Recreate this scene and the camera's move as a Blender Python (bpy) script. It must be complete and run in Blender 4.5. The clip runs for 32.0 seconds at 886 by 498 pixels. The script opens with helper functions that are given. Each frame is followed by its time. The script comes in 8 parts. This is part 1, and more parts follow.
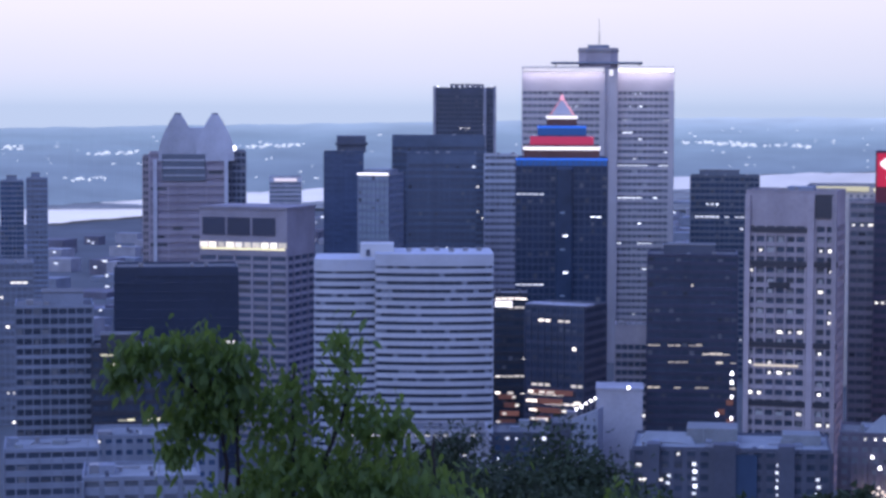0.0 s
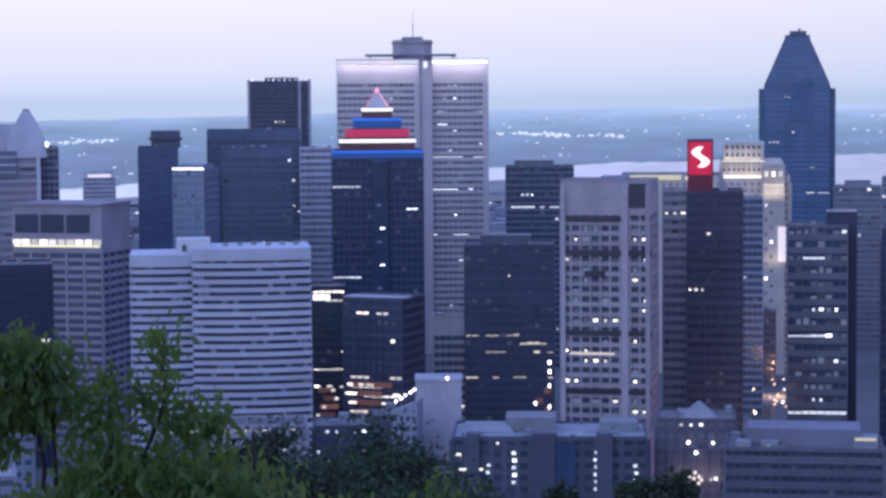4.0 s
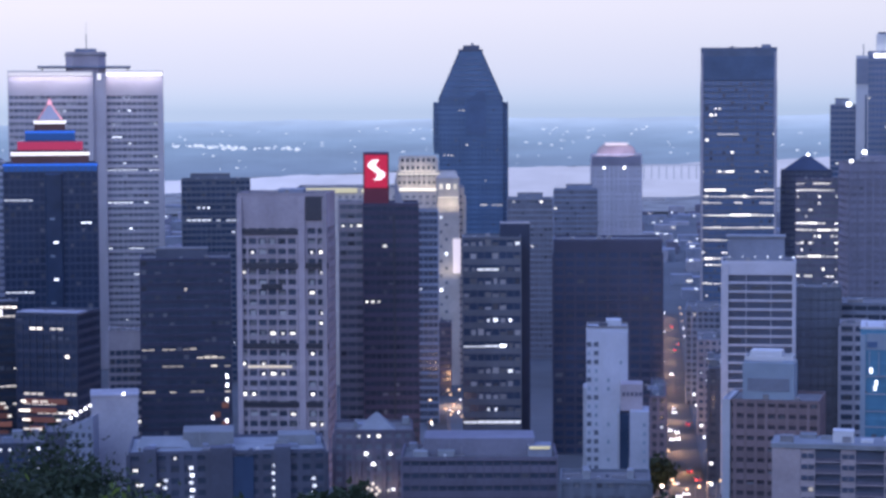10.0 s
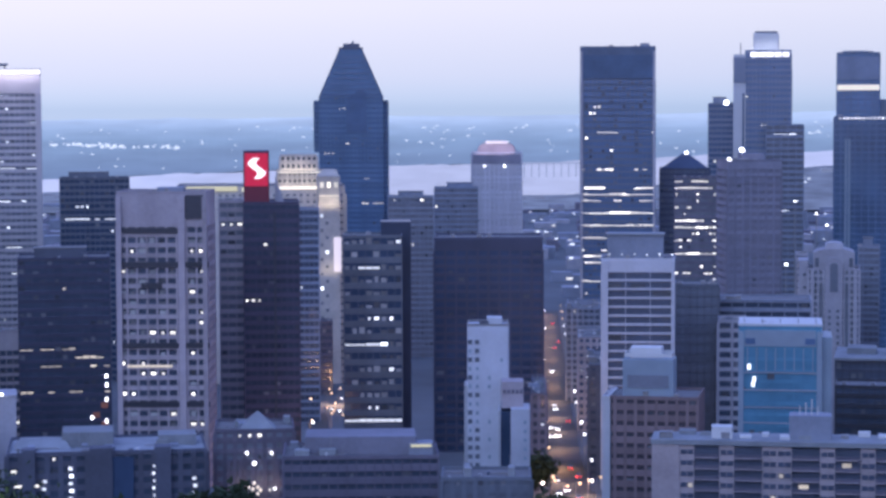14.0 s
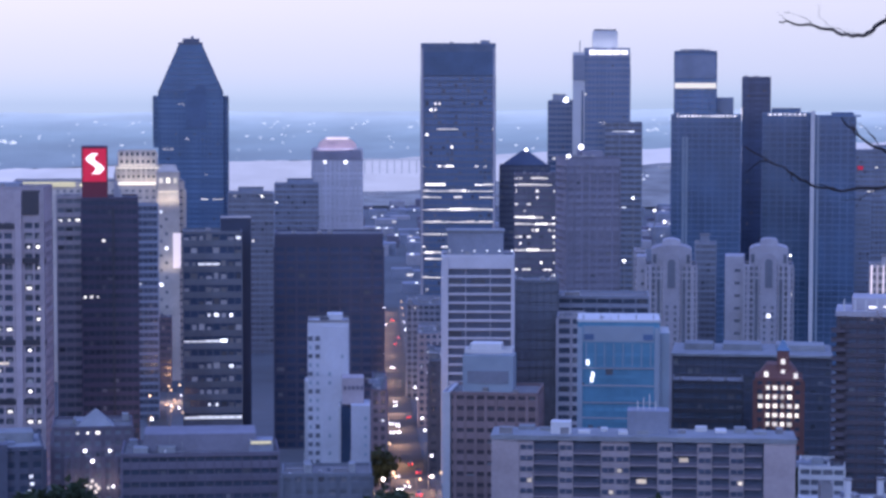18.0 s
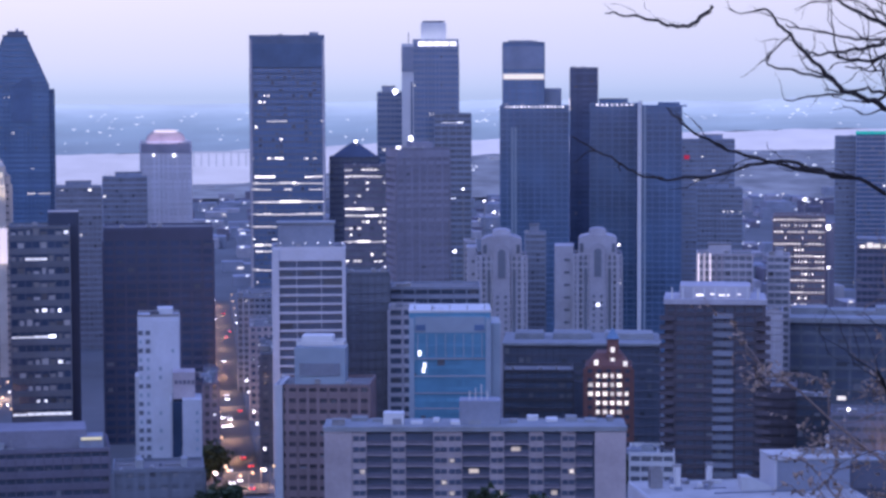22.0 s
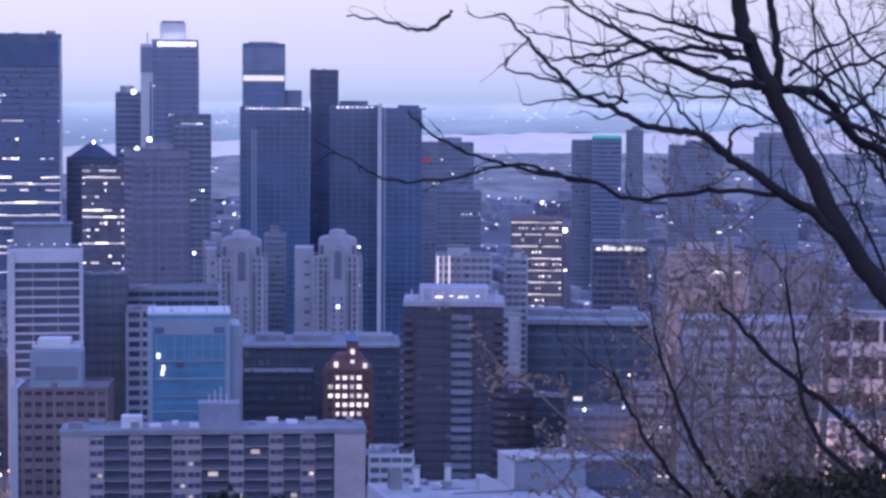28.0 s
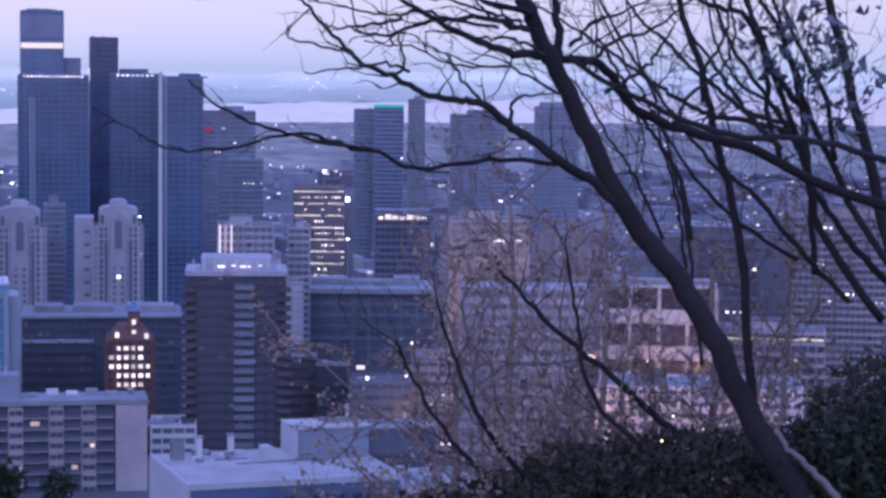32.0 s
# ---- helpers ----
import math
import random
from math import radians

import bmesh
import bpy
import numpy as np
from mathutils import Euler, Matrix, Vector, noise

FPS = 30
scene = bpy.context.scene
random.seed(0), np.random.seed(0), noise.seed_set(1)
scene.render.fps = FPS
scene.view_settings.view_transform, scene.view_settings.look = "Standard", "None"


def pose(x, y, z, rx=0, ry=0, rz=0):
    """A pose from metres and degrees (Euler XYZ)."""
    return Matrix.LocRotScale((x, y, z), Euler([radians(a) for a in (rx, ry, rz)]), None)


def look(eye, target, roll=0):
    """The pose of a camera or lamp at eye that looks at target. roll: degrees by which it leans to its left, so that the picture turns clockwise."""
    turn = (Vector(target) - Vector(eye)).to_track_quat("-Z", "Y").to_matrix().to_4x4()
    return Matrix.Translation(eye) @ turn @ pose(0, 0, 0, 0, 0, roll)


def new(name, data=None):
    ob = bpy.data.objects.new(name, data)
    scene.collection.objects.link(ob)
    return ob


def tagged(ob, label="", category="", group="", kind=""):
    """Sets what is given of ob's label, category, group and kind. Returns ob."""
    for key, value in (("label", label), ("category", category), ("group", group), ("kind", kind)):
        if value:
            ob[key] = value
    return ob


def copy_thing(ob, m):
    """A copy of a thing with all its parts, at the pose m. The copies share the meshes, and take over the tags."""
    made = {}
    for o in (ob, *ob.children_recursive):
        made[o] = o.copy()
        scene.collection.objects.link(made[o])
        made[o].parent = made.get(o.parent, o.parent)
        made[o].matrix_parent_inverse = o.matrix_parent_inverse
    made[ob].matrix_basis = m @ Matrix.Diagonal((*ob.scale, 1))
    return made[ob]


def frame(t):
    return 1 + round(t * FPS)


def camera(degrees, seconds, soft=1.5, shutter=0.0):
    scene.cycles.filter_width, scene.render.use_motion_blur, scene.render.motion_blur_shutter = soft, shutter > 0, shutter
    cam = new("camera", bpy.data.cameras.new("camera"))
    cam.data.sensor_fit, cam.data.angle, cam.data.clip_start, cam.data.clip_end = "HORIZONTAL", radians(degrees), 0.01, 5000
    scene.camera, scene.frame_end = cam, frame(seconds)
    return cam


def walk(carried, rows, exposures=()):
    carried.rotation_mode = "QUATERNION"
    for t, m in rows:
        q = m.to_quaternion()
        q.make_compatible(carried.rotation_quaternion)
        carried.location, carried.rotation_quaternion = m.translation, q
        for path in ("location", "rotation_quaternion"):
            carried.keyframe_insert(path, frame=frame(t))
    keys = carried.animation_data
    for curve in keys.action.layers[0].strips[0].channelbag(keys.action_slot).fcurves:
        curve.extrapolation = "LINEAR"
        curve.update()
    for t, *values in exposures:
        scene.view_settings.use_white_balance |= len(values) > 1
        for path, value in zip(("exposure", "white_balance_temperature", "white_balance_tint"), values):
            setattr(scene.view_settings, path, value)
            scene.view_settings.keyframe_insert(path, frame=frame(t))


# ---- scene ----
# A hilltop lookout over a downtown at dusk. Bearings are in degrees to the right of +y, heights from the street level.
EYE = Vector((0.0, 0.0, 165.0))


def toward(yaw, pitch, d=100.0):
    a, b = radians(yaw), radians(pitch)
    return EYE + d * Vector((-math.sin(a) * math.cos(b), math.cos(a) * math.cos(b), math.sin(b)))


# seconds, yaw to the left, pitch, roll
TURNS = (
    (0, 17.566, -3.639, 0.167), (0.5, 17.328, -4.015, 0.033), (1, 16.355, -4.079, 0.268), (1.5, 15.656, -3.965, 0.308),
    (2, 15.142, -3.775, -0.017), (2.5, 14.779, -3.903, -0.041), (4.5, 11.880, -3.726, -0.367), (5, 10.845, -3.651, -0.129),
    (5.5, 9.966, -3.863, -0.047), (6, 9.105, -3.789, 0.011), (6.5, 8.909, -3.790, -0.214), (7, 8.468, -3.507, -0.147),
    (7.5, 7.822, -3.785, -0.107), (8, 7.473, -3.820, -0.163), (8.5, 6.643, -3.631, -0.160), (9, 6.183, -3.621, -0.205),
    (9.5, 5.261, -3.586, -0.188), (10, 4.539, -3.551, -0.245), (10.5, 4.689, -3.671, -0.320), (11, 4.333, -3.448, -0.366),
    (11.5, 3.623, -3.744, -0.115), (12, 3.402, -3.691, -0.192), (12.5, 3.228, -3.633, -0.259), (13, 2.772, -3.610, -0.246),
    (13.5, 1.990, -3.551, -0.254), (15.5, 0.611, -3.905, -0.122), (16, 0.002, -3.753, -0.228), (16.5, -0.695, -3.813, -0.259),
    (17, -1.723, -3.487, -0.124), (17.5, -2.043, -3.667, -0.119), (18, -2.640, -3.708, 0.088), (18.5, -3.716, -3.824, 0.267),
    (19, -4.341, -3.925, 0.422), (19.5, -4.344, -3.872, 0.198), (20, -4.713, -3.885, 0.015), (20.5, -5.471, -3.743, 0.006),
    (21, -6.187, -3.904, 0.059), (21.5, -6.731, -3.720, -0.024), (22, -7.001, -3.926, -0.200), (22.5, -7.459, -3.830, -0.220),
    (23, -7.968, -3.743, -0.004), (23.5, -8.993, -3.948, 0.108), (24, -9.152, -3.891, -0.148), (24.5, -9.835, -3.938, -0.001),
    (25, -10.684, -4.182, 0.201), (25.5, -10.889, -4.117, 0.204), (27.5, -13.008, -4.011, 0.284), (28, -13.695, -3.863, 0.359),
    (28.5, -14.521, -3.837, 0.409), (29, -15.083, -3.961, 0.558), (29.5, -15.953, -3.845, 0.675), (30, -16.775, -3.966, 0.801),
    (30.5, -17.321, -4.011, 0.577), (31, -17.824, -4.199, 0.483), (31.5, -18.583, -4.312, 0.479), (32, -19.305, -4.612, 0.605),
)
cam = camera(22.5, 32.0, soft=3.0)
walk(cam, [(t, look(EYE, toward(yaw, pitch), roll)) for t, yaw, pitch, roll in TURNS],
     exposures=((0, 0.05, 5900, 14), (8, 0.05, 5880, 12), (13, 0.06, 5850, 12), (19, 0.09, 5730, 19), (25, 0.08, 5690, 25), (28, 0.09, 5720, 27), (32, 0.09, 5820, 30)))

# ---------------------------------------------------------------- light
world = bpy.data.worlds.new("dusk_sky")
scene.world = world
world.use_nodes = True
wn, wl = world.node_tree.nodes, world.node_tree.links
wn.clear()
w_out, w_bg = wn.new("ShaderNodeOutputWorld"), wn.new("ShaderNodeBackground")
w_tc, w_sep, w_ramp = wn.new("ShaderNodeTexCoord"), wn.new("ShaderNodeSeparateXYZ"), wn.new("ShaderNodeValToRGB")
w_sky, w_mix, w_mul = wn.new("ShaderNodeTexSky"), wn.new("ShaderNodeMix"), wn.new("ShaderNodeVectorMath")
w_sky.sky_type, w_sky.sun_disc = "NISHITA", False
w_sky.sun_elevation, w_sky.sun_rotation = radians(2.0), radians(200)
w_mul.operation, w_mul.inputs[3].default_value = "SCALE", 0.10
ramp = w_ramp.color_ramp
STOPS = ((0.0, (0.56, 0.655, 0.82)), (0.005, (0.66, 0.735, 0.885)), (0.014, (0.77, 0.79, 0.92)), (0.046, (0.95, 0.90, 0.97)),
         (0.25, (0.565, 0.67, 1.20)), (1.0, (0.37, 0.525, 1.31)))
ramp.elements[0].position, ramp.elements[0].color = STOPS[0][0], (*STOPS[0][1], 1)
ramp.elements[1].position, ramp.elements[1].color = STOPS[-1][0], (*STOPS[-1][1], 1)
for p, c in STOPS[1:-1]:
    ramp.elements.new(p).color = (*c, 1)
w_mix.data_type, w_mix.blend_type = "RGBA", "MIX"
w_mix.inputs[0].default_value = 0.12
wl.new(w_tc.outputs["Generated"], w_sep.inputs[0])
wl.new(w_sep.outputs[2], w_ramp.inputs[0])
wl.new(w_sky.outputs[0], w_mul.inputs[0])
# the sky is paler and pinker towards one end of the view, bluer towards the other
w_side, w_tint, w_prod = wn.new("ShaderNodeMapRange"), wn.new("ShaderNodeMix"), wn.new("ShaderNodeVectorMath")
w_side.inputs["From Min"].default_value, w_side.inputs["From Max"].default_value = -0.32, 0.42
w_tint.data_type, w_prod.operation = "RGBA", "MULTIPLY"
w_tint.inputs[6].default_value, w_tint.inputs[7].default_value = (1.10, 1.07, 1.06, 1), (0.815, 0.862, 0.91, 1)
wl.new(w_sep.outputs[0], w_side.inputs["Value"])
wl.new(w_side.outputs[0], w_tint.inputs[0])
wl.new(w_ramp.outputs[0], w_prod.inputs[0])
wl.new(w_tint.outputs[2], w_prod.inputs[1])
wl.new(w_prod.outputs[0], w_mix.inputs[6])
wl.new(w_mul.outputs[0], w_mix.inputs[7])
wl.new(w_mix.outputs[2], w_bg.inputs[0])
wl.new(w_bg.outputs[0], w_out.inputs[0])
w_bg.inputs[1].default_value = 1.0

sun = new("sun", bpy.data.lights.new("sun", "SUN"))
sun.data.energy, sun.data.angle, sun.data.color = 0.6, radians(40), (0.64, 0.85, 1.0)
sun.matrix_world = look((-300, -900, 700), (0, 0, 0))


# ---------------------------------------------------------------- materials
def shader(name, base, rough=0.7, metal=0.0, vary=0.33, size=1.2, broad=14.0, bump=0.0, spec=0.5):
    """A surface with fine grain of the given size in metres, broad stains, and a shade of its own for each object."""
    m = bpy.data.materials.new(name)
    m.use_nodes = True
    n, l = m.node_tree.nodes, m.node_tree.links
    b = n["Principled BSDF"]
    b.inputs["Roughness"].default_value, b.inputs["Metallic"].default_value = rough, metal
    b.inputs["Specular IOR Level"].default_value = spec
    tc = n.new("ShaderNodeTexCoord")
    fine, wide, info = n.new("ShaderNodeTexNoise"), n.new("ShaderNodeTexNoise"), n.new("ShaderNodeObjectInfo")
    fine.inputs["Scale"].default_value, wide.inputs["Scale"].default_value = 1 / size, 1 / broad
    fine.inputs["Detail"].default_value, wide.inputs["Detail"].default_value = 4, 3
    l.new(tc.outputs["Object"], fine.inputs["Vector"])
    l.new(tc.outputs["Object"], wide.inputs["Vector"])
    add, tot = n.new("ShaderNodeMath"), n.new("ShaderNodeMath")
    add.operation, tot.operation = "MULTIPLY_ADD", "MULTIPLY_ADD"
    l.new(fine.outputs[0], add.inputs[0])
    add.inputs[1].default_value = 0.4
    l.new(wide.outputs[0], add.inputs[2])
    l.new(info.outputs["Random"], tot.inputs[0])
    tot.inputs[1].default_value = 0.35
    l.new(add.outputs[0], tot.inputs[2])
    rng = n.new("ShaderNodeMapRange")
    rng.inputs["From Min"].default_value, rng.inputs["From Max"].default_value = 0.47, 1.28
    rng.inputs["To Min"].default_value, rng.inputs["To Max"].default_value = 1 - vary, 1 + vary
    l.new(tot.outputs[0], rng.inputs["Value"])
    mul = n.new("ShaderNodeVectorMath")
    mul.operation = "SCALE"
    mul.inputs[0].default_value = base
    l.new(rng.outputs[0], mul.inputs["Scale"])
    l.new(mul.outputs[0], b.inputs["Base Color"])
    if bump:
        bp = n.new("ShaderNodeBump")
        bp.inputs["Strength"].default_value, bp.inputs["Distance"].default_value = bump, size * 0.3
        l.new(fine.outputs[0], bp.inputs["Height"])
        l.new(bp.outputs[0], b.inputs["Normal"])
    return m


def glow(name, color, strength, spread=1.0):
    m = bpy.data.materials.new(name)
    m.use_nodes = True
    n, l = m.node_tree.nodes, m.node_tree.links
    b = n["Principled BSDF"]
    b.inputs["Base Color"].default_value = (*(c * 0.3 for c in color), 1)
    b.inputs["Emission Color"].default_value = (*color, 1)
    info, rng = n.new("ShaderNodeObjectInfo"), n.new("ShaderNodeMapRange")
    pw = n.new("ShaderNodeMath")
    pw.operation, pw.inputs[1].default_value = "POWER", spread
    rng.inputs["To Min"].default_value, rng.inputs["To Max"].default_value = strength * 0.35, strength * 1.3
    l.new(info.outputs["Random"], pw.inputs[0])
    l.new(pw.outputs[0], rng.inputs["Value"])
    l.new(rng.outputs[0], b.inputs["Emission Strength"])
    m.cycles.emission_sampling = "NONE"
    return m


CONCRETE = shader("pale_concrete", (0.352, 0.345, 0.39), 0.85)
# stone lightened and blued, with the haze of distance mixed into its colour
STONE_HAZE = shader("haze_paled_stone", (0.47, 0.475, 0.535), 0.85)
CONCRETE_PINK = shader("pinkish_concrete", (0.352, 0.312, 0.342), 0.85)
WHITE_DULL = shader("weathered_white_panel", (0.43, 0.44, 0.475), 0.7, vary=0.18)
STRIPE_WHITE = shader("bluish_white_panel", (0.46, 0.475, 0.54), 0.7, vary=0.2)
WHITE = shader("white_cladding", (0.54, 0.54, 0.56), 0.6, vary=0.12)
ALU = shader("brushed_aluminium_cladding", (0.52, 0.49, 0.52), 0.5, 0.3, vary=0.12)
GREY = shader("grey_cladding", (0.208, 0.228, 0.288), 0.7)
DARK = shader("dark_cladding", (0.082, 0.092, 0.13), 0.55)
NAVY = shader("navy_cladding", (0.078, 0.125, 0.215), 0.45)
PINK_PALE = shader("pale_pink_render", (0.54, 0.475, 0.49), 0.85)
# also serves as dark cladding paled for haze on the farthest towers
SLATE = shader("slate_cladding", (0.205, 0.235, 0.315), 0.6)
BROWN = shader("brown_stone", (0.148, 0.142, 0.19), 0.8)
BRICK = shader("red_brown_brick", (0.20, 0.15, 0.158), 0.9, size=0.5)
LIMESTONE = shader("limestone", (0.50, 0.46, 0.43), 0.85)
BRICK_RED = shader("bright_red_brick", (0.16, 0.08, 0.075), 0.9, size=0.5)
BLACK = shader("black_panel", (0.042, 0.045, 0.06), 0.4)
ROOF = shader("roof_gravel", (0.15, 0.15, 0.16), 0.95, size=0.6, broad=7)
ROOF_WHITE = shader("white_roof_membrane", (0.37, 0.365, 0.37), 0.8, size=0.9, broad=9)
ROOF_PALE = shader("pale_roof_membrane", (0.225, 0.24, 0.265), 0.8, size=0.9, broad=9)
COPPER = shader("blue_green_copper_roof", (0.095, 0.165, 0.275), 0.35, 0.2)
GLASS = shader("dark_window_glass", (0.068, 0.084, 0.12), 0.15, vary=0.5, size=5, broad=20, spec=0.6)
GLASS_BLUE = shader("blue_curtain_glass", (0.075, 0.12, 0.21), 0.15, vary=0.4, size=5, broad=20, spec=0.9)
GLASS_SKY = shader("sky_blue_glass", (0.115, 0.265, 0.385), 0.2, vary=0.35, size=5, broad=16, spec=0.9)
# also stands for dark glass paled by haze on the farthest towers
GLASS_GREY = shader("grey_window_glass", (0.18, 0.195, 0.235), 0.2, vary=0.4, size=4, broad=16)
SMOKED = shader("smoked_glass", (0.08, 0.095, 0.138), 0.3, vary=0.3, size=6, broad=24)
BLUE_PANEL = shader("blue_grey_panel", (0.125, 0.14, 0.175), 0.7)
BLUE_DULL = shader("dull_blue_glass", (0.098, 0.155, 0.272), 0.2, vary=0.3, size=8, broad=30, spec=0.8)
RED_PANE = shader("dark_red_tinted_glass", (0.085, 0.062, 0.08), 0.25, vary=0.4, size=4, broad=14)
GLASS_PALE = shader("pale_blue_panel", (0.26, 0.32, 0.39), 0.4, vary=0.2, size=4, broad=12)
NAVY_DARK = shader("dark_navy_panel", (0.034, 0.046, 0.082), 0.35, vary=0.3, size=5, broad=20)
BALCONY = shader("brown_balcony_panel", (0.30, 0.245, 0.245), 0.8)
BEIGE = shader("warm_grey_render", (0.375, 0.32, 0.33), 0.85)
LAVENDER = shader("lavender_grey_stone", (0.195, 0.195, 0.25), 0.8)
GLASS_NIGHT = shader("night_blue_glass", (0.092, 0.155, 0.262), 0.2, vary=0.55, size=9, broad=34, spec=0.8)
PURPLE_BRICK = shader("dark_purple_brick", (0.082, 0.073, 0.092), 0.85)
NIGHT_FRAME = shader("night_blue_frame", (0.088, 0.143, 0.245), 0.4, vary=0.4, size=6, broad=30)
INK_GLASS = shader("ink_blue_glass", (0.040, 0.062, 0.112), 0.2, vary=0.4, size=5, broad=18, spec=0.7)
NAVY_GLASS = shader("navy_glass", (0.06, 0.09, 0.165), 0.25, vary=0.5, size=6, broad=24, spec=0.7)
DUSK_FRAME = shader("slate_blue_frame", (0.105, 0.135, 0.20), 0.6)
INK_FRAME = shader("ink_blue_frame", (0.046, 0.063, 0.112), 0.4, vary=0.3, size=5, broad=20)
SIGN_STONE = shader("plum_granite", (0.062, 0.056, 0.098), 0.5)
SLAB_DARK = shader("dark_purple_slab", (0.058, 0.062, 0.105), 0.6)
DUSK_PANEL = shader("grey_blue_render", (0.088, 0.094, 0.13), 0.75)
DUSK_STONE = shader("purple_grey_stone", (0.122, 0.113, 0.152), 0.8)
BEIGE_DUSK = shader("dusky_beige_concrete", (0.285, 0.262, 0.305), 0.85)
ROSE_STONE = shader("rose_grey_stone", (0.335, 0.30, 0.345), 0.85)
TAUPE_GLASS = shader("taupe_window_glass", (0.225, 0.20, 0.25), 0.3, vary=0.3, size=4, broad=14)
METAL = shader("grey_metal", (0.3, 0.3, 0.32), 0.4, 0.7)
ASPHALT = shader("asphalt", (0.05, 0.05, 0.052), 0.8, size=0.8, broad=12)
LAND = shader("city_ground", (0.095, 0.105, 0.115), 0.95, vary=0.5, size=25, broad=160)
BARK = shader("dark_bark", (0.029, 0.025, 0.027), 0.95, vary=0.4, size=0.03, broad=0.4, bump=0.6, spec=0.2)
LEAF_SHRUB = shader("brown_bud_leaf", (0.29, 0.215, 0.17), 0.8, vary=0.5, size=0.1, broad=0.5)
PALE_BARK = shader("pale_dead_bark", (0.20, 0.18, 0.17), 0.9, vary=0.4, size=0.03, broad=0.3, bump=0.4)
BARK_THIN = shader("brown_twig_bark", (0.19, 0.138, 0.118), 0.9, vary=0.4, size=0.05, broad=0.6)
LEAF = shader("green_leaf", (0.078, 0.13, 0.036), 0.6, vary=0.65, size=0.06, broad=0.3)
_n, _l = LEAF.node_tree.nodes, LEAF.node_tree.links
_tr, _mx = _n.new("ShaderNodeBsdfTranslucent"), _n.new("ShaderNodeMixShader")
_tr.inputs[0].default_value, _mx.inputs[0].default_value = (0.17, 0.25, 0.04, 1), 0.5
_l.new(_n["Principled BSDF"].outputs[0], _mx.inputs[1])
_l.new(_tr.outputs[0], _mx.inputs[2])
_l.new(_mx.outputs[0], _n["Material Output"].inputs[0])
EVERGREEN = shader("evergreen_leaf", (0.040, 0.037, 0.022), 0.8, vary=0.5, size=0.1, broad=0.6)
LEAF_GREY = shader("grey_green_leaf", (0.105, 0.125, 0.14), 0.7, vary=0.5, size=0.1, broad=0.4)
FOLIAGE = shader("dark_foliage", (0.026, 0.043, 0.019), 0.8, vary=0.5, size=0.8, broad=4)
LIT = glow("lit_window_warm_white", (1.0, 0.91, 0.80), 2.4, 4.0)
LIT_COOL = glow("lit_window_cool_white", (0.92, 0.93, 1.0), 2.2, 4.0)
# cream and pink glows stand for floodlit stone as well as lit windows
LIT_YELLOW = glow("cream_glow", (1.0, 0.90, 0.56), 1.1)
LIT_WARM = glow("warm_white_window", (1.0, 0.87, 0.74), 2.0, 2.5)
LIT_DOME = glow("floodlit_pink_glow", (1.0, 0.86, 0.92), 0.95)
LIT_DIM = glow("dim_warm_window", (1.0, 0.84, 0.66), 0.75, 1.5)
LIT_CREAM = glow("warm_cream_glow", (1.0, 0.89, 0.74), 1.15)
LIT_ORANGE = glow("orange_street_lamp", (1.0, 0.64, 0.36), 2.6)
LIT_BROWN = glow("dim_brown_shop_window", (0.62, 0.26, 0.20), 0.15, 1.5)
NEON_BLUE = glow("blue_neon", (0.03, 0.12, 0.58), 1.0)
NEON_DEEP = glow("deep_blue_neon", (0.02, 0.07, 0.26), 1.0)
NEON_RED = glow("red_neon", (0.80, 0.06, 0.16), 1.0)
NEON_WHITE = glow("white_neon", (1.0, 0.93, 0.95), 1.6)
NEON_GREEN = glow("green_neon", (0.02, 0.5, 0.42), 0.8)
NEON_PINK = glow("pink_neon", (0.95, 0.40, 0.50), 1.0)
def blind_shader():
    m = shader("window_blinds", (0.2, 0.2, 0.21), 0.7)
    n, l = m.node_tree.nodes, m.node_tree.links
    geo, cr = n.new("ShaderNodeNewGeometry"), n.new("ShaderNodeValToRGB")
    cr.color_ramp.elements[0].color, cr.color_ramp.elements[1].color = (0.035, 0.04, 0.055, 1), (0.17, 0.175, 0.2, 1)
    l.new(geo.outputs["Random Per Island"], cr.inputs[0])
    l.new(cr.outputs[0], n["Principled BSDF"].inputs["Base Color"])
    return m


BLIND = blind_shader()
BLIND_PALE = blind_shader()
[x for x in BLIND_PALE.node_tree.nodes if x.bl_idname == "ShaderNodeValToRGB"][0].color_ramp.elements[1].color = (0.46, 0.46, 0.47, 1)
RED_SIGN = glow("red_sign_face", (0.85, 0.02, 0.08), 0.42)
RED_CASE = shader("dark_red_sign_case", (0.14, 0.022, 0.04), 0.4)
BEACON = glow("white_beacon", (1.0, 0.96, 0.95), 6.0)
TAIL = glow("red_tail_light", (1.0, 0.06, 0.05), 3.0)


# ---------------------------------------------------------------- building blocks
def mesh_of(name, verts, faces, mat):
    me = bpy.data.meshes.new(name)
    me.from_pydata(verts, [], faces)
    me.materials.append(mat)
    return me


def add(name, me, parent=None, loc=(0, 0, 0), rz=0.0, label=""):
    ob = new(name, me)
    ob.location = loc
    if rz:
        ob.rotation_euler = (0, 0, rz)
    if parent:
        ob.parent = parent
    if label:
        ob["label"] = label
    return ob


QUADS = ((0, 3, 2, 1), (4, 5, 6, 7), (0, 1, 5, 4), (1, 2, 6, 5), (2, 3, 7, 6), (3, 0, 4, 7))


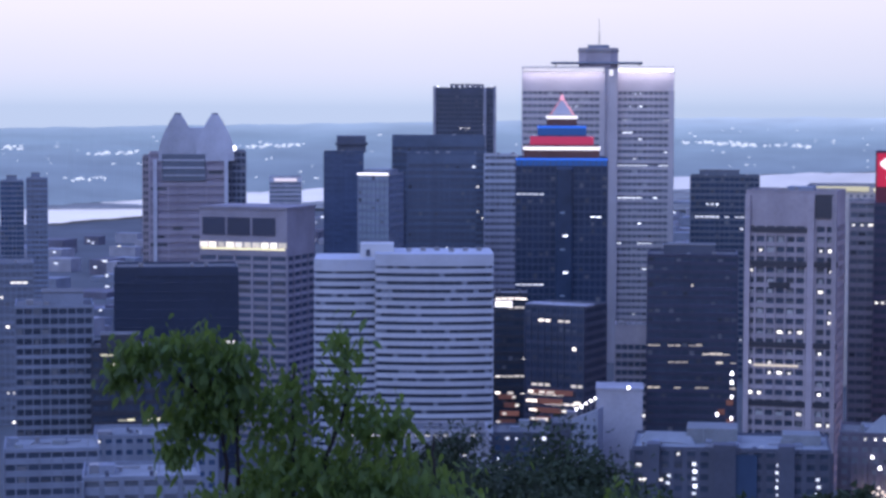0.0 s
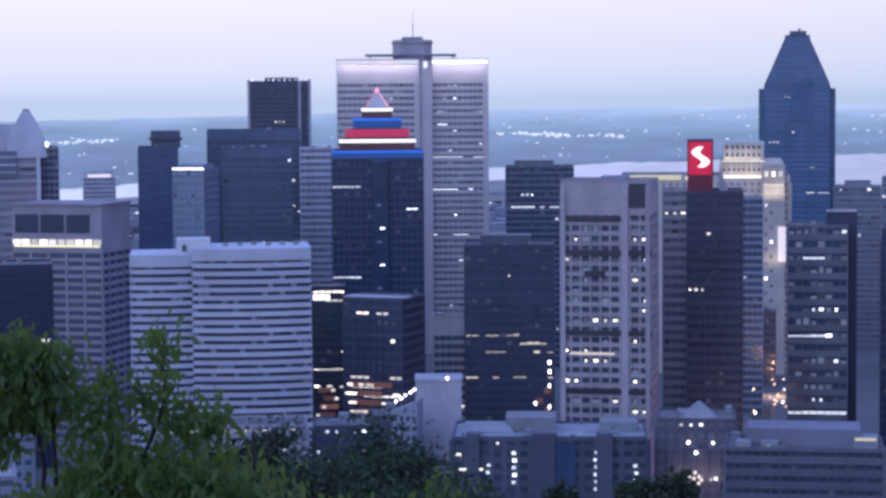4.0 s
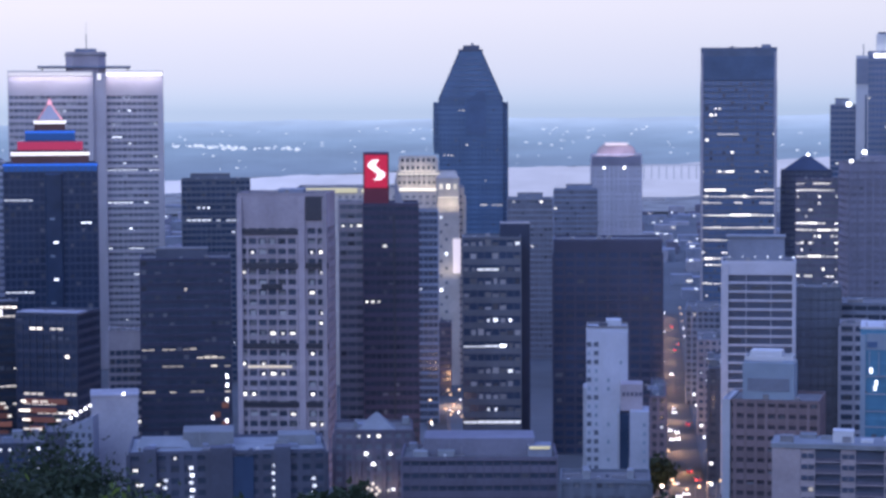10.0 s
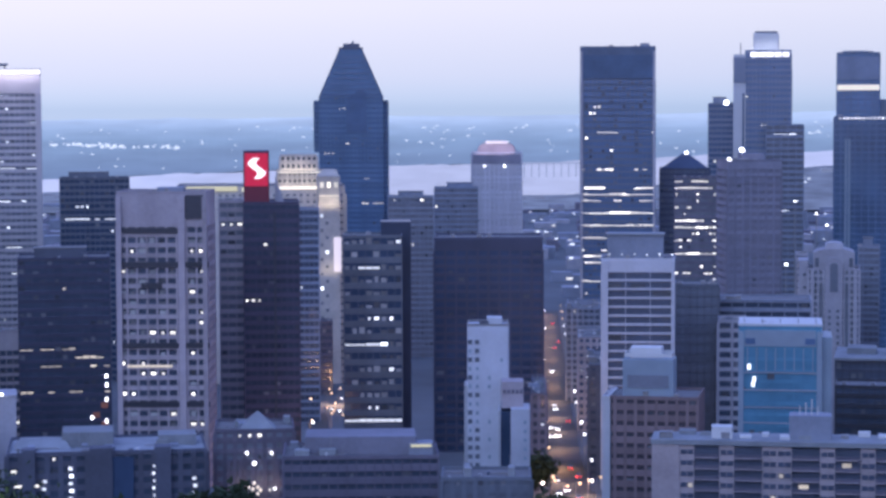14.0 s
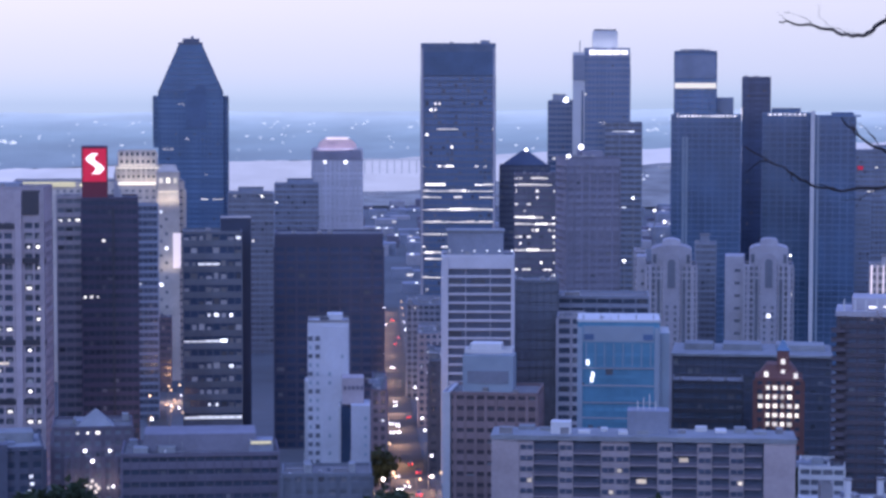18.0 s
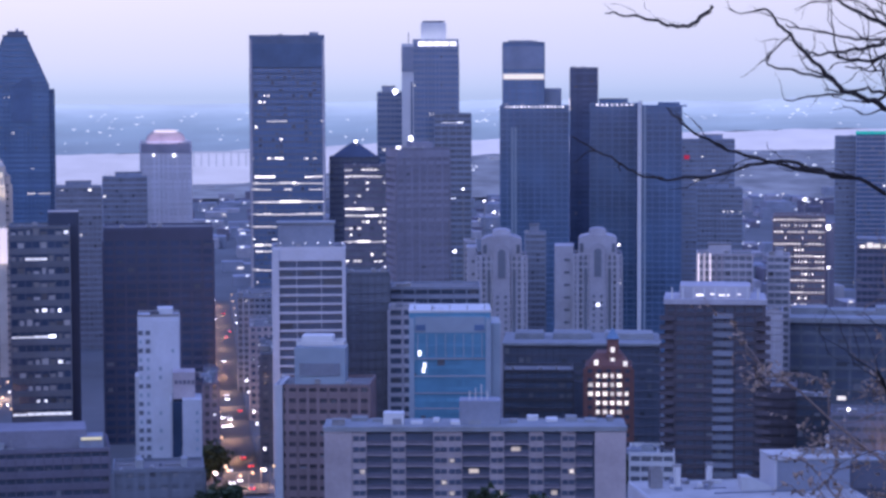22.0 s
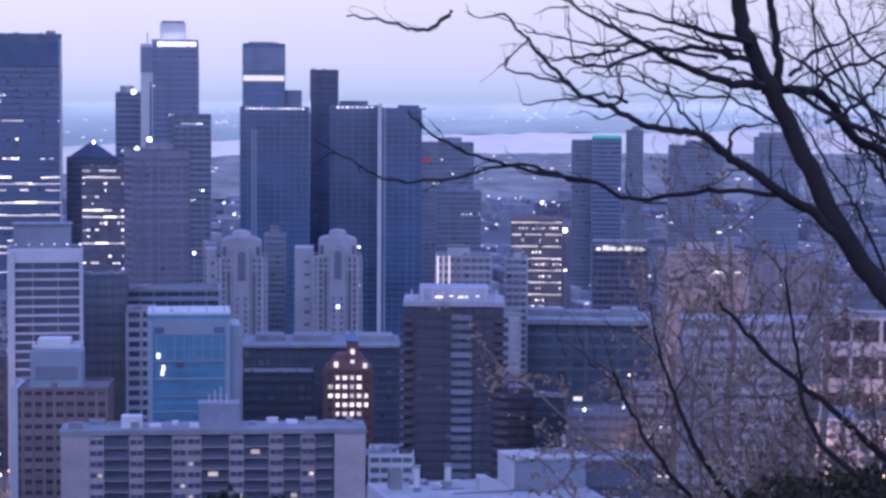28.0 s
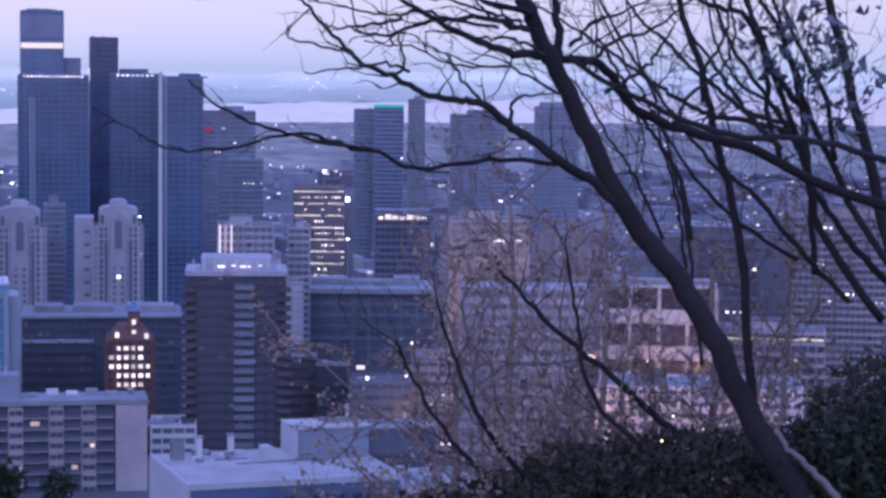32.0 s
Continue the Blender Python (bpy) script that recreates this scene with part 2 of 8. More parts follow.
def box_data(w, d, h, x=0.0, y=0.0, z=0.0):
    """A block on z, centred on x and y."""
    a, b = w / 2, d / 2
    return [(x - a, y - b, z), (x + a, y - b, z), (x + a, y + b, z), (x - a, y + b, z),
            (x - a, y - b, z + h), (x + a, y - b, z + h), (x + a, y + b, z + h), (x - a, y + b, z + h)]


SHARED = {}


def block(w, d, h, mat, edge=0.0):
    """A shared block mesh, with its upright and top edges cut by edge."""
    key = (round(w, 2), round(d, 2), round(h, 2), mat.name, edge)
    if key not in SHARED:
        if edge:
            bm = bmesh.new()
            vs = [bm.verts.new(v) for v in box_data(w, d, h)]
            for q in QUADS:
                bm.faces.new([vs[i] for i in q])
            cut = [e for e in bm.edges if max(v.co.z for v in e.verts) > 0.01]
            bmesh.ops.bevel(bm, geom=cut, offset=edge, segments=1, affect="EDGES")
            me = bpy.data.meshes.new("block")
            bm.to_mesh(me)
            bm.free()
            me.materials.append(mat)
        else:
            me = mesh_of("block", box_data(w, d, h), QUADS, mat)
        SHARED[key] = me
    return SHARED[key]


def blocks(items, mat, name="blocks"):
    """Many blocks (w, d, h, x, y, z) in one mesh."""
    verts, faces = [], []
    for it in items:
        k = len(verts)
        verts += box_data(*it)
        faces += [tuple(i + k for i in q) for q in QUADS]
    return mesh_of(name, verts, faces, mat)


def ring(w, d, h, t, mat):
    """A shared ring that runs round a building, t thick."""
    key = ("ring", round(w, 2), round(d, 2), round(h, 2), round(t, 2), mat.name)
    if key not in SHARED:
        v = []
        for z in (0, h):
            for k in (0, t):
                a, b = w / 2 - k, d / 2 - k
                v += [(-a, -b, z), (a, -b, z), (a, b, z), (-a, b, z)]
        f = []
        for i in range(4):
            j = (i + 1) % 4
            f += [(i, j, 8 + j, 8 + i), (4 + j, 4 + i, 12 + i, 12 + j), (j, i, 4 + i, 4 + j), (8 + i, 8 + j, 12 + j, 12 + i)]
        SHARED[key] = mesh_of("ring", v, f, mat)
    return SHARED[key]


def prism(outline, h, mat, name="prism", top=None):
    """An upright block on a plan outline; top: the same outline for the upper end, if it differs."""
    n = len(outline)
    up = top or outline
    v = [(x, y, 0) for x, y in outline] + [(x, y, h) for x, y in up]
    f = [tuple(reversed(range(n))), tuple(range(n, 2 * n))] + [(i, (i + 1) % n, n + (i + 1) % n, n + i) for i in range(n)]
    return mesh_of(name, v, f, mat)


def arch_block(ww, dd, base, rise, mat):
    """A block whose top is rounded like a barrel."""
    n = 12
    prof = [(-ww / 2, 0), (ww / 2, 0)] + [(ww / 2 * math.cos(math.pi * k / n), base + rise * math.sin(math.pi * k / n)) for k in range(n + 1)]
    m = len(prof)
    v = [(x, -dd / 2, z) for x, z in prof] + [(x, dd / 2, z) for x, z in prof]
    return mesh_of("arch", v, [tuple(range(m)), tuple(reversed(range(m, 2 * m)))] + [(k, m + k, m + (k + 1) % m, (k + 1) % m) for k in range(m)], mat)


def ball(r, mat, seg=8):
    key = ("ball", r, mat.name, seg)
    if key not in SHARED:
        bm = bmesh.new()
        bmesh.ops.create_uvsphere(bm, u_segments=seg, v_segments=max(4, seg // 2), radius=r)
        me = bpy.data.meshes.new("ball")
        bm.to_mesh(me)
        bm.free()
        me.materials.append(mat)
        SHARED[key] = me
    return SHARED[key]


def ground_z(d):
    """The height of the ground at a distance from the lookout."""
    return float(np.interp(d, (0, 6, 14, 40, 150, 300, 450, 650, 900, 1200, 1600, 4150, 4300, 4950),
                           (163.2, 163, 160, 150, 112, 78, 60, 42, 15, 0, -4, -8, -12, 100)))


def rooted(name, at, depth, label, category, group="", rot=0.0, base=None):
    """An Empty at the base of a building whose front stands at (x, y) and faces the lookout, turned by rot degrees."""
    x, y, w, top = at
    d = math.hypot(x, y)
    k = (d + depth / 2) / d
    root = new(name)
    root.empty_display_size = 5
    z0 = ground_z(d) - 1.0 if base is None else base
    root.location = (x * k, y * k, z0)
    root.rotation_euler = (0, 0, math.atan2(-x, y) + radians(rot))
    tagged(root, label, category, group)
    return root, (w - depth * abs(math.sin(radians(rot)))) / math.cos(radians(rot)), top - z0


def storeys(root, w, d, h, glass, wall, storey=3.8, spandrel=0.4, bay=3.0, pier=0.12, pier_t=0.2, recess=0.4, crown=0.0,
            foot=0.0, lit=0.06, lit_mat=None, rows=(), seed=1, x=0.0, y=0.0, z=0.0, piers=True, spare=(), roof=None, most=70, blinds=0.16, blind_mat=None):
    """A storeyed body: a glazed core, a spandrel ring to each storey, piers between the bays, lit windows in some bays.
    crown and foot: blank heights at the top and bottom. rows: (height as a share, share of its bays lit)."""
    rnd = random.Random(seed)
    lit_mat = lit_mat or LIT
    add("glazing", block(w - 2 * recess, d - 2 * recess, h - 0.3, glass), root, (x, y, z))
    n = max(1, int(round((h - crown - foot) / storey)))
    pitch = (h - crown - foot) / n
    sp = ring(w, d, pitch * spandrel, recess + 0.25, wall)
    for i in range(n):
        if i not in spare:
            add("spandrel", sp, root, (x, y, z + foot + i * pitch))
    if crown > 0.2:
        add("crown_wall", block(w, d, crown, wall), root, (x, y, z + h - crown))
    if foot > 0.2:
        add("base_wall", ring(w, d, foot, recess + 0.25, wall), root, (x, y, z))
    add("roof", block(w - 0.8, d - 0.8, 0.5, roof or ROOF), root, (x, y, z + h - 0.35))
    add("parapet", ring(w + 0.1, d + 0.1, 1.1, 0.4, wall), root, (x, y, z + h - 0.1))
    nb = max(1, int(round(w / bay)))
    step = w / nb
    if piers:
        nd = max(1, int(round(d / bay)))
        hh = h - crown - foot
        if pier * bay > 0.9 or nb <= 14:
            pm = block(max(pier * step, 0.25), recess + pier_t, hh, wall)
            for i in range(nb + 1):
                add("pier", pm, root, (x - w / 2 + i * step * (1 - 1e-4), y - d / 2 + (recess + pier_t) / 2 - pier_t * 0.6, z + foot))
        else:
            add("mullions", blocks([(max(pier * step, 0.2), recess + pier_t, hh, -w / 2 + i * step, -d / 2 + (recess + pier_t) / 2 - pier_t * 0.6, 0)
                                    for i in range(nb + 1)], wall, "mullions"), root, (x, y, z + foot))
        if nd <= 30:
            for s in (-1, 1):
                add("side_mullions", blocks([(recess + pier_t, max(pier * d / nd, 0.2), hh, s * (w / 2 - (recess + pier_t) / 2 + pier_t * 0.6), -d / 2 + i * d / nd, 0)
                                             for i in range(nd + 1)], wall, "mullions"), root, (x, y, z + foot))
    wh, ww = pitch * (1 - spandrel) * 0.72, step * (1 - pier) * 0.8
    panes = [block(ww * 0.8, 0.12, wh * 0.7, lit_mat), block(ww * 0.45, 0.12, wh * 0.6, lit_mat)]
    count, taken, rowset = 0, set(), {}
    for share, part_lit in rows:
        rowset[min(n - 1, int(share * n))] = part_lit
    for i in range(n):
        k, zz = 0, z + foot + (i + spandrel) * pitch + 0.15 * wh
        while k < nb:
            if i in rowset:
                run = min(nb - k, rnd.choice((1, 1, 2, 2, 3, 5))) if rnd.random() < rowset[i] else 0
                if run:
                    add("lit_strip", block(step * run - 0.3, 0.12, wh * rnd.choice((0.3, 0.45, 0.6)), lit_mat), root, (x - w / 2 + (k + run / 2) * step, y - d / 2 + recess - 0.09, zz))
                    taken.update((i, q) for q in range(k, k + run))
                k += max(1, run)
                continue
            run = rnd.choice((1, 1, 1, 2, 3)) if rnd.random() < lit * 0.4 else 0
            for q in range(k, min(nb, k + run)):
                if count < most:
                    count += 1
                    taken.add((i, q))
                    add("lit_window", panes[rnd.randrange(2)], root, (x - w / 2 + (q + 0.5) * step, y - d / 2 + recess - 0.09, zz))
            k += max(1, run)
    drawn = [(step * (1 - pier) * rnd.uniform(0.5, 0.92), 0.06, pitch * (1 - spandrel) * rnd.uniform(0.4, 0.95), -w / 2 + (k + 0.5) * step, 0, foot + (i + spandrel) * pitch)
             for i in range(n) for k in range(nb) if (i, k) not in taken and rnd.random() < blinds]
    if drawn:
        add("blinds", blocks(drawn, blind_mat or BLIND, "blinds"), root, (x, y - d / 2 + recess - 0.05, z))["kind"] = "stuff"
    return pitch


def rooftop(root, w, d, h, seed=1, house=True, mat=None, x=0.0, y=0.0):
    """Plant on a roof: a housing with louvres, a few vents and a stack."""
    rnd = random.Random(seed * 7 + 3)
    mat = mat or GREY
    if house:
        pw, pd, ph = w * rnd.uniform(0.35, 0.6), d * rnd.uniform(0.4, 0.6), rnd.uniform(3, 5)
        px = x + rnd.uniform(-0.12, 0.12) * w
        add("penthouse", block(pw, pd, ph, mat, 0.15), root, (px, y, h))
        add("penthouse_roof", block(pw + 0.5, pd + 0.5, 0.35, ROOF), root, (px, y, h + ph))
    for i in range(rnd.randint(2, 5)):
        s = rnd.uniform(1.2, 2.6)
        add("vent", block(s, s * rnd.uniform(0.7, 1.4), rnd.uniform(1, 2.2), METAL, 0.1), root, (x + rnd.uniform(-0.42, 0.42) * w, y + rnd.uniform(-0.4, -0.05) * d, h))


def tower(name, at, depth, label, glass=GLASS, wall=GREY, rot=0.0, seed=1, category="building", group="downtown towers", house=True, base=None, plant=None, **kw):
    root, w, h = rooted(name, at, depth, label, category, group, rot, base)
    storeys(root, w, depth, h, glass, wall, seed=seed, **kw)
    rooftop(root, w, depth, h, seed, house, plant or wall)
    return root, w, h


# ---------------------------------------------------------------- ground, water and distance
def ground_sheet():
    rs = [0.01, 3, 6, 10, 14, 20, 30, 40, 60, 90, 120, 150, 200, 250, 300, 375, 450, 550, 650, 775, 900, 1050, 1200, 1400, 1600, 2000, 2500, 3000, 3500, 4150,
          4220, 4300, 4450, 4600, 4750, 4950]
    n = 144
    v, f = [], []
    for r in rs:
        for i in range(n):
            a = 2 * math.pi * i / n
            z = ground_z(r)
            if 30 < r < 600:
                z += 3.0 * noise.noise((r * math.sin(a) / 60, r * math.cos(a) / 60, 0.3))
            if r > 4900:
                z += 1.5 * noise.noise((a * 60, 0.0, 2.0))
            v.append((r * math.sin(a), r * math.cos(a), z))
    for j in range(len(rs) - 1):
        for i in range(n):
            k = (i + 1) % n
            f.append((j * n + i, (j + 1) * n + i, (j + 1) * n + k, j * n + k))
    f.append(tuple(range(n)))
    me = mesh_of("ground", v, f, LAND)
    for p in me.polygons:
        p.use_smooth = True
    tagged(new("ground", me), "dark city ground falling from the hill and running to the far plain", "ground", kind="structure")


ground_sheet()


# distance haze painted on as the surface's own emission, mottled with noise
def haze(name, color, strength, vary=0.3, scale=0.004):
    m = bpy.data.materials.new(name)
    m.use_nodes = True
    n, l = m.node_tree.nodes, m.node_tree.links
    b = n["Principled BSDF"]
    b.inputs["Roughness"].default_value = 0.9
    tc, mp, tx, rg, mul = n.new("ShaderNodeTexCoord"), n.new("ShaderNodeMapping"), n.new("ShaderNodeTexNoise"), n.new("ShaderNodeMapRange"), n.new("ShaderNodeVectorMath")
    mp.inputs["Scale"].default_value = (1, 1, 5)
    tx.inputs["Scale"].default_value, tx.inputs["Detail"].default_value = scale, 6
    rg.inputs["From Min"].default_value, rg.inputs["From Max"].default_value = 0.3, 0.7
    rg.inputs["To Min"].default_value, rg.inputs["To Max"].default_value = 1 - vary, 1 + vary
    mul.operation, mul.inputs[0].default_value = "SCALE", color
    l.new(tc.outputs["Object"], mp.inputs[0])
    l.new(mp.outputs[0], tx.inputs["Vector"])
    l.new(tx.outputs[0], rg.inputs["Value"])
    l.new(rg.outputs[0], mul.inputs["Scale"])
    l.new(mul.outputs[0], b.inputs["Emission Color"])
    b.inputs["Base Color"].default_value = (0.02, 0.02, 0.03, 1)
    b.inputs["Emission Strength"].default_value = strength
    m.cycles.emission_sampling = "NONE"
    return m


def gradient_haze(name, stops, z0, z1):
    """A far plain whose haze is painted as emission, paling with height towards the sky's rim."""
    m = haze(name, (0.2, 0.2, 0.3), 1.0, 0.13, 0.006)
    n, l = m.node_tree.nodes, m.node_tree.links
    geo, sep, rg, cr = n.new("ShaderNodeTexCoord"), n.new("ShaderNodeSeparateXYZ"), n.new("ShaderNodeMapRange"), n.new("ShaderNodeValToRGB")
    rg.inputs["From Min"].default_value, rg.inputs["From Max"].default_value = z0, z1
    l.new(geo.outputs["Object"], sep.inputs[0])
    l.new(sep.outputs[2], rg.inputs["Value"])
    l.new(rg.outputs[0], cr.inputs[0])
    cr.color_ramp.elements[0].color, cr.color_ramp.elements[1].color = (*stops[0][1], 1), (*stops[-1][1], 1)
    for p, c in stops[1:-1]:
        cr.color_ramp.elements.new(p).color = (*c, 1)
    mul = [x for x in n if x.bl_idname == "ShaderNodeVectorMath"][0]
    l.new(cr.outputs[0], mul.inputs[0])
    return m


# the haze over the plains is held in these glow colours
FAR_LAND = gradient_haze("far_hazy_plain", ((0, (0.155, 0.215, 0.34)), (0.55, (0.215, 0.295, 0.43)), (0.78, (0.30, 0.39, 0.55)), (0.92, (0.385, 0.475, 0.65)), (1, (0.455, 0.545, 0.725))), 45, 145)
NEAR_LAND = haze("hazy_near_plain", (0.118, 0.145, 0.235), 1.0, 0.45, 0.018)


def band(name, mat, d0, d1, low, high, label, kind="structure", category="backdrop", rough=0.0):
    """A sheet between two lines given as bearing and elevation, at most at the distances d0 (low line) and d1 (high line), never under the plain."""
    bs = np.arange(-40, 40.01, 0.25)
    v = []
    for d9, line, s in ((d0, low, 0), (d1, high, 1)):
        for b in bs:
            e = np.interp(b, [p[0] for p in line], [p[1] for p in line]) + rough * noise.noise((b * 1.7, s * 9.0, 0.5)) + rough * 0.6 * noise.noise((b * 5.1, s * 9.0, 0.5))
            d = min(d9, 168 / math.tan(radians(-e)) + 60 * s) if e < -1.5 else d9
            v.append((d * math.sin(radians(b)), d * math.cos(radians(b)), 165 + d * math.tan(radians(e))))
    n = len(bs)
    me = mesh_of(name, v, [(i, i + 1, n + i + 1, n + i) for i in range(n - 1)], mat)
    return tagged(new(name, me), label, category, kind=kind)


SHORE = [(-27.71, -2.97), (-20.82, -2.41), (-9.45, -2.00), (-1.64, -2.24), (1.10, -2.23), (1.94, -2.21), (8.18, -1.48), (15.53, -1.40), (19.89, -1.36), (26.77, -1.31)]
FAR_SHORE = [(-27.70, -2.51), (-20.82, -2.09), (-9.45, -1.68), (-1.65, -1.44), (1.10, -1.43), (1.94, -1.34), (8.18, -1.12), (15.53, -0.88), (19.88, -0.83), (26.76, -0.52)]
RIM = [(-27.69, -0.82), (-9.45, -0.49), (1.10, -0.39), (8.17, -0.34), (15.52, -0.24), (26.75, 0.08)]
TOP = [(-27.69, -0.54), (-9.45, -0.23), (1.10, -0.18), (8.16, -0.11), (15.52, -0.16), (15.21, -0.10), (26.75, 0.02)]
SHORE[0:0], SHORE[99:] = [(-40, SHORE[0][1] - 0.5)], [(40, SHORE[-1][1])]
FAR_SHORE[0:0], FAR_SHORE[99:] = [(-40, FAR_SHORE[0][1] - 0.4)], [(40, FAR_SHORE[-1][1])]
# the river glows pale in place of mirroring the dusk sky
WATER = haze("glowing_river_water", (0.515, 0.535, 0.715), 0.86, 0.10, 0.01)
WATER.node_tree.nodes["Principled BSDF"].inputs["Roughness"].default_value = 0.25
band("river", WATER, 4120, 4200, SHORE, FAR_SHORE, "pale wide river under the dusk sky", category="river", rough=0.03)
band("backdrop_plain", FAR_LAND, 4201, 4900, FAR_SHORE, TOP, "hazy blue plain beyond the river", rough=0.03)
# the shore sheet also carries its haze as emission
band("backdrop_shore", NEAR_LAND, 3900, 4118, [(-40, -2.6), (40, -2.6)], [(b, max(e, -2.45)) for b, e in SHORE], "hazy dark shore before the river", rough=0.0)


def far_lights():
    """Lights of the far shore, too many and too small to tell apart."""
    rnd = random.Random(5)
    bm_v, bm_f = [], []

    def dot(b, e, d, s, wide=1.0):
        x, y, z = d * math.sin(radians(b)), d * math.cos(radians(b)), 165 + d * math.tan(radians(e))
        k = len(bm_v)
        bm_v.extend(box_data(s * wide, s, s, x, y, z))
        bm_f.extend([tuple(i + k for i in q) for q in QUADS])

    rows = [(-10.51, -0.94), (-8.12, -0.98), (-26.63, -1.20), (-25.35, -1.17), (-28.74, -1.08), (-28.28, -1.05), (-22.99, -1.05), (-21.11, -0.99), (-27.35, -1.91), (-26.07, -1.83),
            (5.42, -0.74), (8.17, -0.63), (-11.49, -0.87), (-9.45, -0.96), (0.63, -2.15), (1.99, -2.27), (0.66, -2.33), (1.96, -2.39)]
    for (b0, e0), (b1, e1) in zip(rows[::2], rows[1::2]):
        for i in range(int((b1 - b0) * 13) + 5):
            t = rnd.random()
            dot(b0 + (b1 - b0) * t, e0 + (e1 - e0) * t + rnd.gauss(0, 0.025), 4150, rnd.uniform(1.8, 3.8), rnd.uniform(1, 2.4))
    for i in range(330):
        b = rnd.uniform(-30, 30)
        lo, hi = np.interp(b, [p[0] for p in FAR_SHORE], [p[1] for p in FAR_SHORE]), np.interp(b, [p[0] for p in RIM], [p[1] for p in RIM])
        dot(b, lo + (hi - lo) * rnd.random() ** 0.7, 4110, rnd.uniform(1.0, 2.2), rnd.uniform(1, 4))
    for i in range(170):
        b = rnd.uniform(4, 32)
        hi = np.interp(b, [p[0] for p in SHORE], [p[1] for p in SHORE])
        dot(b, -2.6 + (hi + 2.55) * rnd.random(), 3880, rnd.uniform(1.2, 3.0), rnd.uniform(1, 3))
    me = mesh_of("far_lights", bm_v, bm_f, glow("far_lights_white", (0.88, 0.92, 1.0), 1.3))
    tagged(new("far_lights", me), "scattered white lights of the far shore", "lights", kind="stuff")


far_lights()


def shore_town():
    """Roofs and tree clumps of the town along the near shore, their haze painted as dim glowing tones."""
    rnd = random.Random(17)
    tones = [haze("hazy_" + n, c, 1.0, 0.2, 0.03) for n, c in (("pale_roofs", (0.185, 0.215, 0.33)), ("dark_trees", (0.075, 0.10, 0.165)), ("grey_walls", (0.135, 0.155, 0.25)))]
    kinds = [[], [], []]
    for i in range(620):
        b = rnd.uniform(-30, 33)
        hi = np.interp(b, [p[0] for p in SHORE], [p[1] for p in SHORE])
        if hi < -2.35:
            continue
        e = -2.62 + (hi + 2.50) * rnd.random()
        k, d = rnd.randrange(3), 3890 + 210 * (e + 2.6) / max(0.1, hi + 2.6)
        wide, tall = (rnd.uniform(14, 70), rnd.uniform(3, 8)) if k != 2 else (rnd.uniform(8, 26), rnd.uniform(5, 16))
        kinds[k].append((wide, 40, tall, d * math.sin(radians(b)), d * math.cos(radians(b)), 165 + d * math.tan(radians(e)) - tall * 0.5))
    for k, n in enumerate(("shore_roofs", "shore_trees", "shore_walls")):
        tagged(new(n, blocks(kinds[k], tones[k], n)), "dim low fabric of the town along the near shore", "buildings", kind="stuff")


shore_town()


def bridge():
    """A long road bridge over the river, its faintness in haze painted as an even glow."""
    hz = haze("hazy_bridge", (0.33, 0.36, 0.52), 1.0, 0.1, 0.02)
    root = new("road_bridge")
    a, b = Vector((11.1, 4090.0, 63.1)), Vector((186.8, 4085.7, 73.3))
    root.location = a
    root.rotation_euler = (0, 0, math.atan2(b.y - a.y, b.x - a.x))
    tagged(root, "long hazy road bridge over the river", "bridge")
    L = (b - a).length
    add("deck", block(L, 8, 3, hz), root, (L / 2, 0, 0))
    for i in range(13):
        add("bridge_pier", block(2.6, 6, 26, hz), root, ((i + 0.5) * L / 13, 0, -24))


bridge()


def far_city():
    """The low fabric of the city behind the towers, and its lights."""
    rnd = random.Random(11)
    its, lights, warm = [], [], []
    for i in range(1900):
        b, d = rnd.uniform(-30, 33), 1550 + 2450 * rnd.random() ** 0.8
        if -1.5 < b < 1.6 and d < 2000:
            continue
        x, y = d * math.sin(radians(b)), d * math.cos(radians(b))
        if math.degrees(math.atan2(150, d)) < 0.1 - np.interp(b, [p[0] for p in SHORE], [p[1] for p in SHORE]):
            continue
        w, h = rnd.uniform(10, 38), rnd.uniform(5, 17) * (1.5 if rnd.random() < 0.12 else 1)
        its.append((w, rnd.uniform(14, 40), h, x, y, ground_z(d) - 1))
        for _ in range(rnd.choice((0, 0, 1, 1, 2))):
            s = rnd.uniform(0.9, 2.3)
            (lights if rnd.random() < 0.7 else warm).append((s * rnd.uniform(1, 2.6), 1, s, x + rnd.uniform(-w, w) / 2, y - 25, ground_z(d) + rnd.uniform(2, h)))
    third = len(its) // 3
    for k, m in enumerate((GREY, BROWN, CONCRETE)):
        tagged(new("far_houses", blocks(its[k * third:(k + 1) * third], m, "far_houses")), "low blocks of the far city in the haze", "buildings", kind="stuff")
    tagged(new("far_windows", blocks(lights, LIT_COOL, "far_windows")), "cool white lights of the far city", "lights", kind="stuff")
    tagged(new("far_windows", blocks(warm, LIT, "far_windows")), "warm lights of the far city", "lights", kind="stuff")


far_city()


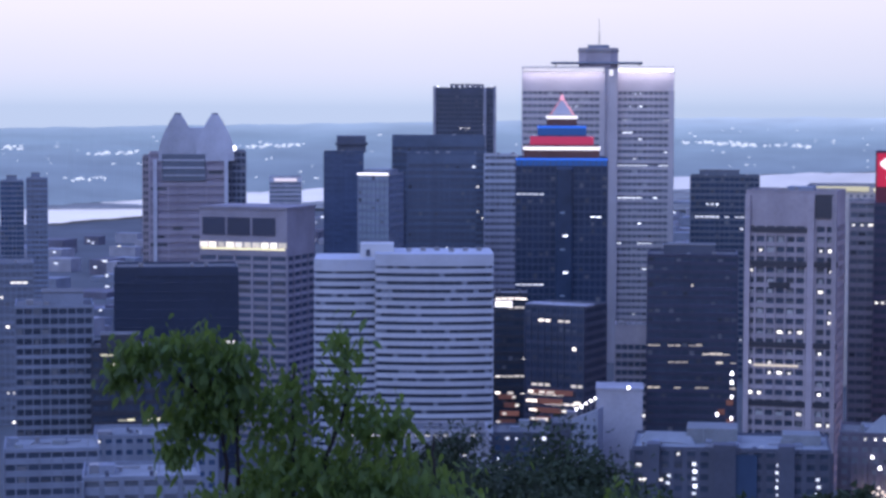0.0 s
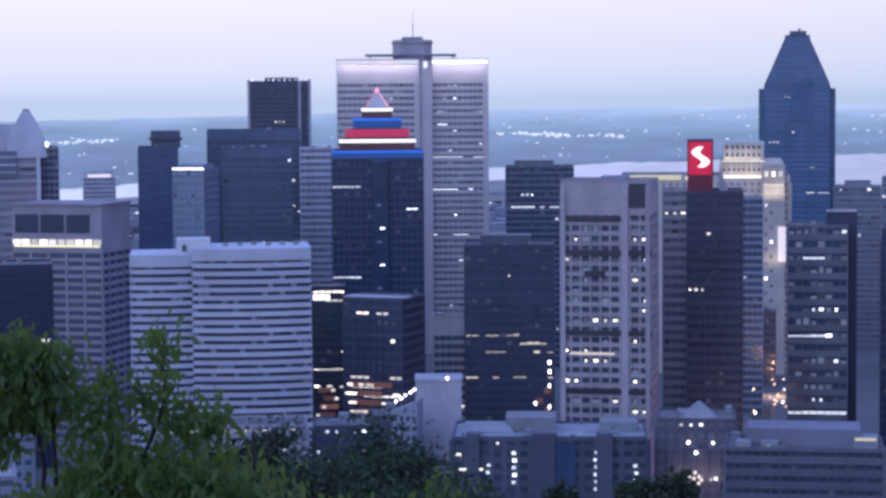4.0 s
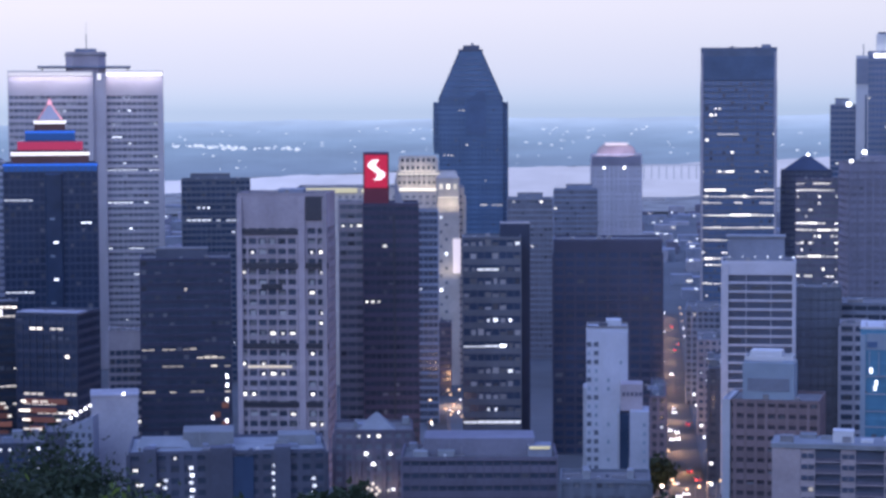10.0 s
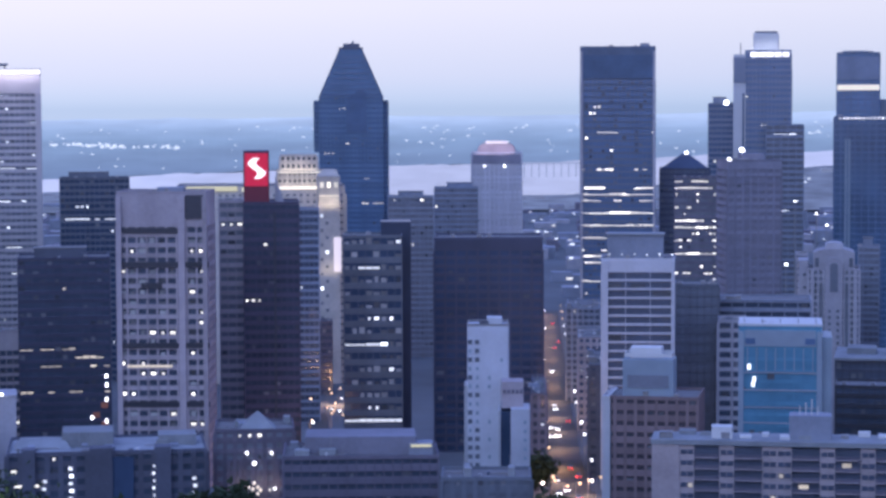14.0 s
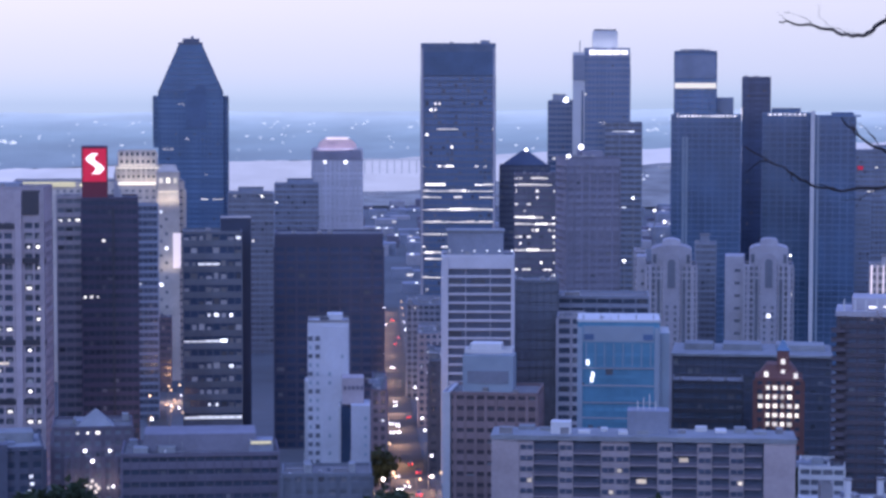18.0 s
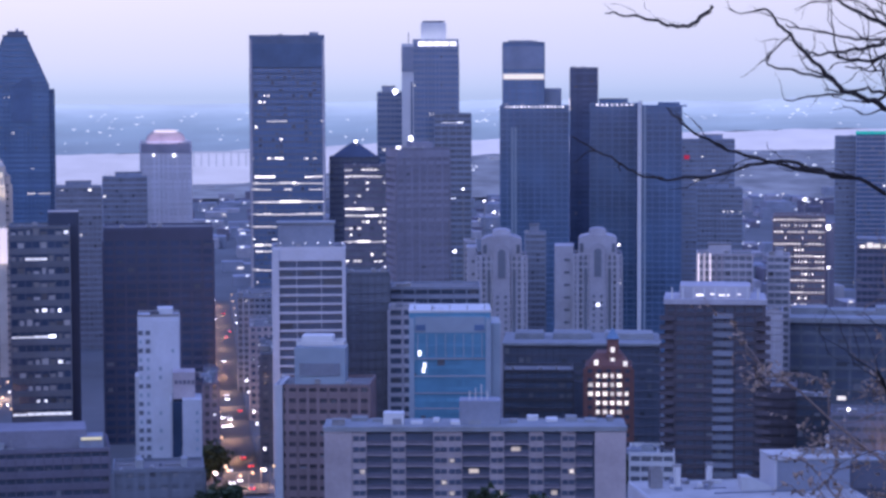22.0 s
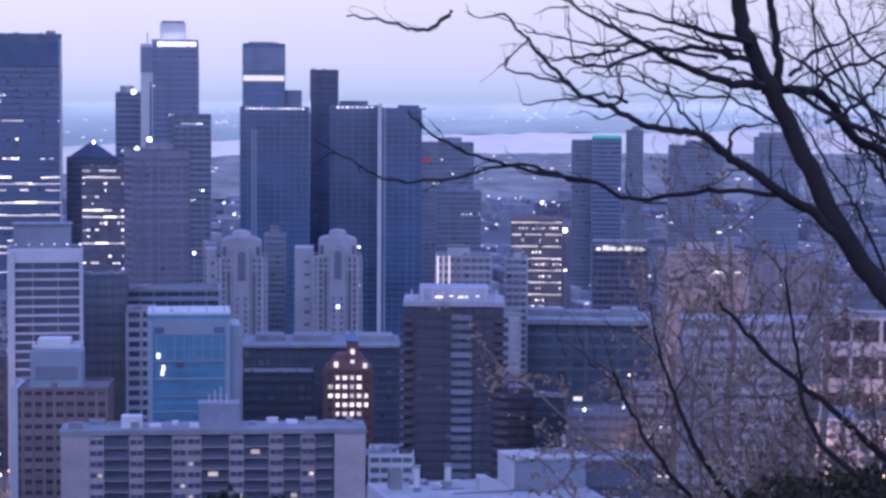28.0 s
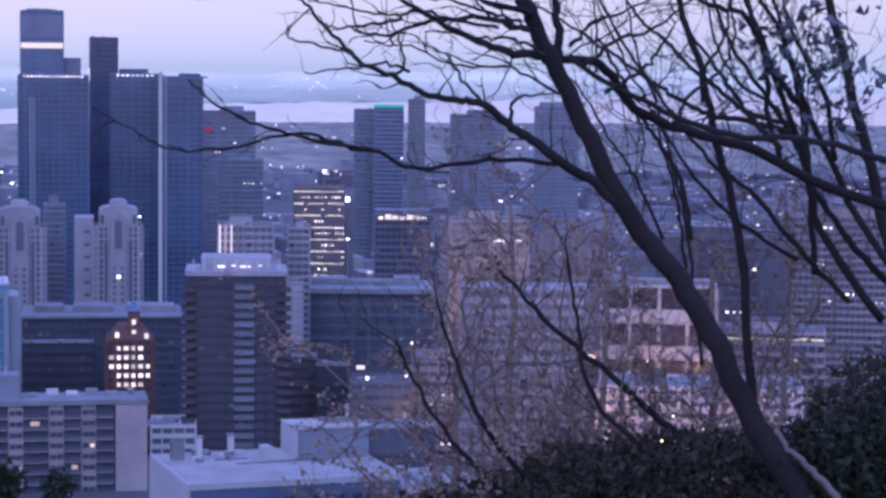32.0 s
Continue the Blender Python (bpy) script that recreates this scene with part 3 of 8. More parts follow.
# ---------------------------------------------------------------- landmark towers
def cross_tower():
    """The cruciform tower with a lit white crown, penthouse and mast."""
    root, w, h = rooted("cross_plan_tower", (-342.7, 1416.1, 98.5, 191.0), 60, "pale aluminium cross-plan office tower with a floodlit crown", "building", "downtown towers")
    for x, ww, y, seed in ((-22.6, 54, 0, 3), (31.1, 37, 6, 4)):
        storeys(root, ww, 50, h - 0.2, GLASS_GREY, ALU, storey=4.3, spandrel=0.52, bay=3.4, pier=0.12, pier_t=0.2, recess=0.5, crown=15, lit=0.05,
                lit_mat=LIT_COOL, blind_mat=BLIND_PALE, rows=((0.89, 0.45), (0.84, 0.35), (0.73, 0.5), (0.66, 0.15), (0.6, 0.2), (0.45, 0.2), (0.35, 0.2)) if seed == 4 else ((0.84, 0.25), (0.7, 0.1), (0.78, 0.2), (0.5, 0.12), (0.4, 0.1)), seed=seed, x=x, y=y)
        add("edge_pier", block(3.4, 2, h - 15, ALU), root, (x + ww / 2 - 1.7, y - 25.4, 0))
        # emissive rim paints the floodlit brightness along the crown's top edge
        add("crown_light", block(ww - 1, 0.5, 2.3, NEON_WHITE), root, (x, y - 25.3, h - 2.4))
    for x, ww, y in ((-22.6, 54, 0), (31.1, 37, 6)):
        lamp = new("crown_floodlight", bpy.data.lights.new("crown_floodlight", "AREA"))
        lamp.data.shape, lamp.data.size, lamp.data.size_y, lamp.data.energy, lamp.data.color = "RECTANGLE", ww - 2, 0.6, 260 * ww, (1.0, 0.86, 0.90)
        lamp.parent = root
        lamp.matrix_local = Matrix.Translation((x, y - 27.5, h - 0.5)) @ Euler((radians(-35), 0, 0)).to_matrix().to_4x4()
    add("corner_pier", block(8.2, 30, h - 0.4, ALU), root, (8.5, -8, 0))
    # small glowing strip for the bright upper end of the corner
    add("corner_light", block(2.4, 0.4, 4, NEON_WHITE), root, (8.5, -23.3, h - 5))
    add("rear_wing", block(46, 40, h - 2, ALU), root, (0, 38, 0))
    add("roof_plate", block(60, 30, 1.2, GREY), root, (-1, 0, h + 3))
    for x in (-28, -10, 9, 27):
        add("plate_post", block(0.8, 0.8, 4, METAL), root, (x, -6, h))
    add("penthouse", prism([(-13, -9), (-8, -13), (8, -13), (13, -9), (13, 9), (8, 13), (-8, 13), (-13, 9)], 13.5, CONCRETE_PINK), root, (0, 0, h))
    add("penthouse_rim", prism([(-13.6, -9.4), (-8.4, -13.6), (8.4, -13.6), (13.6, -9.4), (13.6, 9.4), (8.4, 13.6), (-8.4, 13.6), (-13.6, 9.4)], 1.2, METAL), root, (0, 0, h + 11))
    add("penthouse_cap", block(14, 14, 2.2, GREY), root, (0, 0, h + 13.4))
    mast = add("mast", block(0.6, 0.6, 10, METAL), root, (0.5, 0, h + 15))
    add("mast_tip", block(0.25, 0.25, 8, METAL), mast, (0, 0, 9.8))


def stepped_tower():
    """The dark glass tower with a stepped top in blue, white and red neon."""
    root, w, h = rooted("stepped_glass_tower", (-288.4, 1113.3, 47.2, 138.3), 42, "dark blue glass tower with a stepped neon-lit top", "building", "downtown towers")
    storeys(root, w, 42, h, INK_GLASS, INK_FRAME, storey=3.9, spandrel=0.28, bay=2.9, pier=0.16, recess=0.25, lit=0.02, lit_mat=LIT_COOL, rows=((0.52, 0.2), (0.79, 0.2), (0.86, 0.12)), seed=21)
    add("corner_bay", block(9, 3, h - 4, INK_GLASS, 0.8), root, (1.5, -21.2, 0))
    for k, zz in enumerate((66, 78, 90, 97, 109)):
        add("bay_light", block(2.4, 0.3, 1.0, LIT_COOL if k % 2 else GLASS_PALE), root, (0.6 + 1.6 * (k % 2), -22.8, zz))
    add("roof_line", ring(47.6, 42.6, 1.1, 0.5, NEON_BLUE), root, (0, 0, h - 0.4))
    add("glow_band", ring(47.2, 42.2, 2.6, 0.4, NEON_DEEP), root, (0, 0, h - 3.2))
    # each tier: its width, its foot, its height, its cladding, and its strips (offset, height, light)
    for ww, z, hh, clad, strips in ((39.6, h + 0.7, 6.2, BRICK_RED, ((4.1, 1.7, NEON_WHITE),)), (33, h + 6.9, 5.2, INK_GLASS, ((0.6, 4.3, NEON_RED),)),
                                    (25.4, h + 12.1, 5.4, INK_GLASS, ((0.4, 3.6, NEON_DEEP), (4.0, 1.2, NEON_BLUE))), (16.4, h + 17.5, 5.4, BRICK_RED, ((3.4, 1.7, NEON_WHITE),))):
        step = add("tier", block(ww - 0.6, ww * 0.86, hh, clad, 0.3), root, (0, 0, z))
        for off, sh, neon in strips:
            add("neon_strip", ring(ww, ww * 0.88, sh, 0.5, neon), step, (0, 0, off))
    z = h + 23.6
    for sx, sy in ((-1, -1), (1, -1), (1, 1), (-1, 1)):
        add("spire_rib", mesh_of("rib", [(sx * 6.4 - 0.4, sy * 5, 0), (sx * 6.4 + 0.4, sy * 5, 0), (sx * 6.4, sy * 5.6, 0.6), (-0.35, 0, 9.5), (0.35, 0, 9.5), (0, sy * 0.4, 10.0)],
                                 [(0, 1, 4, 3), (1, 2, 5, 4), (2, 0, 3, 5), (0, 2, 1), (3, 4, 5)], NEON_PINK), root, (0, 0, z - 1))
    add("spire_core", prism([(-5.6, -4.4), (5.6, -4.4), (5.6, 4.4), (-5.6, 4.4)], 8.6, ALU, top=[(-0.4, -0.4), (0.4, -0.4), (0.4, 0.4), (-0.4, 0.4)]), root, (0, 0, z - 0.5))
    add("spire_tip", prism([(-1.5, -1.5), (1.5, -1.5), (1.5, 1.5), (-1.5, 1.5)], 3.0, NEON_PINK, top=[(-0.2, -0.2), (0.2, -0.2), (0.2, 0.2), (-0.2, 0.2)]), root, (0, 0, z + 7.2))


def twin_peak_tower():
    root, w, h = rooted("twin_gable_tower", (-526.7, 1188.5, 58.3, 137.5), 40, "pinkish stone tower with two pointed gable vaults", "building", "downtown towers")
    storeys(root, 44, 40, h, TAUPE_GLASS, ROSE_STONE, storey=4.6, spandrel=0.5, bay=11, pier=0.04, recess=0.5, lit=0.02, rows=((0.42, 0.35),), seed=31, x=-5)
    storeys(root, 11, 34, h + 1, GLASS, GREY, storey=3.9, spandrel=0.35, bay=2.8, pier=0.2, lit=0.02, seed=32, x=23.5, y=2)
    storeys(root, 3.5, 34, h - 2, GLASS, CONCRETE_PINK, storey=3.9, spandrel=0.5, bay=2, pier=0.3, lit=0.0, seed=33, x=-29, y=2)
    half = [(-11.2, -4), (-10.6, 4), (-9.3, 9), (-7.1, 14), (-4.4, 19), (-1.7, 23.2)]
    arch = half + [(-x, z) for x, z in reversed(half)]
    for cx in (-10.4, 11.2):
        n = len(arch)
        v = [(x, -20.5, z) for x, z in arch] + [(x, 20, z) for x, z in arch]
        f = [tuple(range(n)), tuple(reversed(range(n, 2 * n)))] + [(i, n + i, n + (i + 1) % n, (i + 1) % n) for i in range(n)]
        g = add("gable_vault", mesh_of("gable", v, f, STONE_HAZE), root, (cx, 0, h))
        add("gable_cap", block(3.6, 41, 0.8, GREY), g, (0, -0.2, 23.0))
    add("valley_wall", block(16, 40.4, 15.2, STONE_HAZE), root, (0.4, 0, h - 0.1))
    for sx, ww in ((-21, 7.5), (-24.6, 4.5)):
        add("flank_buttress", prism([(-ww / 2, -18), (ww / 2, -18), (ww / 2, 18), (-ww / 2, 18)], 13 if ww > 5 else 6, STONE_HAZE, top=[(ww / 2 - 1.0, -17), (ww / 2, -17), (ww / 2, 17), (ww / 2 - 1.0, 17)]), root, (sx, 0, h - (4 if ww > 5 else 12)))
    bank = add("window_bank", block(25, 0.7, 15.5, BLUE_PANEL), root, (-7, -20.4, h - 15.5))
    for k in range(3):
        add("bank_bar", block(24, 0.4, 0.9, STONE_HAZE), bank, (0, -0.4, 2.8 + 4.4 * k))
    add("edge_column", block(2.2, 2.2, h - 3, STONE_HAZE), root, (-23.5, -20, 0))
    add("edge_column", block(2.2, 2.2, h + 1, STONE_HAZE), root, (17.5, -20, 0))
    add("floodlight", ball(1.5, BEACON), root, (22, -18, h + 3.5))


def pointed_tower():
    """The tall blue tower whose front runs up unbroken into a steep gable."""
    root, w, h = rooted("pointed_roof_tower", (-115.9, 1739.1, 58.2, 174.1), 54, "tall blue-grey glass tower with a steep copper gable", "building", "downtown towers")
    skin = dict(blinds=0.04, storey=3.9, spandrel=0.62, bay=3.0, pier=0.14, recess=0.25)
    storeys(root, 50, 52, h, BLUE_DULL, COPPER, lit=0.012, rows=((0.535, 0.3), (0.64, 0.08)), seed=41, most=26, **skin)
    storeys(root, 8.5, 40, h - 4, BLUE_DULL, COPPER, lit=0.0, seed=42, x=w / 2 - 4.2, **skin)
    storeys(root, 7, 40, 34, BLUE_DULL, COPPER, lit=0.0, seed=43, x=-w / 2 + 3.4, z=h - 38, **skin)
    add("wing_foot", prism([(-w / 2, -19), (-w / 2 + 7, -19), (-w / 2 + 7, 19), (-w / 2, 19)][::-1], 6, COPPER), root, (0, 0, h - 43))
    add("wing_cap", block(8.7, 41, 1.6, COPPER), root, (w / 2 - 4.2, 0, h - 4))
    add("wing_cap", block(7.2, 41, 1.6, COPPER), root, (-w / 2 + 3.4, 0, h - 4))
    add("roof_slope", prism([(-25, -26), (25, -26), (25, 26), (-25, 26)], 37, COPPER, top=[(-8.6, -25), (8.6, -25), (8.6, 14), (-8.6, 14)]), root, (0, 0, h))
    for k in range(8):
        z = 1.4 + 4.2 * k
        half = 25 - 16.4 * (z + 1.6) / 37 - 1.6
        add("roof_window_band", block(2 * half, 0.5, 1.5, BLUE_DULL), root, (0, -26 + z / 37 - 0.1, h + z))
    for sx in (-1, 1):
        add("verge", mesh_of("verge", [(sx * 25.4, -26.5, 0), (sx * 24.2, -26.5, 0), (sx * 24.2, -25, 0), (sx * 25.4, -25, 0), (sx * 9.0, -25.5, 37.4), (sx * 7.8, -25.5, 37.4), (sx * 7.8, -24, 37.4), (sx * 9.0, -24, 37.4)],
                             [(0, 1, 5, 4), (1, 2, 6, 5), (2, 3, 7, 6), (3, 0, 4, 7), (4, 5, 6, 7), (3, 2, 1, 0)], NAVY), root, (0, 0, h))
    add("roof_cap", block(19, 40, 2.0, DARK), root, (0, -5, h + 36.8))
    add("roof_plant", block(13, 16, 3.2, DARK, 0.3), root, (0.5, -10, h + 38.8))
    add("roof_finial", block(2.2, 2.2, 2.0, METAL), root, (1.5, -10, h + 42))
    # navy panels on the front paint the shade of a gabled recess
    add("recessed_bay", prism([(-8, -0.6), (8, -0.6), (8, 0.6), (-8, 0.6)], 26, NAVY), root, (4, -26.1, h - 28))
    add("bay_gable", prism([(-8, -0.6), (8, -0.6), (8, 0.6), (-8, 0.6)], 8, NAVY, top=[(2, -0.6), (7, -0.6), (7, 0.6), (2, 0.6)]), root, (4, -26.1, h - 2))


def exchange_tower():
    root, w, h = rooted("exchange_tower", (-585.4, 1912.4, 56.1, 182.0), 50, "dark tower with pale corner columns and roof lights", "building", "downtown towers")
    storeys(root, w - 3, 48, h, GLASS, DARK, storey=4.0, spandrel=0.42, bay=3.5, pier=0.2, recess=0.3, lit=0.01, crown=6, seed=51)
    for s in (-1, 1):
        add("corner_column", block(2.4, 3, h + 2, CONCRETE), root, (s * (w / 2 - 1), -24, 0))
    add("corner_column", block(2.4, 3, h + 1, CONCRETE), root, (w / 2 - 10, -24.6, 0))
    for i in range(11):
        add("roof_light", ball(0.8, LIT_COOL, 6), root, (-w / 2 + 4 + i * (w - 8) / 10, -23, h + 1.6))
    add("penthouse", block(30, 26, 4, DARK), root, (2, 0, h))


def curved_stripe_building():
    """The white ribbon-window building with two shallow curved fronts."""
    root, w, h = rooted("ribbon_window_building", (-270.8, 805.7, 68.6, 108.9), 34, "white office slab with dark ribbon windows and a bowed front", "building", "downtown towers")

    def bow(x0, x1, y0, sag, back, hh, mat, z, grow=0.0):
        pts = []
        for i in range(13):
            t = i / 12
            pts.append((x0 - grow + (x1 - x0 + 2 * grow) * t, y0 - grow - sag * 4 * t * (1 - t)))
        pts += [(x1 + grow, back), (x0 - grow, back)]
        return prism(pts, hh, mat, "bow")

    n = 27
    for x0, x1, y0, sag, top in ((-w / 2, -10.8, -15.5, 1.5, h - 2.2), (-10.8, w / 2, -17, 3.0, h)):
        add("glazing", bow(x0 + 0.4, x1 - 0.4, y0 + 0.5, sag, 17, top - 0.5, GLASS, 0), root)
        pitch = (top - 6) / n
        me = bow(x0, x1, y0, sag, 17.2, pitch * 0.55, STRIPE_WHITE, 0, 0.1)
        for i in range(n + 1):
            add("spandrel", me, root, (0, 0, 2 + i * pitch))
        add("parapet", bow(x0, x1, y0, sag, 17.3, 4.6, STRIPE_WHITE, 0, 0.15), root, (0, 0, top - 4.4))
        rnd = random.Random(int(top))
        for i in range(n):
            for k in range(int((x1 - x0) / 2.2)):
                if rnd.random() < 0.14:
                    t = (k + 0.5) * 2.2 / (x1 - x0)
                    add("window_blind", block(2.0, 0.15, pitch * 0.44, GREY if rnd.random() < 0.985 else LIT_COOL), root,
                        (x0 + t * (x1 - x0), y0 + 0.35 - sag * 4 * t * (1 - t), 2 + i * pitch + pitch * 0.55))
    add("penthouse", block(13, 12, 5.4, WHITE, 0.2), root, (-w / 2 + 24, 0, h - 2))
    add("penthouse_door", block(1.6, 0.3, 2.6, DARK), root, (-w / 2 + 20.5, -6.1, h - 1.5))
    for i in range(6):
        add("vent", block(2.2, 2, 1.6, METAL, 0.1), root, (2 + i * 5.5, -4 + (i % 3) * 3, h))


def sign_tower():
    """The dark red granite tower with a red sign."""
    root, w, h = rooted("red_sign_tower", (-92.2, 895.3, 22.5, 126.8), 30, "dark red granite office tower with an illuminated red sign", "building", "downtown towers")
    storeys(root, w, 30, h, GLASS, SIGN_STONE, storey=3.8, spandrel=0.46, bay=2.6, pier=0.12, recess=0.25, lit=0.02, rows=((0.60, 0.15), (0.92, 0.12)), blinds=0.06, seed=61)
    add("sign_shaft", block(10.4, 16, 21.6, SIGN_STONE, 0.2), root, (-w / 2 + 5.4, -6, h))
    case = add("sign_case", block(10.2, 1.0, 20.2, RED_CASE, 0.15), root, (-w / 2 + 5.4, -14.4, h + 0.9))
    sign = add("sign_panel", block(9.2, 0.5, 13.2, RED_SIGN, 0.1), case, (0, -0.6, 6.4))
    v, f, n = [], [], 26
    for i in range(n + 1):
        t = i / n
        a = 2.0 * math.pi * t
        x, z = -1.9 * math.sin(a) * (1 - 0.2 * abs(2 * t - 1)), 3.7 - 7.4 * t
        hw = 1.25 + 0.35 * math.sin(math.pi * t)
        for dx, y in ((-hw, -0.35), (hw, -0.35), (hw, 0.1), (-hw, 0.1)):
            v.append((x + dx, y, z))
    for i in range(n):
        for k in range(4):
            j = (k + 1) % 4
            f.append((4 * i + k, 4 * i + j, 4 * i + 4 + j, 4 * i + 4 + k))
    f += [(3, 2, 1, 0), (4 * n, 4 * n + 1, 4 * n + 2, 4 * n + 3)]
    emblem = mesh_of("emblem", [(x * 1.12, y, z * 1.12) for x, y, z in v], f, NEON_WHITE)
    add("sign_emblem", emblem, case, (0.2, -1.1, 13.6), 0, "plain white wavy emblem")
    add("roof_wedge", mesh_of("wedge", [(-w / 2 + 13, -8, 0), (w / 2 - 6, -8, 0), (w / 2 - 6, 8, 0), (-w / 2 + 13, 8, 0), (-w / 2 + 13, -8, 11), (-w / 2 + 13, 8, 11)],
                              [(0, 3, 2, 1), (0, 1, 4), (3, 5, 2), (1, 2, 5, 4), (0, 4, 5, 3)], CONCRETE), root, (0, 0, h))
    add("seam", block(0.8, 0.5, h - 6, BLACK), root, (-w / 2 + 12.6, -15.2, 3))
    root, w, h = tower("striped_wing_tower", (-109.9, 908.4, 10.2, 126.8), 26, "narrow stone office wing with pinkish floor bands", GLASS_GREY, CONCRETE_PINK, storey=3.8,
                       spandrel=0.5, bay=3, pier=0.1, lit=0.08, seed=63, house=False)


def temple_building():
    """The limestone building with floodlit upper tiers."""
    root, w, h = rooted("floodlit_limestone_building", (-144.5, 1342.2, 101.7, 117.7), 60, "stepped limestone building with yellow floodlit cornices", "building", "downtown towers")
    storeys(root, w, 60, h, GLASS_GREY, LIMESTONE, storey=4.2, spandrel=0.72, bay=4, pier=0.55, lit=0.03, blinds=0.1, seed=71, crown=4, most=60)
    # cornice and tier strips glow themselves to show the floodlit stone
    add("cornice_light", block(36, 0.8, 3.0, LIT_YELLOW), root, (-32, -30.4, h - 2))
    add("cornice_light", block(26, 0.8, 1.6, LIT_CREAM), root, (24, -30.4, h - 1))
    storeys(root, 36, 34, 9.2, GLASS, LIMESTONE, storey=4.6, spandrel=0.6, bay=3, pier=0.5, lit=0.06, lit_mat=LIT_CREAM, seed=72, x=28.2, y=-6, z=h)
    storeys(root, 22.4, 26, 9.4, GLASS, LIMESTONE, storey=4.7, spandrel=0.55, bay=3, pier=0.5, lit=0.05, lit_mat=LIT_CREAM, seed=73, x=23.2, y=-6, z=h + 9)
    add("tier_light", block(36, 0.5, 1.0, LIT_CREAM), root, (28.2, -23.4, h + 8.4))
    add("tier_light", block(22, 0.5, 1.2, LIT_CREAM), root, (23.2, -19.4, h + 9.6))
    add("parapet_lamp", ball(1.2, LIT_YELLOW), root, (-10, -31, h - 1))
    for fx, fy, fz, size, power in ((28, -27.5, h + 0.4, 34, 42), (23, -22.5, h + 9.6, 22, 40), (41, -40.5, h - 12, 14, 80), (41, -41, h - 52, 12, 40)):
        lamp = new("tier_floodlight", bpy.data.lights.new("tier_floodlight", "AREA"))
        lamp.data.shape, lamp.data.size, lamp.data.size_y, lamp.data.energy, lamp.data.color = "RECTANGLE", size, 0.6, power * size, (1.0, 0.79, 0.48)
        lamp.parent = root
        lamp.matrix_local = Matrix.Translation((fx, fy, fz)) @ Euler((radians(150), 0, 0)).to_matrix().to_4x4()
    tur = add("corner_turret", block(14, 14, 18, LIMESTONE, 0.8), root, (41, -28, h - 10.5))
    add("turret_roof", prism([(-6.2, -6.2), (6.2, -6.2), (6.2, 6.2), (-6.2, 6.2)], 3.2, LIMESTONE, top=[(-3.4, -3.4), (3.4, -3.4), (3.4, 3.4), (-3.4, 3.4)]), tur, (0, 0, 18))
    for i in range(3):
        add("turret_window", block(2.2, 0.3, 3.2, LIT_CREAM), tur, (-4.2 + 4.2 * i, -7.1, 10.5))
    add("turret_base_light", block(12, 0.4, 1.0, LIT_CREAM), tur, (0, -7.2, 5.0))
    add("corner_shaft", block(13.6, 13.6, h - 10.6, LIMESTONE), root, (41, -28, 0))
    # the floodlit corner wall is painted as a glowing block
    add("lit_corner_bay", block(4.6, 1.2, 21, LIT_DOME), root, (46.0, -35.0, h - 51), 0, "corner bay glowing white to look floodlit")
    for k in range(16):
        add("shaft_window", block(1.6, 0.3, 1.8, GLASS_GREY if k % 5 else LIT_COOL), root, (36.6 + 3.2 * (k % 2), -35.0, h - 18 - 4.4 * k))


def crowned_tower():
    """The tall pale tower with a lit crown and a stepped shoulder."""
    root, w, h = rooted("lit_crown_tower", (177.0, 1506.6, 36.9, 202.6), 36, "tall pale grey tower with a lit crown", "building", "downtown towers")
    storeys(root, 31, 36, h, BLUE_DULL, SLATE, storey=3.9, spandrel=0.5, bay=2.6, pier=0.2, recess=0.3, lit=0.012, blinds=0.03, crown=2, seed=81, x=3.4)
    add("stair_shaft", block(8.2, 26, h - 2, WHITE), root, (-15.6, -6, 0))
    add("shaft_glazing", block(1.2, 0.6, h - 40, GLASS_BLUE), root, (-13, -19.2, 12))
    add("crown", block(17, 20, 12.5, WHITE, 0.3), root, (2, 0, h))
    add("crown_cap", block(15, 18, 1.2, DARK), root, (2, 0, h + 12.5))
    add("shaft_panel", block(8.3, 1, 17, GREY), root, (-15.6, -19.0, h - 21))
    add("edge_strip", block(1.0, 1.0, h - 20, WHITE), root, (19.0, -17.5, 8))
    for fx in (-2, 6):
        lamp = new("crown_floodlight", bpy.data.lights.new("crown_floodlight", "AREA"))
        lamp.data.shape, lamp.data.size, lamp.data.size_y, lamp.data.energy, lamp.data.color = "RECTANGLE", 8, 0.6, 230, (0.95, 0.95, 1.0)
        lamp.parent = root
        lamp.matrix_local = Matrix.Translation((fx, -14.5, h + 0.8)) @ Euler((radians(140), 0, 0)).to_matrix().to_4x4()
    for i in range(5):
        add("crown_light", block(4.5, 0.6, 3.0, NEON_WHITE), root, (-6 + i * 5.3, -18.2, h - 3.6))
    add("roof_mast", block(0.7, 0.7, 8, METAL), root, (-15, -6, h - 2))
    storeys(root, 25, 30, h - 50, GLASS_GREY, SLATE, blinds=0.03, storey=3.9, spandrel=0.5, bay=5.2, pier=0.1, lit=0.03, lit_mat=LIT_COOL, rows=((0.97, 0.6), (0.64, 0.8)), seed=82, x=14.6, y=-20)


cross_tower()
stepped_tower()
twin_peak_tower()
pointed_tower()
exchange_tower()
curved_stripe_building()
sign_tower()
temple_building()
crowned_tower()

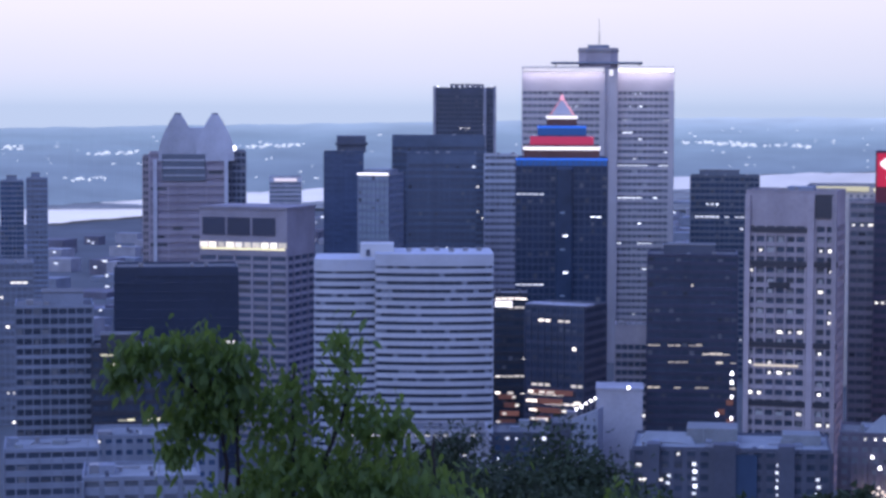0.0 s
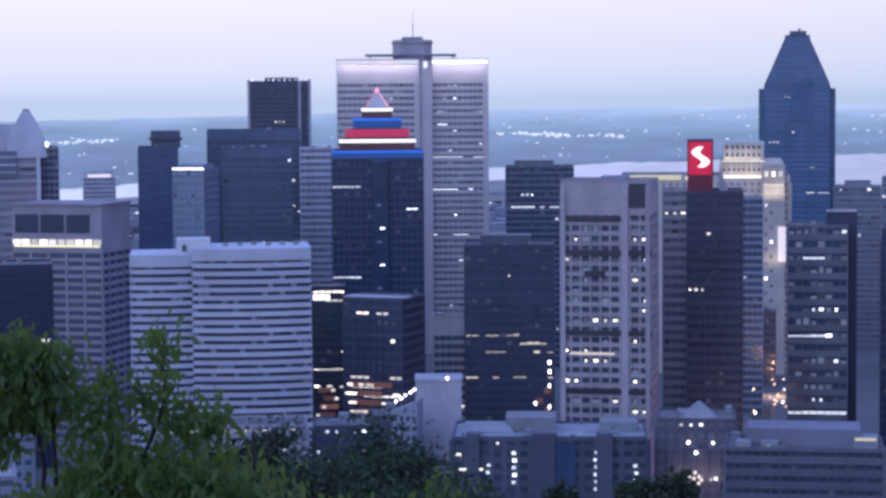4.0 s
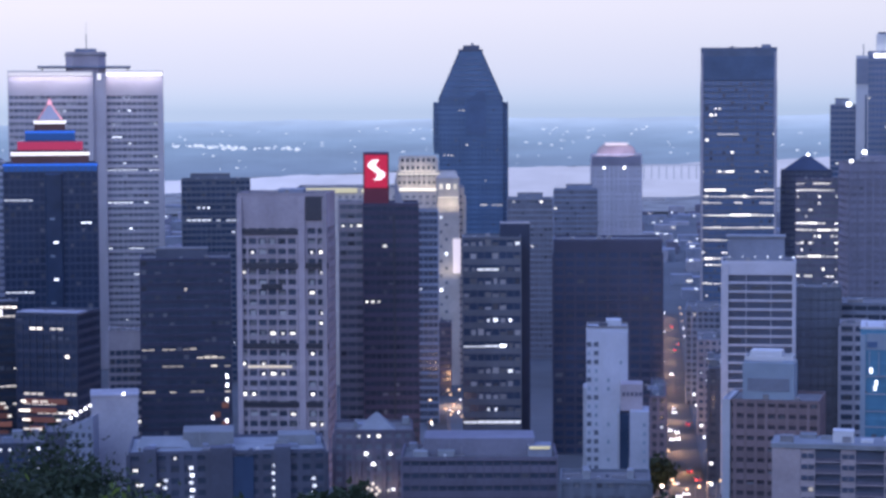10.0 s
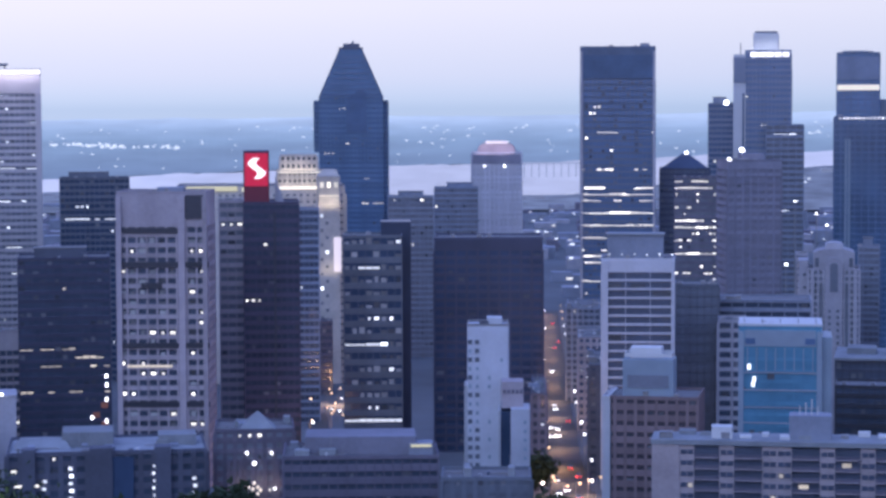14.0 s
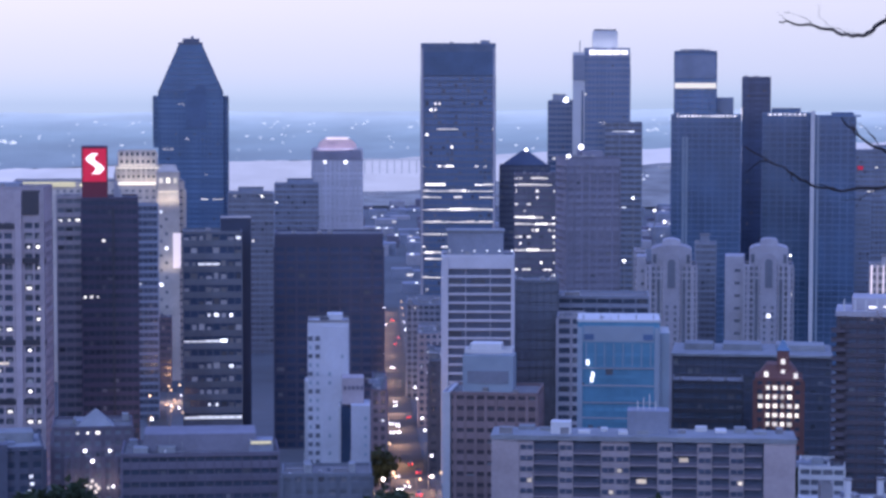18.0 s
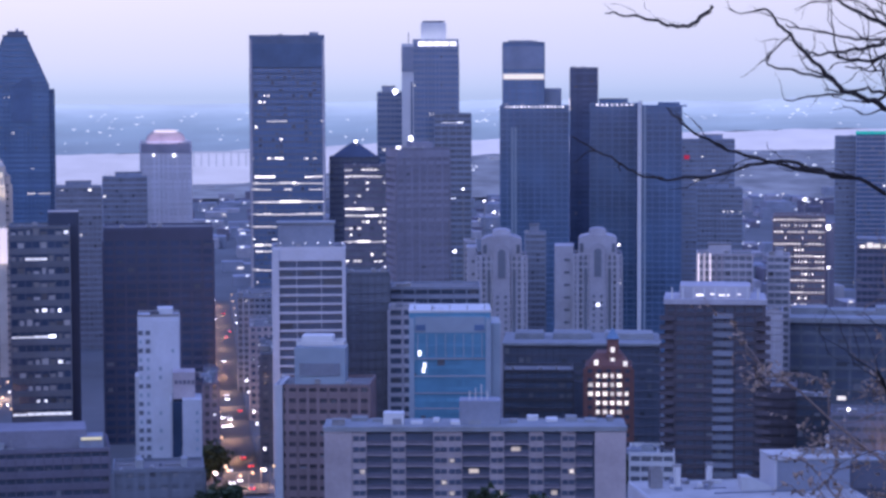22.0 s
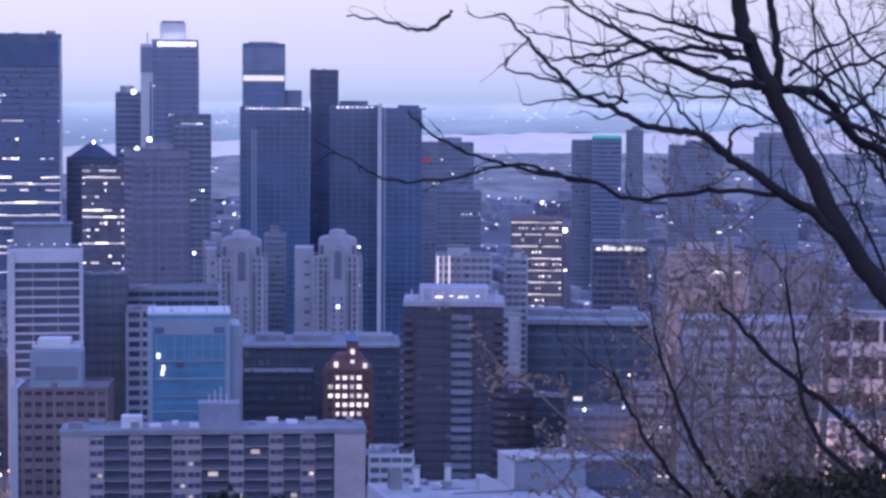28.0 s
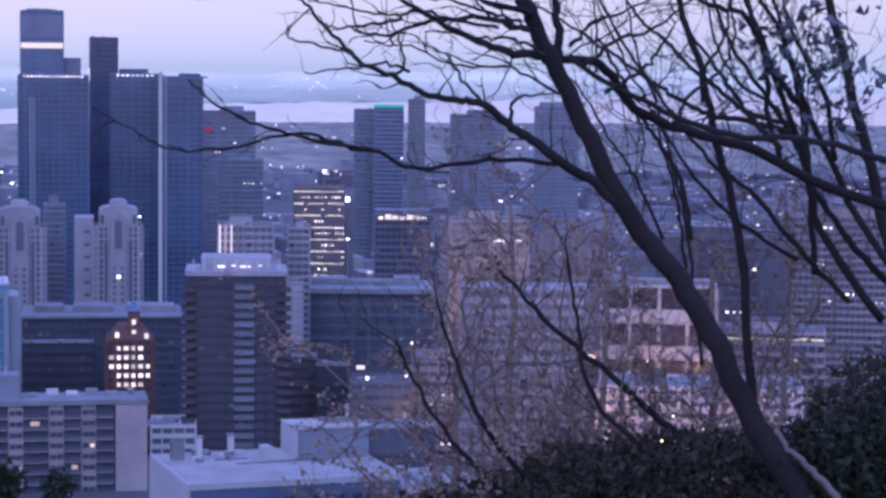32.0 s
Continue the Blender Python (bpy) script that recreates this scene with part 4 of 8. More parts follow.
# ---------------------------------------------------------------- other towers, from one end of the turn to the other
T = tower
T("office_tower", (-835.8, 1537.5, 18.0, 106.7), 24, "distant dark blue office tower", GLASS_BLUE, GREY, seed=101, blinds=0.12, lit=0.02)
T("office_tower", (-795.7, 1502.3, 15.9, 110.0), 24, "distant slim dark office tower", GLASS_GREY, SLATE, seed=102, lit=0.01)
T("office_building", (-564.5, 1001.9, 56.0, 84.4), 40, "grey low office block with lit upper storey", GLASS_GREY, GREY, seed=103, lit=0.1, rows=((0.9, 0.5),))
T("office_building", (-369.4, 709.6, 27.5, 93.5), 30, "blue-grey concrete block among low roofs", GLASS, GREY, seed=104, lit=0.02, storey=3.6)
T("dark_office_block", (-338.2, 702.8, 24.0, 80.2), 26, "dark block with a yellow-lit storey", GLASS, BLACK, seed=105, lit=0.03, rows=((0.93, 0.8), (0.55, 0.5)), lit_mat=LIT_YELLOW)
T("black_glass_building", (-384.3, 846.9, 51.3, 97.6), 30, "dark navy glass office slab with a plain roof edge", NAVY_DARK, NAVY_DARK, seed=106, blinds=0.0, lit=0.006, storey=3.8, spandrel=0.3, pier=0.08, house=False, crown=3)
root, w, h = T("beige_office_tower", (-398.9, 971.3, 54.9, 116.9), 34, "beige concrete tower with deep top openings and a lit yellow band", GLASS, BEIGE_DUSK, rot=-24, seed=107, storey=3.9, spandrel=0.45, bay=9, pier=0.12, lit=0.0, crown=22, house=False)
# the openings are uncut: dark navy panels paint their inner shade
for k in range(3):
    add("top_opening", block(11.6, 0.6, 8.4, NAVY_DARK), root, (-w / 2 + 7.4 + k * 12.9, -17.1, h - 12.3))
for k in range(10):
    add("lit_panel", block(w / 10 - 0.5 - (k % 3) * 0.4, 0.5, 2.4, LIT_CREAM if k % 4 else LIT), root, (-w / 2 + (k + 0.5) * w / 10, -17.1, h - 18.0))
add("yellow_sill", block(w - 2, 0.5, 0.9, LIT_YELLOW), root, (0, -17.15, h - 19.1))
add("roof_edge", block(w + 1.0, 35, 1.2, BEIGE_DUSK), root, (0, 0, h))
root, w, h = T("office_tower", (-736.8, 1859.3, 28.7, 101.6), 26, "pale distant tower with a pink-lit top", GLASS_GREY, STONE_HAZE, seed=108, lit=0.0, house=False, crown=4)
# glowing strip for the pink light on the tower top
add("top_light", block(20, 0.5, 2.4, LIT_DOME), root, (0, -13.3, h - 3.0))
root, w, h = T("dark_slab_tower", (-447.3, 1220.6, 23.0, 138.3), 26, "dark blue glass tower with an overhanging top", NAVY_GLASS, NAVY_GLASS, seed=109, blinds=0.02, lit=0.0, house=False, spandrel=0.3)
add("top_block", block(17, 20, 10, DARK, 0.3), root, (4.5, 0, h))
add("roof_slab", block(19, 22, 1.4, DARK), root, (4.5, 0, h + 4.5))
root, w, h = T("glass_office_tower", (-377.6, 1086.2, 23.9, 129.8), 26, "pale blue glass tower with a white-lit cornice", GLASS_PALE, SLATE, rot=-18, seed=110, lit=0.0, house=False, spandrel=0.4, bay=2.5)
add("cornice_light", block(w, 0.5, 1.1, NEON_WHITE), root, (0, -13.3, h + 0.2))
add("penthouse", block(w * 0.8, 18, 3, GREY), root, (0, 0, h))
root, w, h = T("dark_office_tower", (-410.1, 1286.2, 56.4, 147.1), 36, "wide dark office tower with a flat roof", SMOKED, DUSK_FRAME, blinds=0.05, seed=111, lit=0.01, house=False, crown=6)
root, w, h = T("dark_office_tower", (-372.0, 1172.4, 38.0, 138.7), 30, "blue-black office tower with scattered lit windows", SMOKED, DUSK_FRAME, blinds=0.06, seed=112, lit=0.05, lit_mat=LIT_COOL, rows=((0.62, 0.4), (0.38, 0.45), (0.22, 0.8), (0.17, 0.5)), house=False, crown=5)
T("pale_office_tower", (-360.2, 1249.1, 19.4, 136.7), 28, "pale tower with narrow horizontal bands", GLASS_GREY, STRIPE_WHITE, seed=113, lit=0.0, spandrel=0.5, pier=0.05, house=False)
root, w, h = T("dark_glass_block", (-267.0, 942.9, 14.5, 82.4), 22, "dark glass block with bright top windows and brown-lit lower storeys", GLASS, BLACK, seed=114, lit=0.05, rows=((0.97, 0.9), (0.9, 0.5), (0.49, 0.3), (0.38, 0.4)), lit_mat=LIT_WARM, house=False)
add("bright_top_window", block(7.6, 0.4, 2.6, NEON_WHITE), root, (-3.2, -11.1, h - 5.2))
rnd = random.Random(114)
for k in range(7):
    add("shop_window", block(rnd.uniform(5, 9), 0.3, 2.2, LIT_BROWN), root, (-6.3 + 5.2 + rnd.uniform(-1, 1), -11.05, 4 + 3.7 * k))
    if k > 1:
        add("lit_window", block(1.6, 0.3, 1.1, LIT_WARM), root, (rnd.uniform(-6, 4), -11.25, 4.4 + 3.7 * k))
root, w, h = T("dark_glass_block", (-228.6, 891.1, 34.4, 82.2), 26, "dark stepped glass block with brown-lit lower storeys", GLASS, DARK, seed=115, rot=-22, lit=0.03, rows=((0.93, 0.2), (0.535, 0.5), (0.49, 0.4), (0.39, 0.5)), lit_mat=LIT_WARM, house=False)
add("roof_slab", block(w + 0.5, 10, 0.8, CONCRETE), root, (0, -7, h + 0.6))
for k in range(7):
    add("shop_window", block(rnd.uniform(10, 20), 0.3, 2.2, LIT_BROWN), root, (rnd.uniform(-3, 2), -13.05, 10 + 3.8 * k))
    for q in range(3):
        add("lit_window", block(rnd.uniform(1.4, 5), 0.3, 0.9, LIT_WARM), root, (rnd.uniform(-11, 11), -13.25, 10.6 + 3.8 * k))
root, w, h = T("dark_office_tower", (-189.6, 961.5, 39.5, 100.1), 32, "dark brown tower with ribbon windows", GLASS, SLAB_DARK, seed=116, lit=0.02, lit_mat=LIT_DIM, rows=((0.57, 0.3), (0.53, 0.45), (0.48, 0.3), (0.36, 0.15)), plant=DARK)
for x, z in ((17.7, 38.1), (17.7, 34.1), (17.6, 27.8), (17.5, 18.3), (11.3, 19.9)):
    add("wall_lamp", block(0.9, 0.5, 1.5, BEACON, 0.2), root, (x, -16.4, z))
for k in range(5):
    add("lit_lobby_window", block(3.0, 0.3, 2.4, LIT_BROWN), root, (w / 2 - 3 - 3.6 * (k % 2), -16.1, 8 + 4.2 * k))
T("dark_office_tower", (-248.1, 1357.5, 42.2, 122.6), 30, "dark green-blue tower with ribbon windows", INK_GLASS, BLUE_PANEL, seed=117, blinds=0.12, lit=0.05, lit_mat=LIT_COOL, rows=((0.8, 0.3),))
root, w, h = T("concrete_grid_tower", (-126.4, 840.6, 37.7, 133.1), 28, "pale concrete grid tower with many lit windows", GLASS, CONCRETE_PINK, rot=-8, seed=118, storey=3.95, spandrel=0.44, bay=3.9, pier=0.2, recess=0.8, lit=0.27, blinds=0.34, blind_mat=BLIND_PALE, crown=12.5, house=False, most=110)
add("shaft_pier", block(2.6, 1.4, h - 1, CONCRETE_PINK), root, (7.7, -14.5, 0))
add("shaft_pier", block(1.9, 1.4, h - 1, CONCRETE_PINK), root, (-w / 2 + 0.9, -14.5, 0))
add("shaft_pier", block(1.8, 1.4, h - 1, CONCRETE_PINK), root, (w / 2 - 0.6, -14.5, 0))
# the recesses are black panels on the front; their shade is only colour
add("top_recess", block(6.8, 0.8, 9, BLACK), root, (12.6, -14.2, h - 9.4))
add("mechanical_recess", block(w * 0.62, 0.8, 2, BLACK), root, (-w * 0.12, -14.05, h - 15))
# black bars paint the shade of continuous recessed storeys
for z in (86.8, 56.0, 33.5):
    add("dark_storey", block(21.6, 0.5, 2.1, BLACK), root, (-4.6, -14.2, z - 1.0))
    add("dark_storey", block(9.0, 0.5, 2.1, BLACK), root, (13.4, -14.2, z - 1.0))
add("dark_storey", block(8.0, 0.5, 2.1, BLACK), root, (-4.0, -14.2, 77.8))
add("lit_storey", block(17, 0.4, 0.9, LIT_DIM), root, (-5.0, -14.1, 47.7))
add("roof_plant", block(10, 9, 2.2, GREY, 0.2), root, (2, 0, h))
T("stone_lowrise", (-220.0, 975.5, 14.5, 66.8), 20, "pale stone block with small lit windows", GLASS, CONCRETE_PINK, seed=119, lit=0.04, house=False, crown=8)
root, w, h = T("dark_green_tower", (-54.4, 948.4, 25.1, 110.2), 26, "dark green-grey tower with ribbon windows, many lit", INK_GLASS, BLUE_PANEL, seed=120, storey=5.4, spandrel=0.48, bay=3.2, pier=0.03, pier_t=0.0, lit=0.12, lit_mat=LIT_COOL, blinds=0.7, blind_mat=BLIND_PALE, rows=((0.86, 0.3), (0.55, 0.5), (0.22, 0.5)), house=False, most=150)
add("stair_shaft", block(13, 18, h + 6, NAVY_DARK), root, (w / 2 - 2.5, 8, 0))
T("dark_office_block", (-98.6, 1145.8, 10.5, 112.9), 20, "dark narrow block in front of a limestone building", GLASS, SLATE, seed=169, lit=0.08, lit_mat=LIT_COOL, house=False)
T("dark_office_block", (-103.9, 1285.8, 13.0, 41.4), 14, "low dark block before a limestone shaft", INK_GLASS, SLAB_DARK, seed=176, lit=0.02, house=False)
T("pale_slab", (-60.2, 1498.8, 30.5, 105.0), 24, "hazy pale slab between dark towers", GLASS_GREY, GREY, seed=121, lit=0.01)
T("dark_office_block", (-31.4, 1599.7, 31.6, 107.4), 26, "dark brown office block behind other towers", GLASS_GREY, SLATE, seed=122, lit=0.01)
# glazing and walls share the haze-paled stone, so the windows fade out
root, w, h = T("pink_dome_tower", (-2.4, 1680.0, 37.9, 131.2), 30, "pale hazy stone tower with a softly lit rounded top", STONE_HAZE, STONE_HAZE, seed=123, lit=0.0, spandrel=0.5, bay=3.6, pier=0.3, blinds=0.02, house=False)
add("cornice_band", block(w + 0.6, 30.6, 7.0, LAVENDER), root, (0, 0, h - 8.0))
add("rounded_top", arch_block(w * 0.76, 24, 2.5, 7.0, CONCRETE_PINK), root, (0, -1, h))
# a glowing strip paints the brightest part of the floodlit top
add("top_light", block(w * 0.44, 0.6, 2.2, LIT_DOME), root, (0, -13.4, h + 7.2))
for x in (-0.24, 0.16):
    add("cornice_lamp", ball(0.9, BEACON, 6), root, (x * w, -15.6, h - 9.5))
lamp = new("dome_floodlight", bpy.data.lights.new("dome_floodlight", "AREA"))
lamp.data.shape, lamp.data.size, lamp.data.size_y, lamp.data.energy, lamp.data.color = "RECTANGLE", w * 0.7, 0.6, 800, (1.0, 0.72, 0.80)
lamp.parent = root
lamp.matrix_local = Matrix.Translation((0, -17.5, h + 0.5)) @ Euler((radians(140), 0, 0)).to_matrix().to_4x4()
T("dark_red_slab", (-5.2, 1000.0, 48.7, 106.1), 34, "wide dark purple-blue slab tower with a plain front", NAVY_GLASS, SLAB_DARK, seed=124, blinds=0.05, lit=0.006, spandrel=0.4, bay=4.8, pier=0.2, house=False, crown=5)
root, w, h = T("slab_office_tower", (75.2, 1424.0, 47.8, 203.2), 32, "tall dark slab tower with bands of lit storeys", BLUE_DULL, DUSK_FRAME, seed=125, storey=4.0, spandrel=0.34, bay=2.6, pier=0.14, recess=0.25, lit=0.03, lit_mat=LIT, blinds=0.14,
               rows=((0.827, 0.7), (0.81, 0.15), (0.70, 0.12), (0.625, 0.25), (0.604, 1.0), (0.575, 0.3), (0.536, 1.0), (0.508, 1.0), (0.46, 1.0), (0.425, 0.6), (0.40, 0.95), (0.37, 0.9), (0.30, 0.8)), house=False, crown=20, most=60)
add("crown_panel", block(w - 2, 0.6, 15, NAVY), root, (0, -16.15, h - 19.5))
add("roof_unit", block(6, 6, 3, GREY), root, (w * 0.36, -6, h))
add("edge_fin", block(1.6, 1.2, h - 2, CONCRETE), root, (-w / 2 + 0.8, -16.2, 0))
add("edge_fin", block(1.6, 1.2, h - 2, CONCRETE), root, (w / 2 - 0.8, -16.2, 0))
root, w, h = rooted("slim_white_building", (-4.1, 750.0, 14.1, 91.4), 16, "slim white apartment block with a strip of small windows", "building", "downtown towers")
add("outer_wall", block(w, 16, h, STRIPE_WHITE, 0.15), root)
add("lower_wing", block(1.2, 13, 41, WHITE_DULL), root, (-w / 2 - 0.5, 0, 0))
add("set_forward_bay", block(8.6, 0.7, h - 1.2, STRIPE_WHITE), root, (2.4, -8.2, 0))
add("penthouse", block(5.2, 8, 2.6, WHITE_DULL, 0.15), root, (2.2, 0, h))
add("penthouse_opening", block(3.2, 0.5, 1.8, DARK), root, (-1.4, -6.0, h))
add("roof_rail", ring(w - 0.4, 15.6, 0.9, 0.2, METAL), root, (0, 0, h))
rnd = random.Random(126)
strip_pane, slot = block(1.5, 0.3, 1.5, BLUE_PANEL), block(0.9, 0.3, 1.3, GLASS_PALE)
for i in range(int(h / 3.0) - 1):
    for x in (-6.1, -3.7):
        add("window", strip_pane if i > 17 or rnd.random() < 0.6 else slot, root, (x, -8.1, 1.2 + 3.0 * i))
    if rnd.random() < 0.5:
        add("window", slot, root, (rnd.choice((0.4, 4.6)), -8.6, 1.2 + 3.0 * i))
root, w, h = rooted("slim_white_building", (4.8, 735.0, 9.9, 65.4), 15, "lower white block with a dark glazed stair strip", "building", "downtown towers")
add("outer_wall", block(6.4, 15, h, STRIPE_WHITE, 0.15), root, (1.8, 0, 0))
add("stair_glazing", block(3.7, 13, h - 1.0, INK_GLASS), root, (-3.2, 0.6, 0))
add("stair_edge", block(0.7, 14, h - 0.6, WHITE_DULL), root, (-5.1, 0, 0))
add("upper_block", block(7.4, 10, 9, CONCRETE_PINK, 0.2), root, (-0.8, 2, h - 0.4))
for k in range(5):
    add("upper_window", block(0.9, 0.3, 1.3, BROWN), root, (-3.4 + 1.4 * k, -3.1, h + 4.6))
for i in range(10):
    add("window", block(1.0, 0.25, 1.2, GLASS_PALE), root, (3.4, -7.6, 1.5 + 3.0 * i))
root, w, h = T("white_ribbon_building", (50.7, 818.4, 27.0, 108.8), 24, "white office block with dark ribbon windows", SMOKED, STRIPE_WHITE, seed=128, storey=3.3, spandrel=0.24, bay=9, pier=0.012, recess=0.8, lit=0.015, blinds=0.25, house=False, crown=4.2, lit_mat=LIT_COOL)
add("penthouse", block(21, 12, 9, GREY, 0.2), root, (-1, 2, h))
add("penthouse_roof", block(22, 13, 0.6, ROOF_PALE), root, (-1, 2, h + 9))
add("corner_pier", block(2.6, 1.2, h, STRIPE_WHITE), root, (-w / 2 + 1.3, -12.3, 0))
add("corner_pier", block(1.0, 1.2, h, STRIPE_WHITE), root, (w / 2 - 0.8, -12.3, 0))
for k in range(6):
    add("roof_light", ball(0.35, LIT_COOL, 6), root, (-w / 2 + 3 + k * 4.6, -11, h + 2.4))
root, w, h = T("red_brick_building", (48.0, 688.3, 31.3, 74.6), 24, "red-brown brick block with a pale side wall", PURPLE_BRICK, BRICK, seed=129, rot=-6, storey=3.3, spandrel=0.6, bay=3.4, pier=0.3, lit=0.012, house=False)
add("end_wall", block(2.4, 22, h + 1, WHITE_DULL), root, (-w / 2 + 0.6, -2, 0))
root2 = add("plant_room", block(16, 10, 12, GLASS_PALE, 0.2), root, (-1.5, -2, h))
add("plant_louvre", block(13, 0.4, 4, GREY), root2, (0, -5.1, 3))
add("plant_frame", ring(15, 9, 1.2, 0.3, WHITE), root2, (0, 0, 12.6))
add("plant_tank", block(10, 6, 3.5, WHITE, 0.3), root2, (-1, 1, 12.0))
root, w, h = T("dark_gabled_building", (119.7, 1445.1, 32.5, 125.0), 30, "dark building with a steep dark roof", SMOKED, INK_FRAME, seed=130, lit=0.005, house=False)
add("steep_roof", prism([(-16, -13), (16, -13), (16, 13), (-16, 13)], 10, INK_FRAME, top=[(-2, -3), (2, -3), (2, 3), (-2, 3)]), root, (0, 0, h))
add("roof_lamp", ball(0.9, BEACON), root, (1, -3, h + 10.6))
T("lit_office_block", (113.5, 1295.0, 24.6, 123.9), 26, "office block with warm lit storeys", GLASS_GREY, BROWN, seed=131, lit=0.22, rows=((0.985, 0.6), (0.965, 0.9), (0.85, 0.5), (0.80, 0.7), (0.775, 0.75), (0.72, 0.4), (0.70, 0.4), (0.65, 0.9), (0.55, 0.5), (0.5, 0.6)), house=False, bay=2.4, blinds=0.15)
root, w, h = T("dark_slim_tower", (153.9, 1552.4, 18.2, 167.3), 20, "slim dark tower with a bright roof lamp", BLUE_DULL, SLATE, seed=132, lit=0.02, blinds=0.04)
add("roof_beacon", ball(1.6, BEACON), root, (w * 0.18, -10, h + 1))
root, w, h = T("brown_slab_tower", (130.6, 1172.7, 34.4, 136.6), 30, "brown windowless-looking slab tower with roof lamps", LAVENDER, LAVENDER, rot=12, seed=133, lit=0.004, spandrel=0.5, bay=4.4, pier=0.2, pier_t=0.1, house=False, crown=4, blinds=0.03)
add("roof_lamp", ball(1.4, BEACON), root, (-w / 2 + 1, -14, h + 1))
add("roof_lamp", ball(1.3, BEACON), root, (-w / 2 + 9, -8, h + 6))
add("penthouse", block(12, 12, 4, LAVENDER), root, (2, 4, h))
T("dark_podium_block", (77.6, 876.6, 17.1, 94.6), 24, "plain dark grey-blue block", BLUE_PANEL, BLUE_PANEL, seed=134, lit=0.0, spandrel=0.7, pier=0.3, blinds=0.02, house=False)
T("striped_office_block", (106.2, 893.7, 36.8, 86.9), 26, "grey office block with dark ribbon windows", GLASS, GREY, seed=135, lit=0.01, spandrel=0.45, bay=5, pier=0.08, house=False)
T("striped_office_block", (89.2, 855.4, 10.7, 82.4), 22, "pale framed office block beside blue glass", GLASS, CONCRETE, seed=136, lit=0.05, spandrel=0.42, bay=5, pier=0.2, house=False, lit_mat=LIT_COOL)
root, w, h = T("blue_glass_building", (96.6, 767.8, 28.4, 88.8), 24, "bright blue glass office block with a pale top band", GLASS_SKY, GLASS_SKY, seed=137, storey=3.9, spandrel=0.3, bay=3.3, pier=0.05, recess=0.15, blinds=0.12, lit=0.01, lit_mat=LIT_COOL, house=False, crown=3.5)
add("top_band", block(w + 0.4, 24.4, 0.8, WHITE), root, (0, 0, h + 0.9))
add("top_cladding", block(w - 4, 0.6, 5.6, GLASS_PALE), root, (0, -12.05, h - 6.2))
add("side_wing", block(3.6, 22, h - 3, GLASS_PALE, 0.1), root, (w / 2 + 1.7, 1, 0))
for z in (15.5, 21.6, 27.6, 33.0, 38.4):
    add("white_line", block(w - 3, 0.3, 0.35, CONCRETE), root, (0, -12.2, h - z))
for k in range(8):
    add("white_mullion", block(0.35, 0.3, 7.8, GLASS_PALE), root, (-w / 2 + 3 + k * (w - 6) / 7, -12.25, h - 14.6))
for sx in (-1, 1):
    add("edge_pier", block(1.8, 0.8, h - 1, GLASS_PALE), root, (sx * (w / 2 - 0.8), -12.1, 0))
    add("top_pane", block(3.4, 0.4, 2.0, BLUE_DULL), root, (sx * w * 0.36, -12.45, h - 5.4))
for x, z in ((-10.6, 14.2), (-8.8, 18.4), (-9.2, 20.2)):
    add("lit_window", block(1.0, 0.3, 1.7, LIT_COOL), root, (x, -12.3, h - z))
for k in range(5):
    add("roof_rail_post", block(0.3, 0.3, 1.6, METAL), root, (-w / 2 + 2 + k * (w - 4) / 4, -10, h + 1.6))
# round the tall glass group
root, w, h = T("curved_top_tower", (236.8, 1481.2, 27.9, 200.1), 28, "blue glass tower with a lit terrace below its top", GLASS_NIGHT, NIGHT_FRAME, seed=138, blinds=0.0, lit=0.0, spandrel=0.16, bay=4.6, pier=0.14, house=False)
add("top_cladding", block(w + 0.3, 28.3, 15, SLATE), root, (0, 0, h - 17))
add("terrace_light", block(w - 0.5, 0.6, 3.6, LIT_CREAM), root, (0, -14.3, h - 24))
add("setback", block(15, 22, 22, SLATE, 0.2), root, (w / 2 + 4, 2, h - 52))
add("roof_edge", block(w * 0.6, 8, 0.8, GREY), root, (-2, 0, h + 1.5))
root, w, h = T("glass_podium_tower", (237.5, 1440.6, 44.8, 158.1), 30, "dark blue glass tower with a row of roof lights", GLASS_NIGHT, NIGHT_FRAME, seed=139, blinds=0.0, lit=0.0, spandrel=0.16, bay=4.6, pier=0.14, house=False)
for k in range(16):
    add("roof_light", block(1.5, 0.5, 1.0, NEON_WHITE), root, (-w / 2 + 4 + k * (w - 8) / 15, -15.3, h - 0.8))
for x in (-14.6, -12.4):
    add("pale_strip", block(1.3, 0.6, 128, GLASS_PALE), root, (x, -15.3, 20))
root, w, h = T("black_slim_tower", (295.0, 1572.6, 20.0, 184.2), 20, "slim navy-black glass tower behind a blue podium", NAVY_GLASS, NAVY_GLASS, seed=140, lit=0.003, blinds=0.04, house=False)
add("edge_light", block(1.0, 0.6, 9, NEON_WHITE), root, (-w / 2 - 0.3, -10.2, h - 30))
root, w, h = T("glass_podium_tower", (293.7, 1450.6, 34.3, 159.2), 28, "blue glass tower with a row of roof lights", GLASS_NIGHT, NIGHT_FRAME, seed=141, blinds=0.0, lit=0.0, spandrel=0.16, bay=4.6, pier=0.14, house=True)
for k in range(8):
    add("roof_light", block(1.6, 0.5, 1.0, NEON_WHITE), root, (-w / 2 + 5 + k * 3.2, -14.3, h - 0.8))
root, w, h = T("glass_edge_tower", (313.3, 1405.5, 27.9, 157.4), 28, "dark glass tower with a pale corner strip", GLASS_NIGHT, NIGHT_FRAME, seed=142, blinds=0.0, lit=0.0, spandrel=0.16, bay=4.6, pier=0.14, house=False)
add("corner_strip", block(2.5, 2, h + 4, WHITE), root, (-w / 2 + 1, -14, 0))
